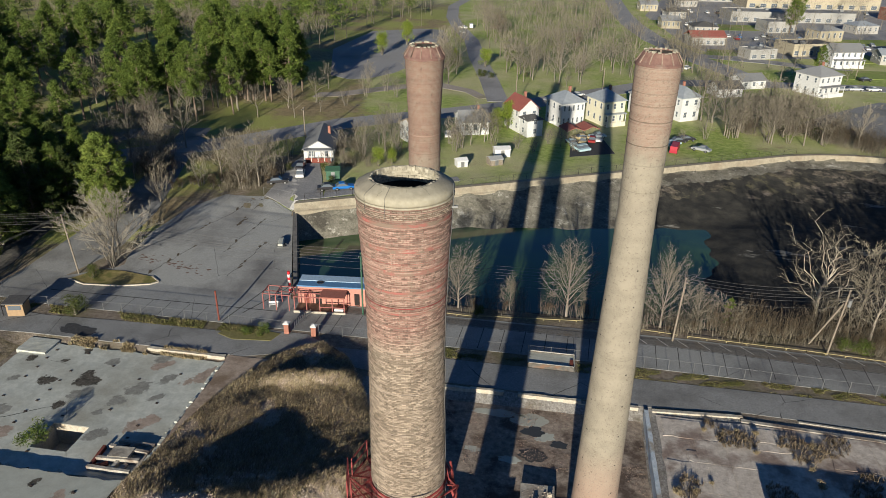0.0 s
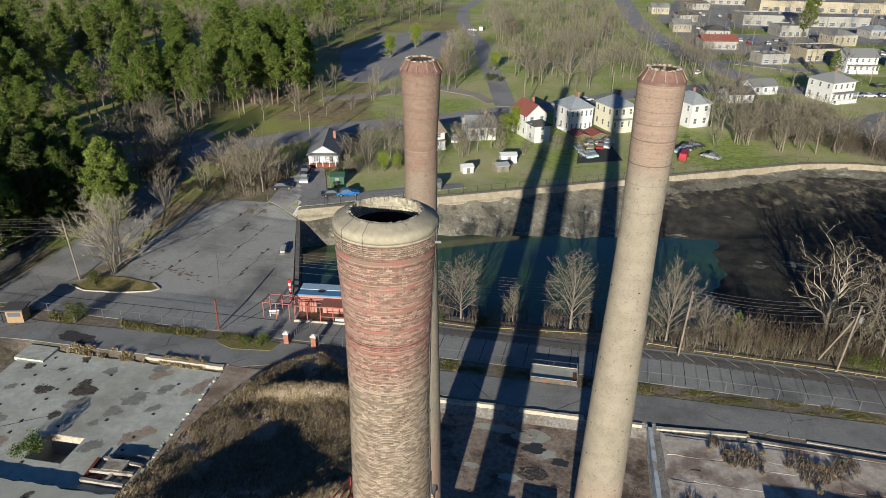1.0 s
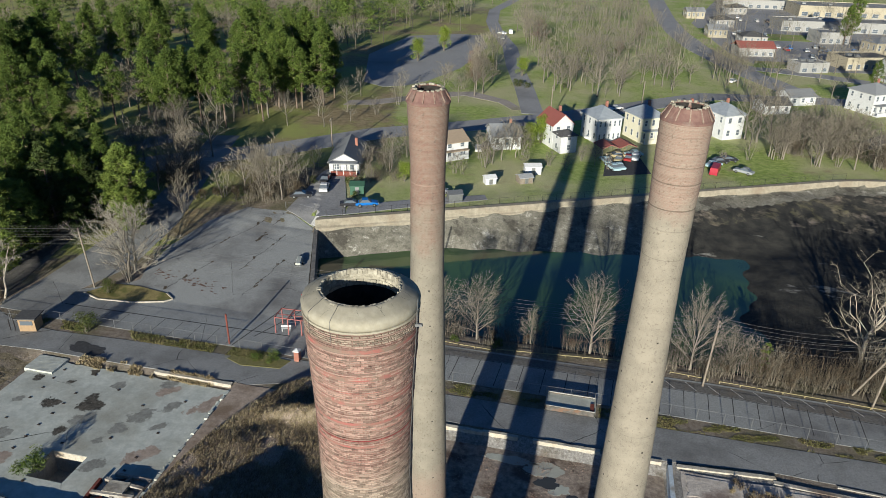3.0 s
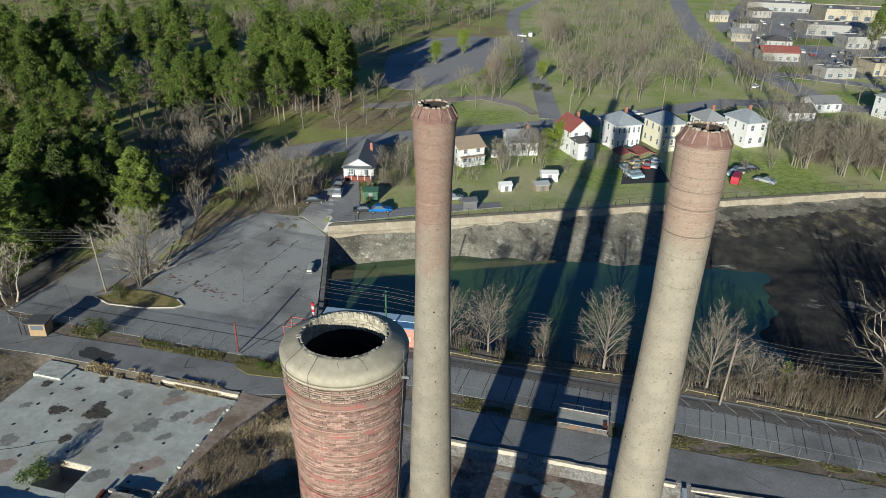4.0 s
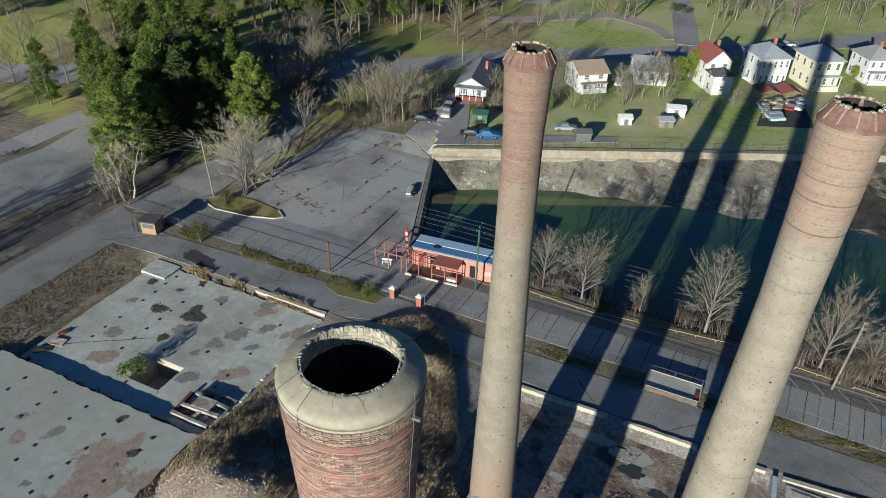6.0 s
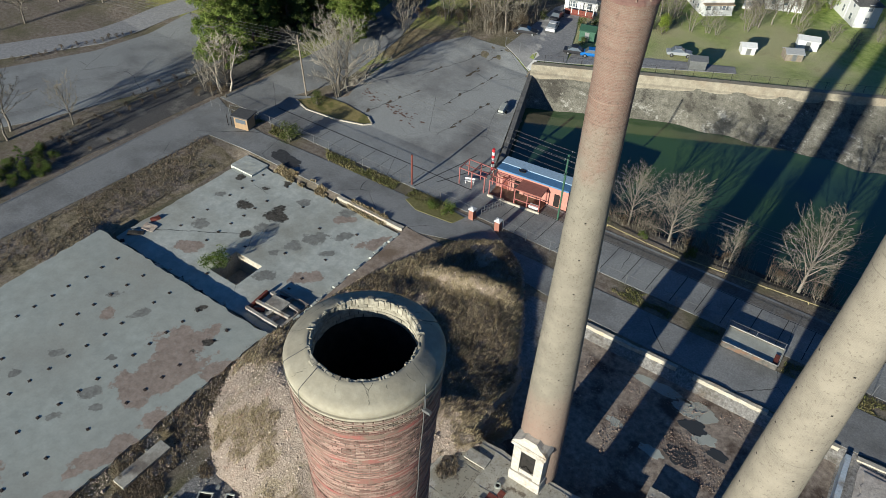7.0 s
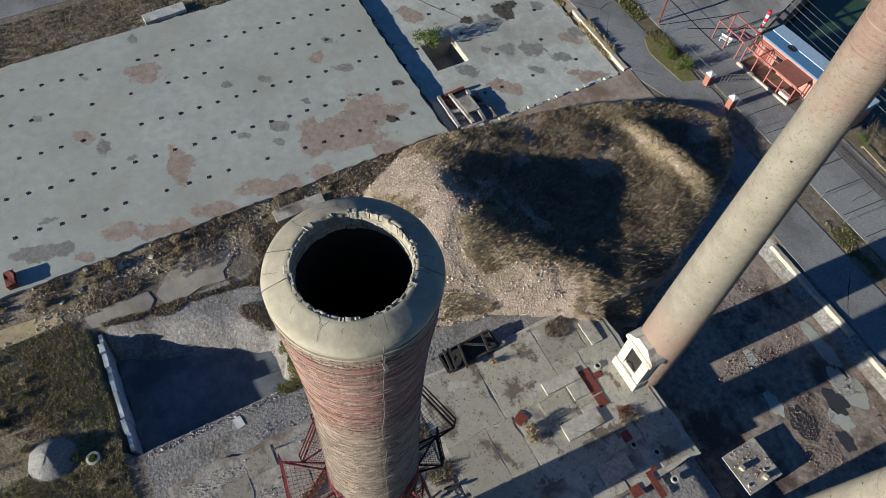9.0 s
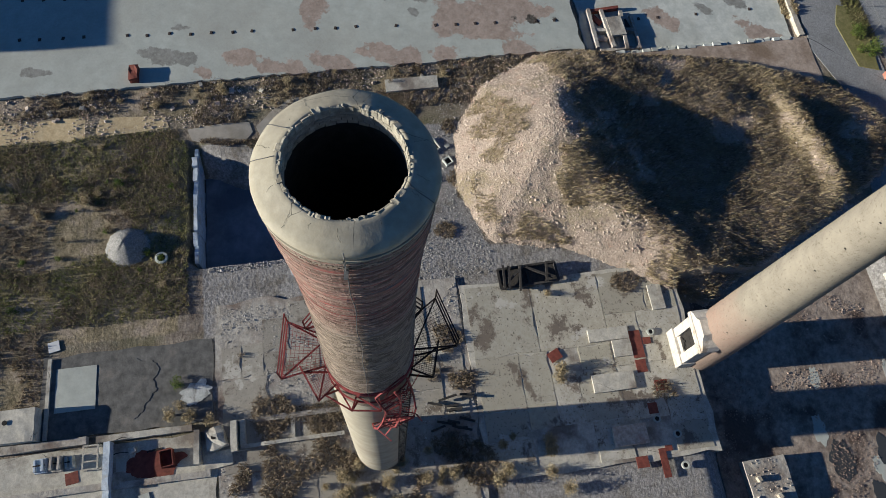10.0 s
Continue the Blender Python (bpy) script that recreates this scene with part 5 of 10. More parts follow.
    part("fallen_brick", bm, SOOTDARK, st, "broken brick in the flue opening")
    return st


near_stack()
far_stack(-11.6, 50.4, 1.5, [(0, 2.02), (8, 1.9), (15, 1.75), (23, 1.53), (33, 1.27), (41, 1.24), (44, 1.38), (46.2, 1.5)], 45.6, 1.53, "tall slender brick chimney, red top over a pale shaft", 3, STACKBRICK)
far_stack(4.75, 46.8, 0.0, [(0, 2.15), (11, 1.95), (22, 1.72), (32, 1.46), (36, 1.38), (41, 1.43), (44, 1.5), (46.2, 1.53)], 46.3, 1.54, "tall buff brick chimney with a red banded crown", 6, TALLBRICK)


# cast panels of the pad and the yards, poured piece by piece
def panel_mat(name, tones):
    """Concrete that differs from panel to panel, with stains that run over them."""
    m, nt, bsdf = nodes_of(name, 0.9)
    co = place(nt, False)
    info = nt.nodes.new("ShaderNodeObjectInfo")
    ramp = nt.nodes.new("ShaderNodeValToRGB")
    ramp.color_ramp.interpolation = "CONSTANT"
    for k, c in enumerate(tones):
        e = ramp.color_ramp.elements[k] if k < 2 else ramp.color_ramp.elements.new(k / len(tones))
        e.position, e.color = k / len(tones), (*c, 1)
    nt.links.new(info.outputs["Random"], ramp.inputs[0])
    col = mixc(nt, noise_of(nt, co, 2.2, 9, 0.72, 0.3, 0.7), ramp.outputs[0], tuple(v * 0.72 for v in tones[0]))
    col = mixc(nt, noise_of(nt, co, 0.45, 8, 0.7, 0.54, 0.6), col, (0.16, 0.135, 0.11))
    col = mixc(nt, noise_of(nt, co, 0.3, 7, 0.7, 0.58, 0.62), col, (0.46, 0.44, 0.39))
    col = mixc(nt, noise_of(nt, co, 5.0, 6, 0.6, 0.6, 0.66), col, (0.1, 0.085, 0.07))
    nt.links.new(col, bsdf.inputs["Base Color"])
    bump_to(nt, bsdf, noise_of(nt, co, 6.0, 8, 0.7, 0.2, 0.8), 0.4, 0.03)
    return m


PANEL = panel_mat("cast_panel", ((0.44, 0.41, 0.325), (0.4, 0.385, 0.33), (0.48, 0.45, 0.375), (0.35, 0.33, 0.275), (0.51, 0.49, 0.435)))
YARDPANEL = panel_mat("yard_panel", ((0.36, 0.335, 0.285), (0.3, 0.28, 0.24), (0.26, 0.235, 0.2), (0.4, 0.375, 0.32)))
rng = random.Random(61)


def split(x0, x1, y0, y1, size, rnd):
    """Cut a rectangle into uneven smaller ones."""
    w, d = x1 - x0, y1 - y0
    if max(w, d) < size * rnd.uniform(0.6, 1.6):
        return [(x0, x1, y0, y1)]
    f = rnd.uniform(0.3, 0.7)
    if w > d:
        return split(x0, x0 + w * f, y0, y1, size, rnd) + split(x0 + w * f, x1, y0, y1, size, rnd)
    return split(x0, x1, y0, y0 + d * f, size, rnd) + split(x0, x1, y0 + d * f, y1, size, rnd)


def panels(owner, x0, x1, y0, y1, z, size, seed, mat, gone=0.12, rise=0.02):
    """Flat cast panels with chipped rims, side by side."""
    rnd = random.Random(seed)
    for a, b, c, e in split(x0, x1, y0, y1, size, rnd):
        if rnd.random() < gone:
            continue
        w, d = b - a - 0.03, e - c - 0.03
        bm = bmesh.new()
        rim = []
        corners = ((-w / 2, -d / 2), (w / 2, -d / 2), (w / 2, d / 2), (-w / 2, d / 2))
        for q in range(4):
            (ax, ay), (bx, by) = corners[q], corners[(q + 1) % 4]
            inx, iny = (0, 1) if q == 0 else (-1, 0) if q == 1 else (0, -1) if q == 2 else (1, 0)
            for f in (0.0, 0.22, 0.4, 0.6, 0.82):
                t = (rnd.uniform(0.05, 0.25) if rnd.random() < 0.25 else rnd.uniform(0, 0.03)) if f else 0
                rim.append((ax + (bx - ax) * f + inx * t, ay + (by - ay) * f + iny * t))
        h = rnd.uniform(0.004, rise)
        top = [bm.verts.new((px, py, h)) for px, py in rim]
        low = [bm.verts.new((px, py, -0.05)) for px, py in rim]
        bm.faces.new(top)
        for q in range(len(rim)):
            r = (q + 1) % len(rim)
            bm.faces.new((low[q], low[r], top[r], top[q]))
        ob = part("panel", bm, mat, owner)
        ob.location = ((a + b) / 2, (c + e) / 2, z)


panels(pad, -19.3, -3.3, 31, 49.5, 0.25, 5.2, 1, PANEL)
panels(yard, -20, -1.6, 10, 30, 0.19, 3.6, 2, YARDPANEL, 0.4, 0.03)
panels(east_floor, 14, 45, 50, 68.5, 0.125, 5.0, 4, EASTFLOOR, 0.3, 0.03)

# ---- rubble heap with dry grass ----
HEAP_EDGE = ((-29.4, 31.7), (-34.6, 32.2), (-40.4, 35.5), (-43.2, 41.8), (-43.8, 47.4), (-42.4, 54.2), (-41.1, 61.0), (-38.9, 67.0), (-35.7, 73.1), (-31.2, 76.7), (-25.5, 73.0), (-21.3, 64.8), (-15.4, 52.8), (-17.0, 49.0), (-18.9, 46.1), (-21.9, 40.8), (-23.6, 34.0))


def inside(x, y, ring):
    """Distance into a closed outline; negative outside it."""
    best, within = 1e9, False
    for (ax, ay), (bx, by) in zip(ring, ring[1:] + ring[:1]):
        t = max(0, min(1, ((x - ax) * (bx - ax) + (y - ay) * (by - ay)) / ((bx - ax) ** 2 + (by - ay) ** 2)))
        best = min(best, math.hypot(x - ax - t * (bx - ax), y - ay - t * (by - ay)))
        if (ay > y) != (by > y) and x < ax + (bx - ax) * (y - ay) / (by - ay):
            within = not within
    return best if within else -best


def heap(x, y):
    d = inside(x, y, HEAP_EDGE) + 0.4 * noise.noise((x * 0.22, y * 0.22, 6)) + 0.2 * noise.noise((x * 0.7, y * 0.7, 2))
    if d <= 0:
        return 0.0
    ridge = y - 0.06 * (x + 34) ** 2 * (x > -34) * 0.5
    high = float(np.interp(ridge, (32, 39.5, 41.5, 43.5, 46.5, 52, 57, 61, 64.5, 68, 72, 77), (6.6, 6.7, 6.5, 4.3, 2.0, 1.1, 0.9, 0.9, 1.0, 1.0, 0.9, 0.8)))
    crest = math.exp(-((x + 36.0 - 0.3 * (y - 56)) / 1.8) ** 2) * smooth01(44, 50, y) * smooth01(66, 60, y) * 1.0
    back = math.exp(-((y - 66.5 - 0.25 * (x + 29)) / 0.95) ** 2) * smooth01(-37, -33.5, x) * smooth01(-22, -25.5, x) * (1.35 + 0.5 * noise.noise((x * 0.6, 4, 1)))
    high += crest + back + 0.3 * noise.noise((x * 0.2, y * 0.2, 1))
    s = high * (1 - math.exp(-0.8 * (d / high) * (1 + 0.4 * d / high)))
    rough = smooth01(0.3, 2.0, s) * (0.35 + 0.65 * smooth01(40, 45, y))
    return max(0.0, s + rough * (0.35 * noise.noise((x * 0.45, y * 0.45, 4)) + 0.22 * noise.noise((x * 1.3, y * 1.3, 8)) + 0.1 * noise.noise((x * 3, y * 3, 3))))


HEAPMAT, nt, bsdf = nodes_of("heap_earth", 0.95)
co = place(nt, False)
c = mixc(nt, noise_of(nt, co, 7.0, 9, 0.75, 0.3, 0.7), (0.24, 0.185, 0.15), (0.5, 0.42, 0.35))
c = mixc(nt, noise_of(nt, co, 0.22, 7, 0.65, 0.5, 0.62), c, (0.3, 0.25, 0.17))
c = mixc(nt, noise_of(nt, co, 1.3, 8, 0.7, 0.55, 0.68), c, (0.2, 0.16, 0.135))
nt.links.new(c, bsdf.inputs["Base Color"])
bump_to(nt, bsdf, noise_of(nt, co, 5.0, 9, 0.75, 0.2, 0.8), 0.9, 0.15)
xs, ys = np.arange(-47, -12.9, 0.5), np.arange(29, 79, 0.5)
vs, fs, idx = [], [], {}
hh = {(i, j): heap(x, y) for i, x in enumerate(xs) for j, y in enumerate(ys)}
for i in range(len(xs) - 1):
    for j in range(len(ys) - 1):
        quad = ((i, j), (i + 1, j), (i + 1, j + 1), (i, j + 1))
        if max(hh[q] for q in quad) > 0:
            f = []
            for q in quad:
                if q not in idx:
                    idx[q] = len(vs)
                    x, y = xs[q[0]], ys[q[1]]
                    vs.append((x, y, land(x, y) + hh[q] - (0.4 if hh[q] == 0 else -0.05)))
                f.append(idx[q])
            fs.append(f)
tagged(from_arrays("rubble_heap", vs, fs, HEAPMAT, None, True), "long heap of brick rubble overgrown with dry grass", "rubble heap", kind="stuff")


def on_heap(x, y):
    return land(x, y) + heap(x, y)


def stones(name, spots, mat, label, size, seed):
    """Many small broken stones lying about, in one mesh."""
    rnd = random.Random(seed)
    vs, fs = [], []
    base = [Vector(v) for v in ((1, 0, 0), (-1, 0, 0), (0, 1, 0), (0, -1, 0), (0, 0, 1), (0, 0, -0.6))]
    tri = ((0, 2, 4), (2, 1, 4), (1, 3, 4), (3, 0, 4), (2, 0, 5), (1, 2, 5), (3, 1, 5), (0, 3, 5))
    for x, y, z in spots:
        s = size * rnd.uniform(0.4, 1.0) * (2.2 if rnd.random() < 0.05 else 1)
        m = Euler((rnd.uniform(-0.5, 0.5), rnd.uniform(-0.5, 0.5), rnd.uniform(0, 6.3))).to_matrix()
        sx, sy, sz = s * rnd.uniform(0.7, 1.3), s * rnd.uniform(0.6, 1.1), s * rnd.uniform(0.4, 0.8)
        i = len(vs)
        for b in base:
            p = m @ Vector((b.x * sx, b.y * sy, b.z * sz)) * rnd.uniform(0.8, 1.1)
            vs.append((x + p.x, y + p.y, z + p.z + s * 0.15))
        fs += [tuple(i + k for k in t) for t in tri]
    return tagged(from_arrays(name, vs, fs, mat), label, "stones", kind="stuff")


def blades(name, spots, mat, label, h, seed, per=5, lean=0.5, width=0.03, drift=(0, 0)):
    """Tufts of grass, each of several bent blades."""
    rnd = random.Random(seed)
    vs, fs = [], []
    for x, y, z in spots:
        s = rnd.uniform(0.5, 1.2)
        for _ in range(per):
            a = rnd.uniform(0, 6.283)
            l = h * s * rnd.uniform(0.6, 1.2)
            dx, dy = math.cos(a) * lean * l + drift[0] * l, math.sin(a) * lean * l + drift[1] * l
            w = width * rnd.uniform(0.7, 1.6)
            px, py = x + rnd.uniform(-0.15, 0.15), y + rnd.uniform(-0.15, 0.15)
            ox, oy = -math.sin(a) * w, math.cos(a) * w
            i = len(vs)
            vs += [(px - ox, py - oy, z - 0.03), (px + ox, py + oy, z - 0.03), (px + dx * 0.45 + ox * 0.8, py + dy * 0.45 + oy * 0.8, z + l * 0.6), (px + dx * 0.45 - ox * 0.8, py + dy * 0.45 - oy * 0.8, z + l * 0.6), (px + dx, py + dy, z + l * 0.85)]
            fs += [(i, i + 1, i + 2, i + 3), (i + 3, i + 2, i + 4)]
    return tagged(from_arrays(name, vs, fs, mat), label, "grass", kind="stuff")


rng = random.Random(21)
spots = []
while len(spots) < 34000:
    x = rng.uniform(-45, -15)
    y = rng.uniform(30, 48) if len(spots) % 10 < 6 else rng.uniform(48, 78)
    h = heap(x, y)
    if h > 0.02:
        spots.append((x, y, on_heap(x, y) + 0.03))
stones("heap_stones", spots, RUBBLE, "broken brick and stone on the heap", 0.095, 2)
straw, dark = [], []
while len(straw) + len(dark) < 30000:
    x, y = rng.uniform(-45, -15), rng.uniform(33, 78)
    if heap(x, y) < 0.35:
        continue
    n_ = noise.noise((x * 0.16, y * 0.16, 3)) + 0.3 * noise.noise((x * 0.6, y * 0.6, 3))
    # North of the crest brown stalks replace straw; their colour also deepens its shade.
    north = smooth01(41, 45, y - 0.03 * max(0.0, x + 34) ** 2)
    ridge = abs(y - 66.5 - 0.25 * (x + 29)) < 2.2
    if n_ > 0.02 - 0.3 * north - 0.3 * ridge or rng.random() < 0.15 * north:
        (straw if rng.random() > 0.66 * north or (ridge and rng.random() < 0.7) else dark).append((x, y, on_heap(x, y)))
blades("heap_grass", straw, DRYGRASS, "tall straw-coloured dead grass on the heap", 0.5, 3, 3, 0.55, 0.02, (0.45, 0.3))
blades("heap_brush", dark, BRUSH, "dark brown dead stalks that deepen the shade behind the heap's crest", 0.45, 23, 3, 0.5, 0.018, (0.3, 0.2))


def scatter(n, x0, x1, y0, y1, seed, keep=None, lift=0.03, zf=None):
    rnd = random.Random(seed)
    out = []
    tries = 0
    while len(out) < n and tries < n * 20:
        tries += 1
        x, y = rnd.uniform(x0, x1), rnd.uniform(y0, y1)
        if keep is None or keep(x, y):
            out.append((x, y, (zf(x, y) if zf else land(x, y)) + lift))
    return out


def patchy(s, cut, seed):
    return lambda x, y: noise.noise((x * s, y * s, seed)) > cut


stones("yard_rubble", scatter(7500, -41, -20.6, 17, 34, 31, lambda x, y: not (-36.5 < x < -24 and y < 21.5) and heap(x, y) < 0.1 and noise.noise((x * 0.15, y * 0.15, 1)) > -0.25), surf("grey_rubble", (0.25, 0.24, 0.22), (0.42, 0.4, 0.37), 3.0, rough=0.95, bump=0.5, spread=0.25), "grey concrete rubble strewn over the ground", 0.06, 4)
stones("edge_rubble", scatter(3000, -44.2, -38.6, -10, 48, 32, patchy(0.3, -0.1, 2)), RUBBLE, "broken brick along the slab's edge", 0.11, 5)
stones("cellar_rubble", scatter(9000, -17.5, 11.8, 50.2, 69.4, 33, patchy(0.22, 0.05, 6), zf=lambda x, y: -1.33), surf("cellar_brick", (0.2, 0.14, 0.11), (0.36, 0.28, 0.23), 3.0, rough=0.95, bump=0.5, spread=0.3), "brick rubble on the cellar floor", 0.06, 6)
stones("yard_gravel", scatter(7000, -20, -1.5, 9.8, 30.2, 34, patchy(0.3, -0.02, 4), zf=lambda x, y: 0.16), surf("pale_gravel", (0.3, 0.28, 0.25), (0.46, 0.43, 0.39), 3.0, rough=0.95, bump=0.5, spread=0.25), "pale rubble on the boiler yard", 0.055, 7)
def basin_edge(x, y):
    """The crumbling banks of the sunken basin."""
    return -2.6 * max(min(-24.0 - x, 1.0), 0.0)


stones("basin_rubble", scatter(2600, -37.6, -23.4, 9.0, 23.6, 36, lambda x, y: abs(x + 24.5) < 1.0, zf=basin_edge), surf("basin_stone", (0.26, 0.25, 0.24), (0.42, 0.4, 0.38), 3.0, rough=0.95, bump=0.5, spread=0.25), "broken stone on the basin's crumbling edge", 0.08, 21)
stones("block_rubble", scatter(70, -1.8, 1.6, 51.9, 55.3, 37, None, zf=lambda x, y: -0.5), RUBBLE, "brick rubble on the broken engine base", 0.09, 22)
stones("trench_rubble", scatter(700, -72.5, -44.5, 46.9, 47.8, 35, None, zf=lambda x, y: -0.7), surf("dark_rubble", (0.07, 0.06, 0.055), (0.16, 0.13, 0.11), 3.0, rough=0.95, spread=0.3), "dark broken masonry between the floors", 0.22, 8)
blades("scrub_grass", scatter(9000, -38.5, -20, -22, 7.2, 41, patchy(0.12, -0.2, 5)), GREENGRASS, "rough olive scrub grass on the ground", 0.2, 9, 4, 0.9, 0.022)
blades("scrub_weeds", scatter(7000, -38.5, -20, -22, 7.2, 42, patchy(0.2, -0.1, 9)), BRUSH, "brown dead weeds among the scrub grass", 0.25, 10, 4, 0.8, 0.02)
blades("strip_grass", scatter(4200, -16, 60, 76.2, 78.5, 43, lambda x, y: not (-3 < x < 4.3) and noise.noise((x * 0.35, y * 0.8, 4)) > 0.0), GREENGRASS, "green and yellow verge grass", 0.11, 11, 3, 0.9, 0.035)
blades("strip_grass", scatter(1500, -78, -36, 76.7, 78.6, 44, patchy(0.2, -0.2, 3)), GREENGRASS, "rough verge grass by the fence", 0.25, 12, 4, 0.8, 0.04)
blades("road_weeds", scatter(7000, -81, -73.8, -10, 70, 45, patchy(0.1, -0.3, 3)), BRUSH, "dead brown weeds beside the road", 0.2, 13, 3, 0.9, 0.025)
blades("slab_weeds", scatter(900, -66, -44, 69.8, 71.5, 46, patchy(0.5, 0.05, 3), zf=lambda x, y: max(land(x, y), -0.4)), DRYGRASS, "dry weeds along the slab", 0.4, 14, 5, 0.5, 0.05)
blades("yard_weeds", scatter(900, 13.8, 45, 55, 69, 47, patchy(0.22, 0.25, 7), zf=lambda x, y: 0.1), BRUSH, "brown weeds in the floor joints", 0.5, 15, 7, 0.7, 0.025)
blades("edge_weeds", scatter(2600, -43.9, -38.6, -10, 47, 51, lambda x, y: (x < -41 or y > 6) and noise.noise((x * 0.25, y * 0.25, 3)) > -0.1), BRUSH, "brown weeds along the large slab", 0.35, 19, 4, 0.8, 0.025)
blades("line_weeds", scatter(800, -38.2, -33.8, 8.5, 29, 53, lambda x, y: abs(x + 36.9 - 0.11 * (y - 8) + 0.5 * noise.noise((y * 0.4, 2, 1))) < 0.8 * abs(noise.noise((3, y * 0.25, 4))) + 0.1), BRUSH, "dark weeds on a buried wall line", 0.3, 23, 5, 0.8, 0.022)
blades("corner_weeds", scatter(1500, -28.6, -23.6, 20.6, 24.6, 54, patchy(0.5, -0.1, 6)), GREENGRASS, "rough weeds at the basin's corner", 0.4, 24, 6, 0.8, 0.022)
blades("grit_weeds", scatter(3000, -40.5, -24, 20, 33, 55, lambda x, y: heap(x, y) < 0.05 and noise.noise((x * 0.35, y * 0.35, 8)) > 0.18), BRUSH, "dead weeds in patches over the rubble", 0.25, 25, 5, 0.8, 0.022)
blades("yard_scrub", scatter(2200, -20, -11, -22, -4.5, 52, patchy(0.2, -0.3, 3)), BRUSH, "dark dead weeds beside the ruins", 0.35, 20, 4, 0.8, 0.025)
blades("pad_weeds", scatter(700, -19.5, -3, 10, 49, 48, patchy(0.3, 0.48, 11), zf=lambda x, y: 0.18), BRUSH, "dry weeds on the yard", 0.4, 16, 7, 0.7, 0.022)
blades("south_weeds", scatter(2600, -12, 6, 8, 34, 49, patchy(0.25, 0.22, 13), zf=lambda x, y: 0.1), BRUSH, "brown weeds in the yard", 0.5, 17, 7, 0.7, 0.022)


# ---- trees ----
def tube(vs, fs, pts, rads, sides):
    if sides == 1:
        d = pts[1] - pts[0]
        u = d.orthogonal().normalized() * rads[0] * 1.3
        i = len(vs)
        for q in (pts[0] + u, pts[0] - u, pts[1]):
            vs.append((q.x, q.y, q.z))
        fs.append((i, i + 1, i + 2))
        return
    if len(pts) == 2 and sides == 3 and rads[1] < 0.02:
        d = (pts[1] - pts[0]).normalized()
        u = d.orthogonal().normalized() * rads[0]
        v = d.cross(u)
        i = len(vs)
        for q in (pts[0] + u, pts[0] - u * 0.5 + v * 0.87, pts[0] - u * 0.5 - v * 0.87, pts[1]):
            vs.append((q.x, q.y, q.z))
        fs.extend(((i, i + 1, i + 3), (i + 1, i + 2, i + 3), (i + 2, i, i + 3)))
        return
    rings = []
    for k, p in enumerate(pts):
        d = (pts[min(k + 1, len(pts) - 1)] - pts[max(k - 1, 0)]).normalized()
        u = d.orthogonal().normalized()
        v = d.cross(u)
        i = len(vs)
        for s in range(sides):
            t = 2 * math.pi * s / sides
            q = p + (u * math.cos(t) + v * math.sin(t)) * rads[k]
            vs.append((q.x, q.y, q.z))
        rings.append(i)
    for a, b in zip(rings, rings[1:]):
        for s in range(sides):
            j = (s + 1) % sides
            fs.append((a + s, a + j, b + j, b + s))


def grow(rnd, out_thick, out_thin, p, d, length, rad, level, top, kids, up=0.15, far=False):
    n = 4 if level < 2 else 1 if level >= top else 3 if level < top - 1 else 2
    if far:
        n = 4 if level == 0 else 3 if level == 1 else 2 if level < top - 1 else 1
    pts, rads = [p], [rad]
    cur, dd = p.copy(), d.normalized()
    for k in range(n):
        dd = (dd + Vector((rnd.uniform(-1, 1), rnd.uniform(-1, 1), rnd.uniform(-0.6, 1) + up)) * (0.16 if level else 0.07)).normalized()
        cur = cur + dd * (length / n)
        pts.append(cur.copy())
        rads.append(max(rad * (1 - 0.72 * (k + 1) / n), 0.006))
    dst = out_thick if level < top - 1 else out_thin
    tube(dst[0], dst[1], pts, rads, 7 if level == 0 else 1 if far and level >= top else 4 if far and level == 1 else 5 if level == 1 else 3)
    if level >= top:
        return
    for k in range(kids[level]):
        f = rnd.uniform(0.35 if level else 0.3, 1.0)
        i = min(int(f * n), n - 1)
        q = pts[i].lerp(pts[i + 1], f * n - i)
        base = (pts[i + 1] - pts[i]).normalized()
        side = Vector((rnd.uniform(-1, 1), rnd.uniform(-1, 1), rnd.uniform(-0.3, 0.6) + up * 0.8)).normalized()
        nd_ = (base * rnd.uniform(0.35, 0.8) + side * rnd.uniform(0.5, 0.9)).normalized()
        grow(rnd, out_thick, out_thin, q, nd_, length * rnd.uniform(0.38, 0.62) * (1.15 - 0.45 * f), max(rads[i] * rnd.uniform(0.38, 0.58), 0.011), level + 1, top, kids, up, far)


def tree_parts(name, m, label, cat, thick, thin, mat_a, mat_b, group="", thin_name="crown"):
    e = thing(name, m, label, cat, group)
    from_arrays("trunk", thick[0], thick[1], mat_a, e, True)
    from_arrays(thin_name, thin[0], thin[1], mat_b, e)
    return e


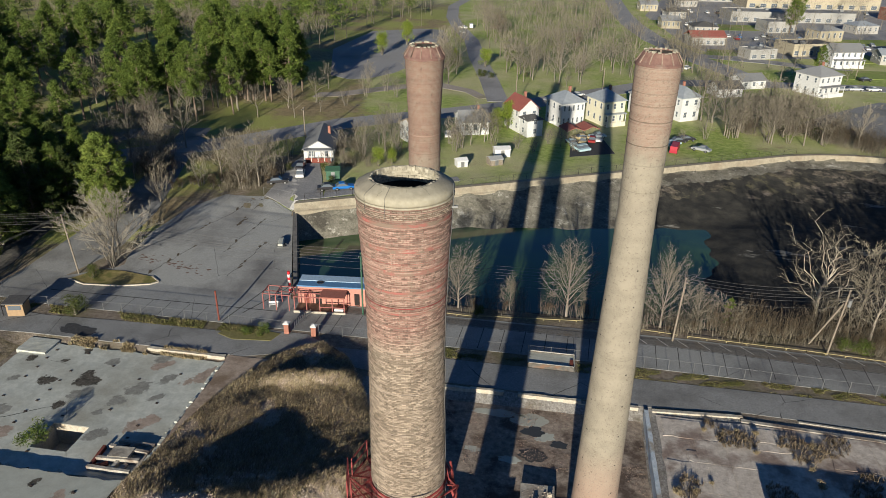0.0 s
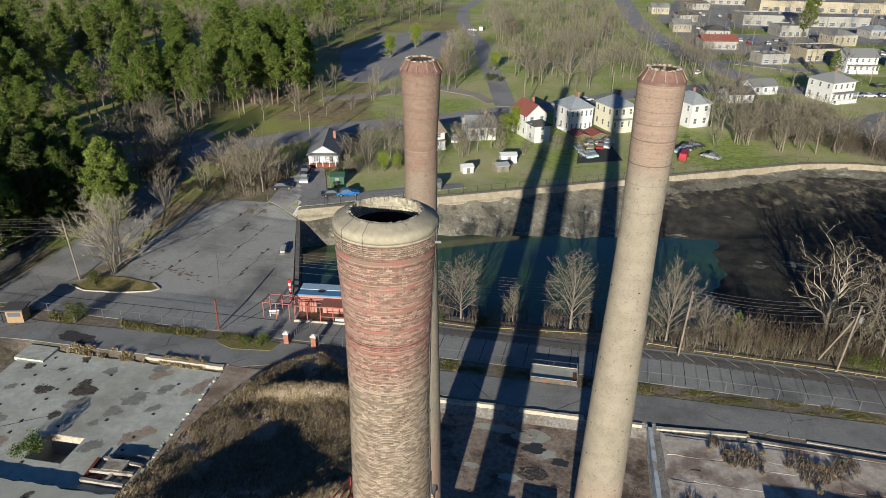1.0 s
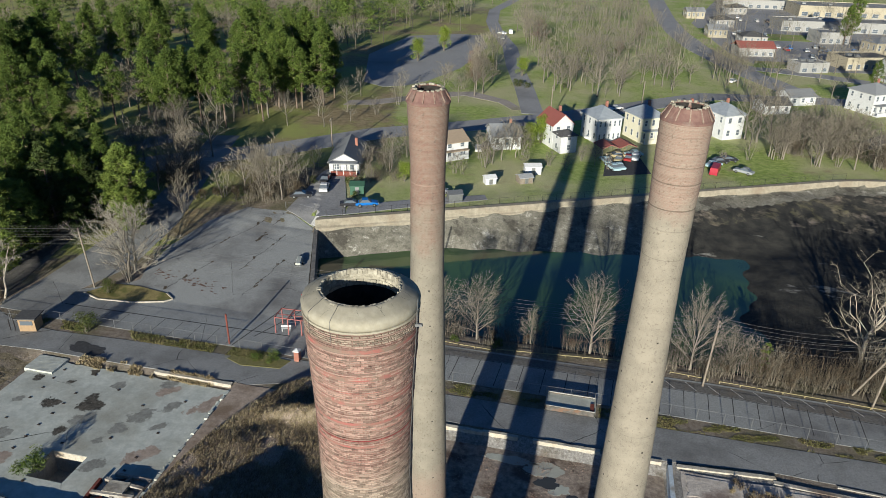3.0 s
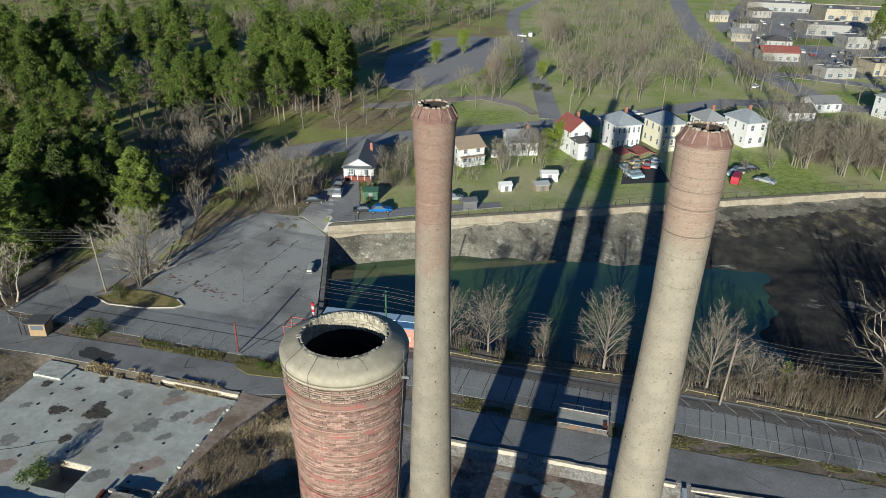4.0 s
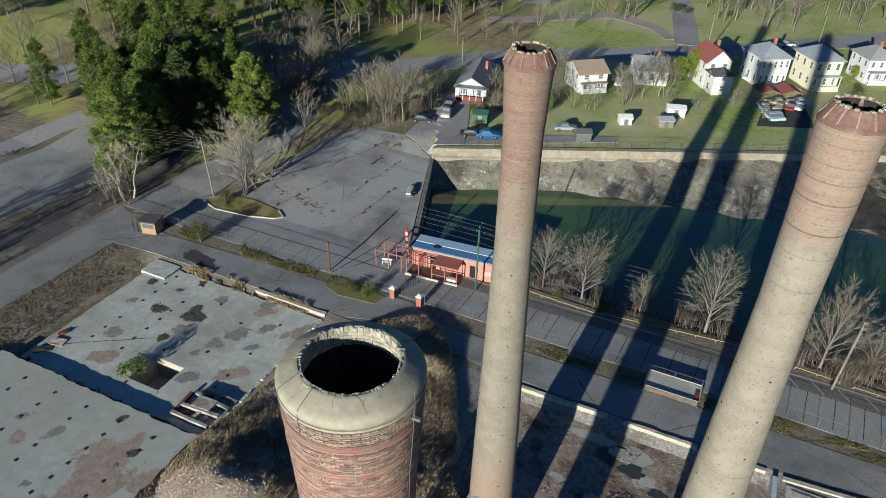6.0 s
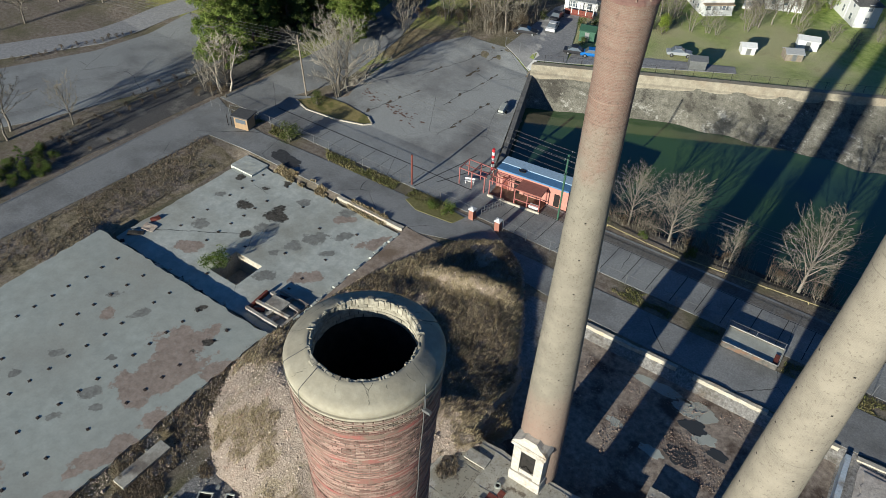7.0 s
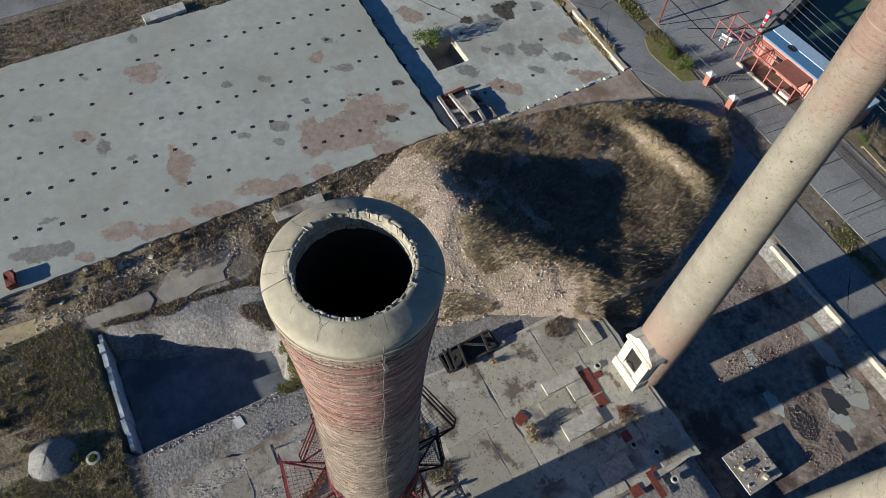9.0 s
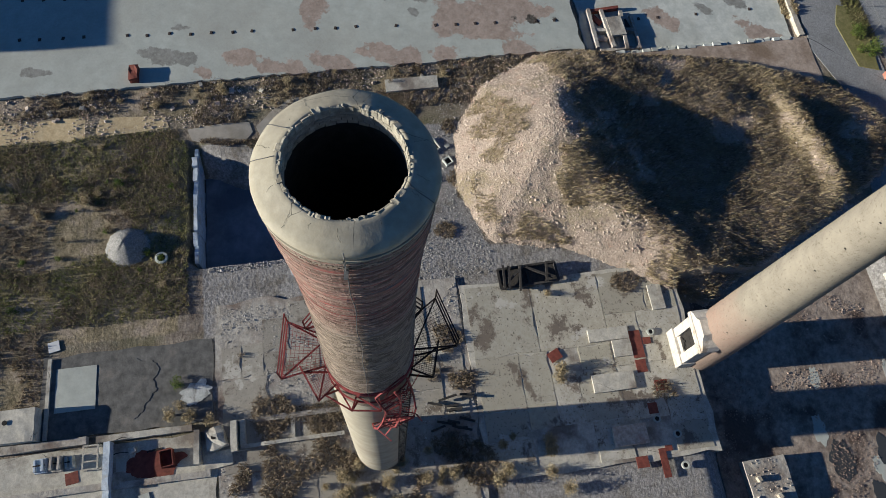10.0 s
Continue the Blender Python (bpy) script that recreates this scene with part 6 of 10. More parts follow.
def bare_tree(seed, h, kids, top, mat_a, mat_b, label, name="bare_tree", rad=None, stems=1, tilt=0.12, trunk=0.62, up=0.15, far=False):
    rnd = random.Random(seed)
    thick, thin = ([], []), ([], [])
    for s in range(stems):
        d = Vector((rnd.uniform(-tilt, tilt), rnd.uniform(-tilt, tilt), 1)) if stems == 1 else Vector((rnd.uniform(-0.5, 0.5), rnd.uniform(-0.5, 0.5), 1))
        grow(rnd, thick, thin, Vector((rnd.uniform(-0.4, 0.4) * (stems > 1), rnd.uniform(-0.4, 0.4) * (stems > 1), -0.1)), d, h * trunk, rad or h * 0.022, 0, top, kids, up, far)
    zmax = max(v[2] for v in thin[0])
    s = h / zmax
    for arr in (thick[0], thin[0]):
        for k, v in enumerate(arr):
            arr[k] = (v[0] * s, v[1] * s, v[2] * s)
    return tree_parts(name, pose(0, 0, -500), label, "tree", thick, thin, mat_a, mat_b)


def bend(rnd, a, b, lift, jit, n):
    """A limb's line from a to b, arching by lift and crooked by jit."""
    l = (b - a).length
    mid = (a + b) / 2 + Vector((0, 0, lift * l))
    pts = []
    for k in range(n + 1):
        f = k / n
        p = a.lerp(mid, f).lerp(mid.lerp(b, f), f)
        if 0 < k:
            p = p + Vector((rnd.uniform(-1, 1), rnd.uniform(-1, 1), rnd.uniform(-1, 1))) * jit * l * (0.4 + 0.6 * f)
        pts.append(p)
    return pts


def fan_tree(seed, h, w, limbs, subs, twigs, mat_a, mat_b, label, name="bare_tree", base=0.12, rad=None, stems=1, tw=0.016, jit=0.05, spread=1.35, n=3, even=0.72):
    """Leafless tree: limbs reach out to a rounded crown, each with side branches and fine twigs."""
    rnd = random.Random(seed)
    thick, thin = ([], []), ([], [])
    rad = rad or h * 0.017
    for st in range(stems):
        a = st * 2.4 + seed
        off = Vector((math.cos(a), math.sin(a), 0)) * (0.0 if stems == 1 else 0.07 * w)
        tip = off * (1 if stems == 1 else 3.2) + Vector((rnd.uniform(-0.05, 0.05) * w, rnd.uniform(-0.05, 0.05) * w, h * rnd.uniform(0.6, 0.8)))
        stem = bend(rnd, off + Vector((0, 0, -0.2)), tip, 0.0, jit * 0.5, 5)
        tube(thick[0], thick[1], stem, [rad * (1 - 0.8 * k / 5) for k in range(6)], 6)
        for i in range(limbs // stems):
            f = (i + rnd.random()) / (limbs // stems)
            hf = (base + (0.58 - base) * f) * h / tip.z
            k = min(int(hf * 5), 4)
            p0 = stem[k].lerp(stem[k + 1], hf * 5 - k)
            th = spread * (1 - f) ** 0.8 + 0.06
            az = i * 2.4 + rnd.uniform(-0.5, 0.5) + st
            reach = rnd.uniform(even, 1.04)
            z0 = h * (base + 0.16)
            p1 = Vector((math.cos(az) * math.sin(th) * w / 2 * reach, math.sin(az) * math.sin(th) * w / 2 * reach, z0 + math.cos(th) * (h - z0) * reach))
            line = bend(rnd, p0, p1, 0.1, jit, n)
            r0 = rad * rnd.uniform(0.3, 0.45) * (1.05 - 0.5 * f)
            tube(thick[0], thick[1], line, [max(r0 * (1 - 0.8 * q / n), 0.012) for q in range(n + 1)], 3)
            l = (p1 - p0).length
            for s in range(subs):
                g = 0.22 + 0.78 * (s + rnd.random()) / subs
                q = min(int(g * n), n - 1)
                b0 = line[q].lerp(line[q + 1], g * n - q)
                d = (line[q + 1] - line[q]).normalized() * rnd.uniform(0.5, 1.0) + Vector((rnd.uniform(-1, 1), rnd.uniform(-1, 1), rnd.uniform(-0.5, 0.9))) * 0.75
                bl = l * rnd.uniform(0.2, 0.4) * (1.15 - 0.5 * g)
                b1 = b0 + d.normalized() * bl
                tube(thin[0], thin[1], [b0, b1], [max(r0 * 0.22, tw * 1.1), 0.006], 3)
                for _ in range(twigs):
                    e = rnd.uniform(0.25, 1.0)
                    c0 = b0.lerp(b1, e)
                    dd = d.normalized() * 0.7 + Vector((rnd.uniform(-1, 1), rnd.uniform(-1, 1), rnd.uniform(-0.6, 1))) * 0.7
                    tube(thin[0], thin[1], [c0, c0 + dd.normalized() * bl * rnd.uniform(0.3, 0.6)], [tw, 0.005], 1)
    return tree_parts(name, pose(0, 0, -500), label, "tree", thick, thin, mat_a, mat_b)


def stem_thicket(seed, h, w, stems, twigs, mat_a, mat_b, label):
    """Upright thin stems standing close, with fine side twigs."""
    rnd = random.Random(seed)
    thick, thin = ([], []), ([], [])
    for _ in range(stems):
        p = Vector((rnd.gauss(0, w * 0.3), rnd.gauss(0, w * 0.2), -0.1))
        l = h * rnd.uniform(0.45, 1.0)
        d = Vector((rnd.uniform(-0.22, 0.22), rnd.uniform(-0.22, 0.22), 1))
        tube(thick[0], thick[1], [p, p + d * l], [0.028, 0.008], 3)
        for _ in range(twigs):
            f = rnd.uniform(0.2, 0.95)
            q = p + d * l * f
            tube(thin[0], thin[1], [q, q + Vector((rnd.uniform(-1, 1), rnd.uniform(-1, 1), rnd.uniform(0.6, 2.0))) * l * 0.13], [0.013, 0.004], 1)
    return tree_parts("thicket", pose(0, 0, -500), label, "thicket", thick, thin, mat_a, mat_b)


def leaf_cloud(rnd, vs, fs, centre, rad, n, size, flat=0.75):
    for _ in range(n):
        while True:
            d = Vector((rnd.uniform(-1, 1), rnd.uniform(-1, 1), rnd.uniform(-1, 1)))
            if 0.15 < d.length < 1:
                break
        d *= rnd.uniform(0.75, 1.05)
        p = centre + Vector((d.x * rad, d.y * rad, d.z * rad * flat))
        u = Vector((rnd.uniform(-1, 1), rnd.uniform(-1, 1), rnd.uniform(-0.7, 0.7))).normalized() * size * rnd.uniform(0.6, 1.3)
        w = u.cross(Vector((rnd.uniform(-1, 1), rnd.uniform(-1, 1), rnd.uniform(-1, 1)))).normalized() * size * rnd.uniform(0.17, 0.36)
        i = len(vs)
        for q in (p - u * 0.8 + w * 0.8, p - u * 0.5 - w * 0.9, p + u * 1.2):
            vs.append((q.x, q.y, q.z))
        fs.append((i, i + 1, i + 2))


def pine(seed, h, clumps, per, size, label, low=0.42, wide=0.17, leaf=None):
    rnd = random.Random(seed)
    thick, thin = ([], []), ([], [])
    lean = Vector((rnd.uniform(-0.03, 0.03), rnd.uniform(-0.03, 0.03), 1))
    pts = [lean * (h * k / 6) + Vector((rnd.uniform(-0.1, 0.1), rnd.uniform(-0.1, 0.1), -0.2 if k == 0 else 0)) for k in range(7)]
    tube(thick[0], thick[1], pts, [h * 0.016 * (1 - 0.8 * k / 6) for k in range(7)], 6)
    for k in range(clumps):
        f = low + (1 - low) * (k + rnd.random()) / clumps
        prof = math.sin(math.pi * min(1, ((f - low) / (1 - low)) * 0.8 + 0.2)) ** 0.7
        a = rnd.uniform(0, 6.283)
        r = h * wide * prof * rnd.uniform(0.25, 1.0)
        c = lean * (h * f) + Vector((math.cos(a) * r, math.sin(a) * r, rnd.uniform(-0.3, 0.5)))
        tube(thick[0], thick[1], [lean * (h * f - 0.25 * r), c], [0.07, 0.019], 3)
        leaf_cloud(rnd, thin[0], thin[1], c, h * 0.055 * rnd.uniform(0.7, 1.25), per, size)
    return tree_parts("pine_tree", pose(0, 0, -500), label, "tree", thick, thin, PINEBARK, leaf or NEEDLES)


def bush(seed, h, r, clumps, per, size, mat, label, name="bush"):
    rnd = random.Random(seed)
    thick, thin = ([], []), ([], [])
    for k in range(clumps):
        a, f = rnd.uniform(0, 6.283), rnd.random()
        rr = r * rnd.uniform(0.1, 0.8) * (1 - 0.55 * f)
        c = Vector((math.cos(a) * rr, math.sin(a) * rr, h * (0.2 + 0.68 * f)))
        tube(thick[0], thick[1], [Vector((0, 0, -0.1)), c], [0.05, 0.015], 3)
        leaf_cloud(rnd, thin[0], thin[1], c, min(h, r) * 0.4, per, size)
    return tree_parts(name, pose(0, 0, -500), label, "bush", thick, thin, BARK, mat, thin_name="foliage")


def plant(proto, x, y, s=1.0, rot=None, z=None, seed=0):
    m = pose(x, y, (land(x, y) if z is None else z), 0, 0, rot if rot is not None else (x * 37 + y * 91) % 360)
    ob = copy_thing(proto, m)
    ob.scale = (s, s, s * (0.92 + 0.16 * ((x * 7.7 + y * 3.3) % 1)))
    return ob


def retire(protos):
    for p in protos:
        for o in (*p.children_recursive, p):
            bpy.data.objects.remove(o, do_unlink=True)


def near_gap(x, y):
    """Clear of the street and of the open glade."""
    street_y = 100 + (x + 180) * 0.37
    return abs(y - street_y) > 9 and not (-160 < x < -101 and 164 < y < 207)


near_bare = [fan_tree(60 + k, 12.5, 11.0 - k, 26, 15, 11, BARK, TWIG, "leafless rounded tree by the pond", base=0.1, rad=0.2, tw=0.0105, even=0.86) for k in range(2)]
mid_bare = [fan_tree(70 + k, 11.5, 9.0 + k, 16, 9, 7, BARK, TWIG, "leafless grey-brown spreading tree", base=0.2 + 0.03 * k, tw=0.018, jit=0.08) for k in range(4)]
multi_bare = [fan_tree(80 + k, 9.0, 7.5, 20, 8, 7, BARK, TWIG, "leafless many-stemmed tree with fine twigs", base=0.05, stems=4, rad=0.1, tw=0.016) for k in range(2)]
far_bare = [fan_tree(90 + k, 12.5, 9.0 + k, 13, 7, 8, BARK, TWIG, "distant leafless tree with grey twigs", base=0.22, tw=0.026, jit=0.08) for k in range(4)]
stems_brown = stem_thicket(95, 5.5, 4.5, 60, 8, TWIG, THICKET, "brown leafless thicket of upright stems")
wild_tree = fan_tree(96, 12.0, 11.0, 14, 9, 8, PALEBARK, PALEBARK, "pale dead tree with crooked limbs", base=0.12, stems=3, rad=0.2, jit=0.14, tw=0.02, n=5)
pines = [pine(100 + k, 20.0, 96, 52, 0.42, "tall dark green forest pine", 0.24 + 0.06 * k, 0.18 + 0.015 * k) for k in range(4)]
# Leaf colour is darkened: these trees beside the lot stand in shade.
shaded_evergreen = pine(122, 16.0, 120, 70, 0.4, "evergreen tree with dense low branches, leaves darkened for shade", 0.08, 0.26, leaf_mat("shaded_evergreen_leaf", (0.045, 0.068, 0.02), (0.085, 0.115, 0.032)))
big_pine = pine(120, 17.0, 170, 95, 0.36, "dense bright green pine beside the lot", 0.12, 0.34, leaf_mat("bright_needles", (0.1, 0.15, 0.03), (0.2, 0.25, 0.055)))
dense_pine = pine(121, 18.0, 110, 64, 0.42, "dense dark pine with low branches", 0.1, 0.25)
green_bush = bush(130, 2.2, 1.6, 16, 70, 0.14, BUSHLEAF, "dense dark green rounded bush")
spring_tree = bush(131, 6.5, 2.9, 34, 70, 0.24, SPRINGLEAF, "fresh yellow-green spring tree", "spring_tree")
red_tree = bush(132, 7.5, 3.6, 34, 50, 0.22, REDBUD, "reddish budding tree on the lawn", "budding_tree")
ivy_bush = bush(133, 1.5, 1.9, 14, 60, 0.15, IVY, "low sprawling green shrub")
brown_bush = bush(134, 3.0, 1.7, 14, 60, 0.12, THICKET, "brown leafless thicket of thin stems", "thicket")
dead_shrub = bush(135, 1.2, 1.1, 14, 40, 0.14, DRYGRASS, "dead tan shrub on the concrete", "dead_shrub")
young_pine = pine(140, 6.0, 26, 30, 0.24, "young bright green conifer by the pond", 0.12, 0.2)

# beside the pond
for x, y, s, k in ((-13.8, 89.8, 0.88, 0), (2.6, 90.4, 1.05, 1), (16.4, 89.9, 0.9, 0), (-19.5, 90.0, 0.75, 1), (-6.0, 91.0, 0.5, 0), (21.5, 90.6, 0.6, 1)):
    plant(near_bare[k], x, y, s)
plant(young_pine, 26.0, 91.5, 0.95)
syc = fan_tree(157, 18.0, 17.0, 18, 10, 9, PALEBARK, TWIG, "large white-barked sycamore with bare crooked limbs", "sycamore_tree", base=0.16, rad=0.42, jit=0.13, tw=0.016, n=6)
syc.matrix_world = pose(40.2, 97.5, -2.0)
for k, (x, y, s) in enumerate(((47, 99, 1.25), (52, 96, 1.3), (57, 101, 1.4), (62, 94, 1.2), (49, 92, 0.9), (56, 91, 1.0), (66, 99, 1.3), (70, 92, 1.1))):
    plant(mid_bare[k % 4], x, y, s)
rng = random.Random(77)
for k in range(34):
    plant(stems_brown, 17.5 + k * 1.3 + rng.uniform(-0.5, 0.5), rng.uniform(89.0, 92.0), rng.uniform(0.7, 1.1))
for k in range(20):
    plant(brown_bush, rng.uniform(14, 62), rng.uniform(88.7, 91), rng.uniform(0.35, 0.8))
for k in range(10):
    plant(multi_bare[k % 2], rng.uniform(24, 62), rng.uniform(89.6, 93), rng.uniform(0.55, 0.95))
for x, y, s in ((-16.5, 89.9, 0.75), (-11.2, 89.8, 0.8), (-18.2, 90.4, 0.7), (-9.0, 90.0, 0.6), (0.2, 90.5, 0.75), (5.0, 90.6, 0.85), (13.8, 89.8, 0.9), (-4.4, 89.6, 0.9), (-21.5, 89.6, 0.6), (15.0, 91.0, 1.0)):
    plant(stems_brown, x, y, s)
for x, y, s in ((-11.2, 89.6, 0.8), (-6.5, 90.5, 0.6), (-20, 89.2, 0.7), (5.5, 90.8, 0.8), (0, 91, 0.8), (46, 88.4, 1.0), (43, 89, 0.9)):
    plant(brown_bush, x, y, s)
for x, y, s in ((-22.3, 88.6, 0.5), (-17.0, 88.5, 0.6), (-10.5, 88.8, 0.8), (44.0, 88.2, 1.3), (41.5, 88.6, 1.1)):
    plant(ivy_bush, x, y, s)

for x, y, s in ((-11.2, 37.9, 0.9), (-10.4, 37.7, 0.8), (-17.9, 38.3, 0.5), (-11.1, 7.6, 0.9), (-11.6, 5.8, 0.8), (-10.9, 9.0, 0.7), (-12.2, 6.6, 0.6), (-13.5, 27.0, 0.6)):
    plant(dead_shrub, x, y, s, z=0.2)
rng = random.Random(66)
for k in range(34):
    plant(dead_shrub, rng.uniform(-6.5, -1.5), rng.uniform(17.5, 37.5), rng.uniform(0.4, 0.9), z=0.12)
for k in range(16):
    plant(dead_shrub, rng.uniform(14, 44), rng.uniform(55, 68), rng.uniform(0.4, 0.8), z=0.08)

rng = random.Random(68)
for k in range(46):
    plant((ivy_bush, brown_bush, dead_shrub)[k % 3], rng.uniform(-38, -21), rng.uniform(-20, 6.5), rng.uniform(0.18, 0.4) * (2 if k % 3 == 2 else 1))
for k in range(26):
    plant((brown_bush, dead_shrub)[k % 2], rng.uniform(-43.6, -41.0), rng.uniform(-8, 34), rng.uniform(0.15, 0.35) * (1 + k % 2))
for k in range(12):
    plant(mid_bare[k % 4], 45 + 3.3 * k, rng.uniform(89.5, 94), rng.uniform(1.15, 1.6))

# round the lot and the west drive
pale_tree = fan_tree(62, 11.0, 14.5, 26, 14, 10, BARK, PALETWIG, "large leafless pale grey tree beside the lot", base=0.1, rad=0.26, tw=0.014, even=0.8, stems=2)
pale_tree.matrix_world = pose(-73.4, 92.8, 0.0) @ Matrix.Diagonal((1.2, 1.2, 1.25, 1))
rng = random.Random(83)
for k in range(14):
    plant((mid_bare[k % 4], multi_bare[k % 2])[k % 2], rng.choice((rng.uniform(-92, -83), rng.uniform(-70, -59))), rng.uniform(122, 136), rng.uniform(0.8, 1.1))
plant(wild_tree, -88.8, 81.5, 1.0)
plant(big_pine, -84.6, 110.0, 0.9)
plant(big_pine, -82.0, 106.5, 0.55)
plant(big_pine, -88.0, 113.5, 0.7)
for x, y, s in ((-92, 109, 0.8), (-96, 104, 0.95), (-99.5, 98, 0.9), (-103, 110, 0.9), (-108, 101, 0.8), (-98, 115, 0.85), (-113, 108, 0.9), (-110, 116, 0.9), (-90, 102, 0.5), (-94, 97, 0.55)):
    plant(shaded_evergreen, x, y, s)
plant(far_bare[1], -104.6, 53.2, 0.95)
plant(young_pine, -94.0, 49.1, 0.6)
plant(multi_bare[0], -94.1, 56.5, 0.35)
plant(multi_bare[0], -72.5, 91.5, 1.0)
plant(green_bush, -73.6, 87.6, 1.15)
plant(green_bush, -69.4, 76.9, 1.5)
plant(ivy_bush, -40.2, 77.3, 1.0)
plant(ivy_bush, -42.5, 76.8, 0.8)
for x, y, s in ((-87.2, 80.2, 0.9), (-89.3, 79.2, 1.0), (-91.0, 77.8, 0.8), (-90.5, 83.5, 1.0), (-94.0, 56.5, 0.6), (-90.4, 57.2, 0.35), (-90.2, 60.2, 0.4), (-91.5, 50.0, 0.5)):
    plant(brown_bush, x, y, s)
plant(mid_bare[1], -102.5, 51.5, 1.0)
plant(mid_bare[2], -89.5, 82.5, 0.8)
plant(multi_bare[1], -91.5, 80.0, 0.8)
for x, y, s in ((-94.5, 87.0, 1.0), (-96, 95, 0.85), (-104, 106, 0.9)):
    plant(big_pine, x, y, s)
for x, y, s in ((-77, 116, 0.9), (-73, 124, 0.9), (-66, 128, 0.8), (-61, 127, 0.75), (-58, 133, 0.7), (-63, 136, 0.85), (-70, 133, 0.9), (-60.5, 143, 0.7)):
    plant(multi_bare[int(x) % 2], x, y, s)
rng = random.Random(79)
for k in range(16):
    plant(mid_bare[k % 4], rng.uniform(-104, -86), rng.uniform(124, 160), rng.uniform(0.75, 1.05))
for k in range(36):
    x = rng.choice((rng.uniform(-90, -82), rng.uniform(-70, -58)))
    plant(stems_brown if k % 3 else brown_bush, x, rng.uniform(123, 131) + max(0, -70 - x) * 0.15, rng.uniform(0.7, 1.15))
for x, y in ((-97, 100), (-104, 96), (-111, 100), (-118, 103), (-99, 110), (-107, 108), (-115, 112), (-124, 108), (-101, 119), (-110, 120), (-120, 118), (-96, 126), (-105, 128), (-94, 138), (-114, 130), (-128, 128), (-131, 102)):
    if x < -0.86 * y:
        plant(dense_pine, x, y, 0.62 + 0.25 * ((x * 1.7 + y) % 1))
    else:
        plant(mid_bare[int(-x) % 4], x, y, 0.75)
for k in range(40):
    x, y = rng.uniform(-200, -128), rng.uniform(100, 240)
    if near_gap(x, y):
        plant(pines[k % 4] if k % 5 else far_bare[k % 4], x, y, rng.uniform(0.8, 1.1))
for k in range(12):
    plant(brown_bush, -97.6 - 0.35 * k * (k < 6) + rng.uniform(-0.8, 0.8), 84 - 2.6 * k, rng.uniform(0.2, 0.5))
for k in range(16):
    plant(brown_bush, -125.5 + 0.42 * k + rng.uniform(-0.5, 0.5), 66 + 1.3 * k, rng.uniform(0.25, 0.55))
for k in range(14):
    plant(far_bare[k % 4], -140 + rng.uniform(-16, 8), 66 + 5 * k, rng.uniform(0.7, 1.1))
for x, y in ((-96, 112), (-104, 106), (-101, 101), (-100, 124), (-112, 116), (-92, 122), (-120, 108), (-108, 132), (-93, 108), (-122, 126), (-130, 112), (-98, 142), (-93, 115), (-98, 106), (-107, 112), (-115, 124), (-103, 117), (-97, 131), (-128, 122), (-136, 118), (-118, 136), (-110, 141), (-125, 140), (-92, 134), (-113, 105), (-99, 96)):
    if x < -0.8 * y:
        plant(pines[int(-x) % 4], x, y, 0.68 + 0.2 * ((x * 3.3) % 1))
    elif int(-x) % 2:
        plant(multi_bare[int(-x) % 2], x, y, 0.9)
for x, y, s in ((-99, 60, 0.7), (-97.5, 47, 0.7), (-101, 90, 0.9), (-103, 46, 0.9)):
    plant(mid_bare[int(-y) % 4], x, y, s)

rng = random.Random(311)
for k in range(70):
    x, y = rng.uniform(-96.5, -90.2), rng.uniform(36, 53)
    plant(ivy_bush if k % 4 else brown_bush, x, y, rng.uniform(0.4, 0.85) if k % 4 else 0.3)
for k in range(26):
    plant(brown_bush, -95.8 + 1.2 * noise.noise((k * 1.3, 0, 0)), 20 + k * 2.4, 0.35 + 0.3 * abs(noise.noise((k * 0.7, 3, 0))))
for k in range(20):
    plant(brown_bush, -78 + 0.9 * k, 121.5 + 0.6 * k + 2.5 * noise.noise((k * 0.9, 1, 0)), 0.8)

for x, y, s in ((-29.7, 147.8, 0.6), (-24.0, 153.7, 0.7), (-15.2, 157.2, 0.55), (-5.9, 157.0, 0.5), (36.6, 177.3, 0.7), (50.8, 191.1, 1.1), (44.1, 180.3, 0.8), (-9.8, 159.3, 0.5), (3.5, 160.7, 0.45), (-32.5, 146.7, 0.6), (30, 173, 0.4), (22, 168, 0.35)):
    plant(multi_bare[int(x) % 2], x, y, s)
for x, y, s in ((23.2, 249.1, 1.1), (-8.8, 251.8, 0.9), (6.0, 234.3, 1.0), (39.0, 272.5, 1.0), (14, 258, 0.9), (30, 262, 0.8), (-2, 262, 1.0), (46, 262, 1.0)):
    plant(mid_bare[int(y) % 4], x, y, s)

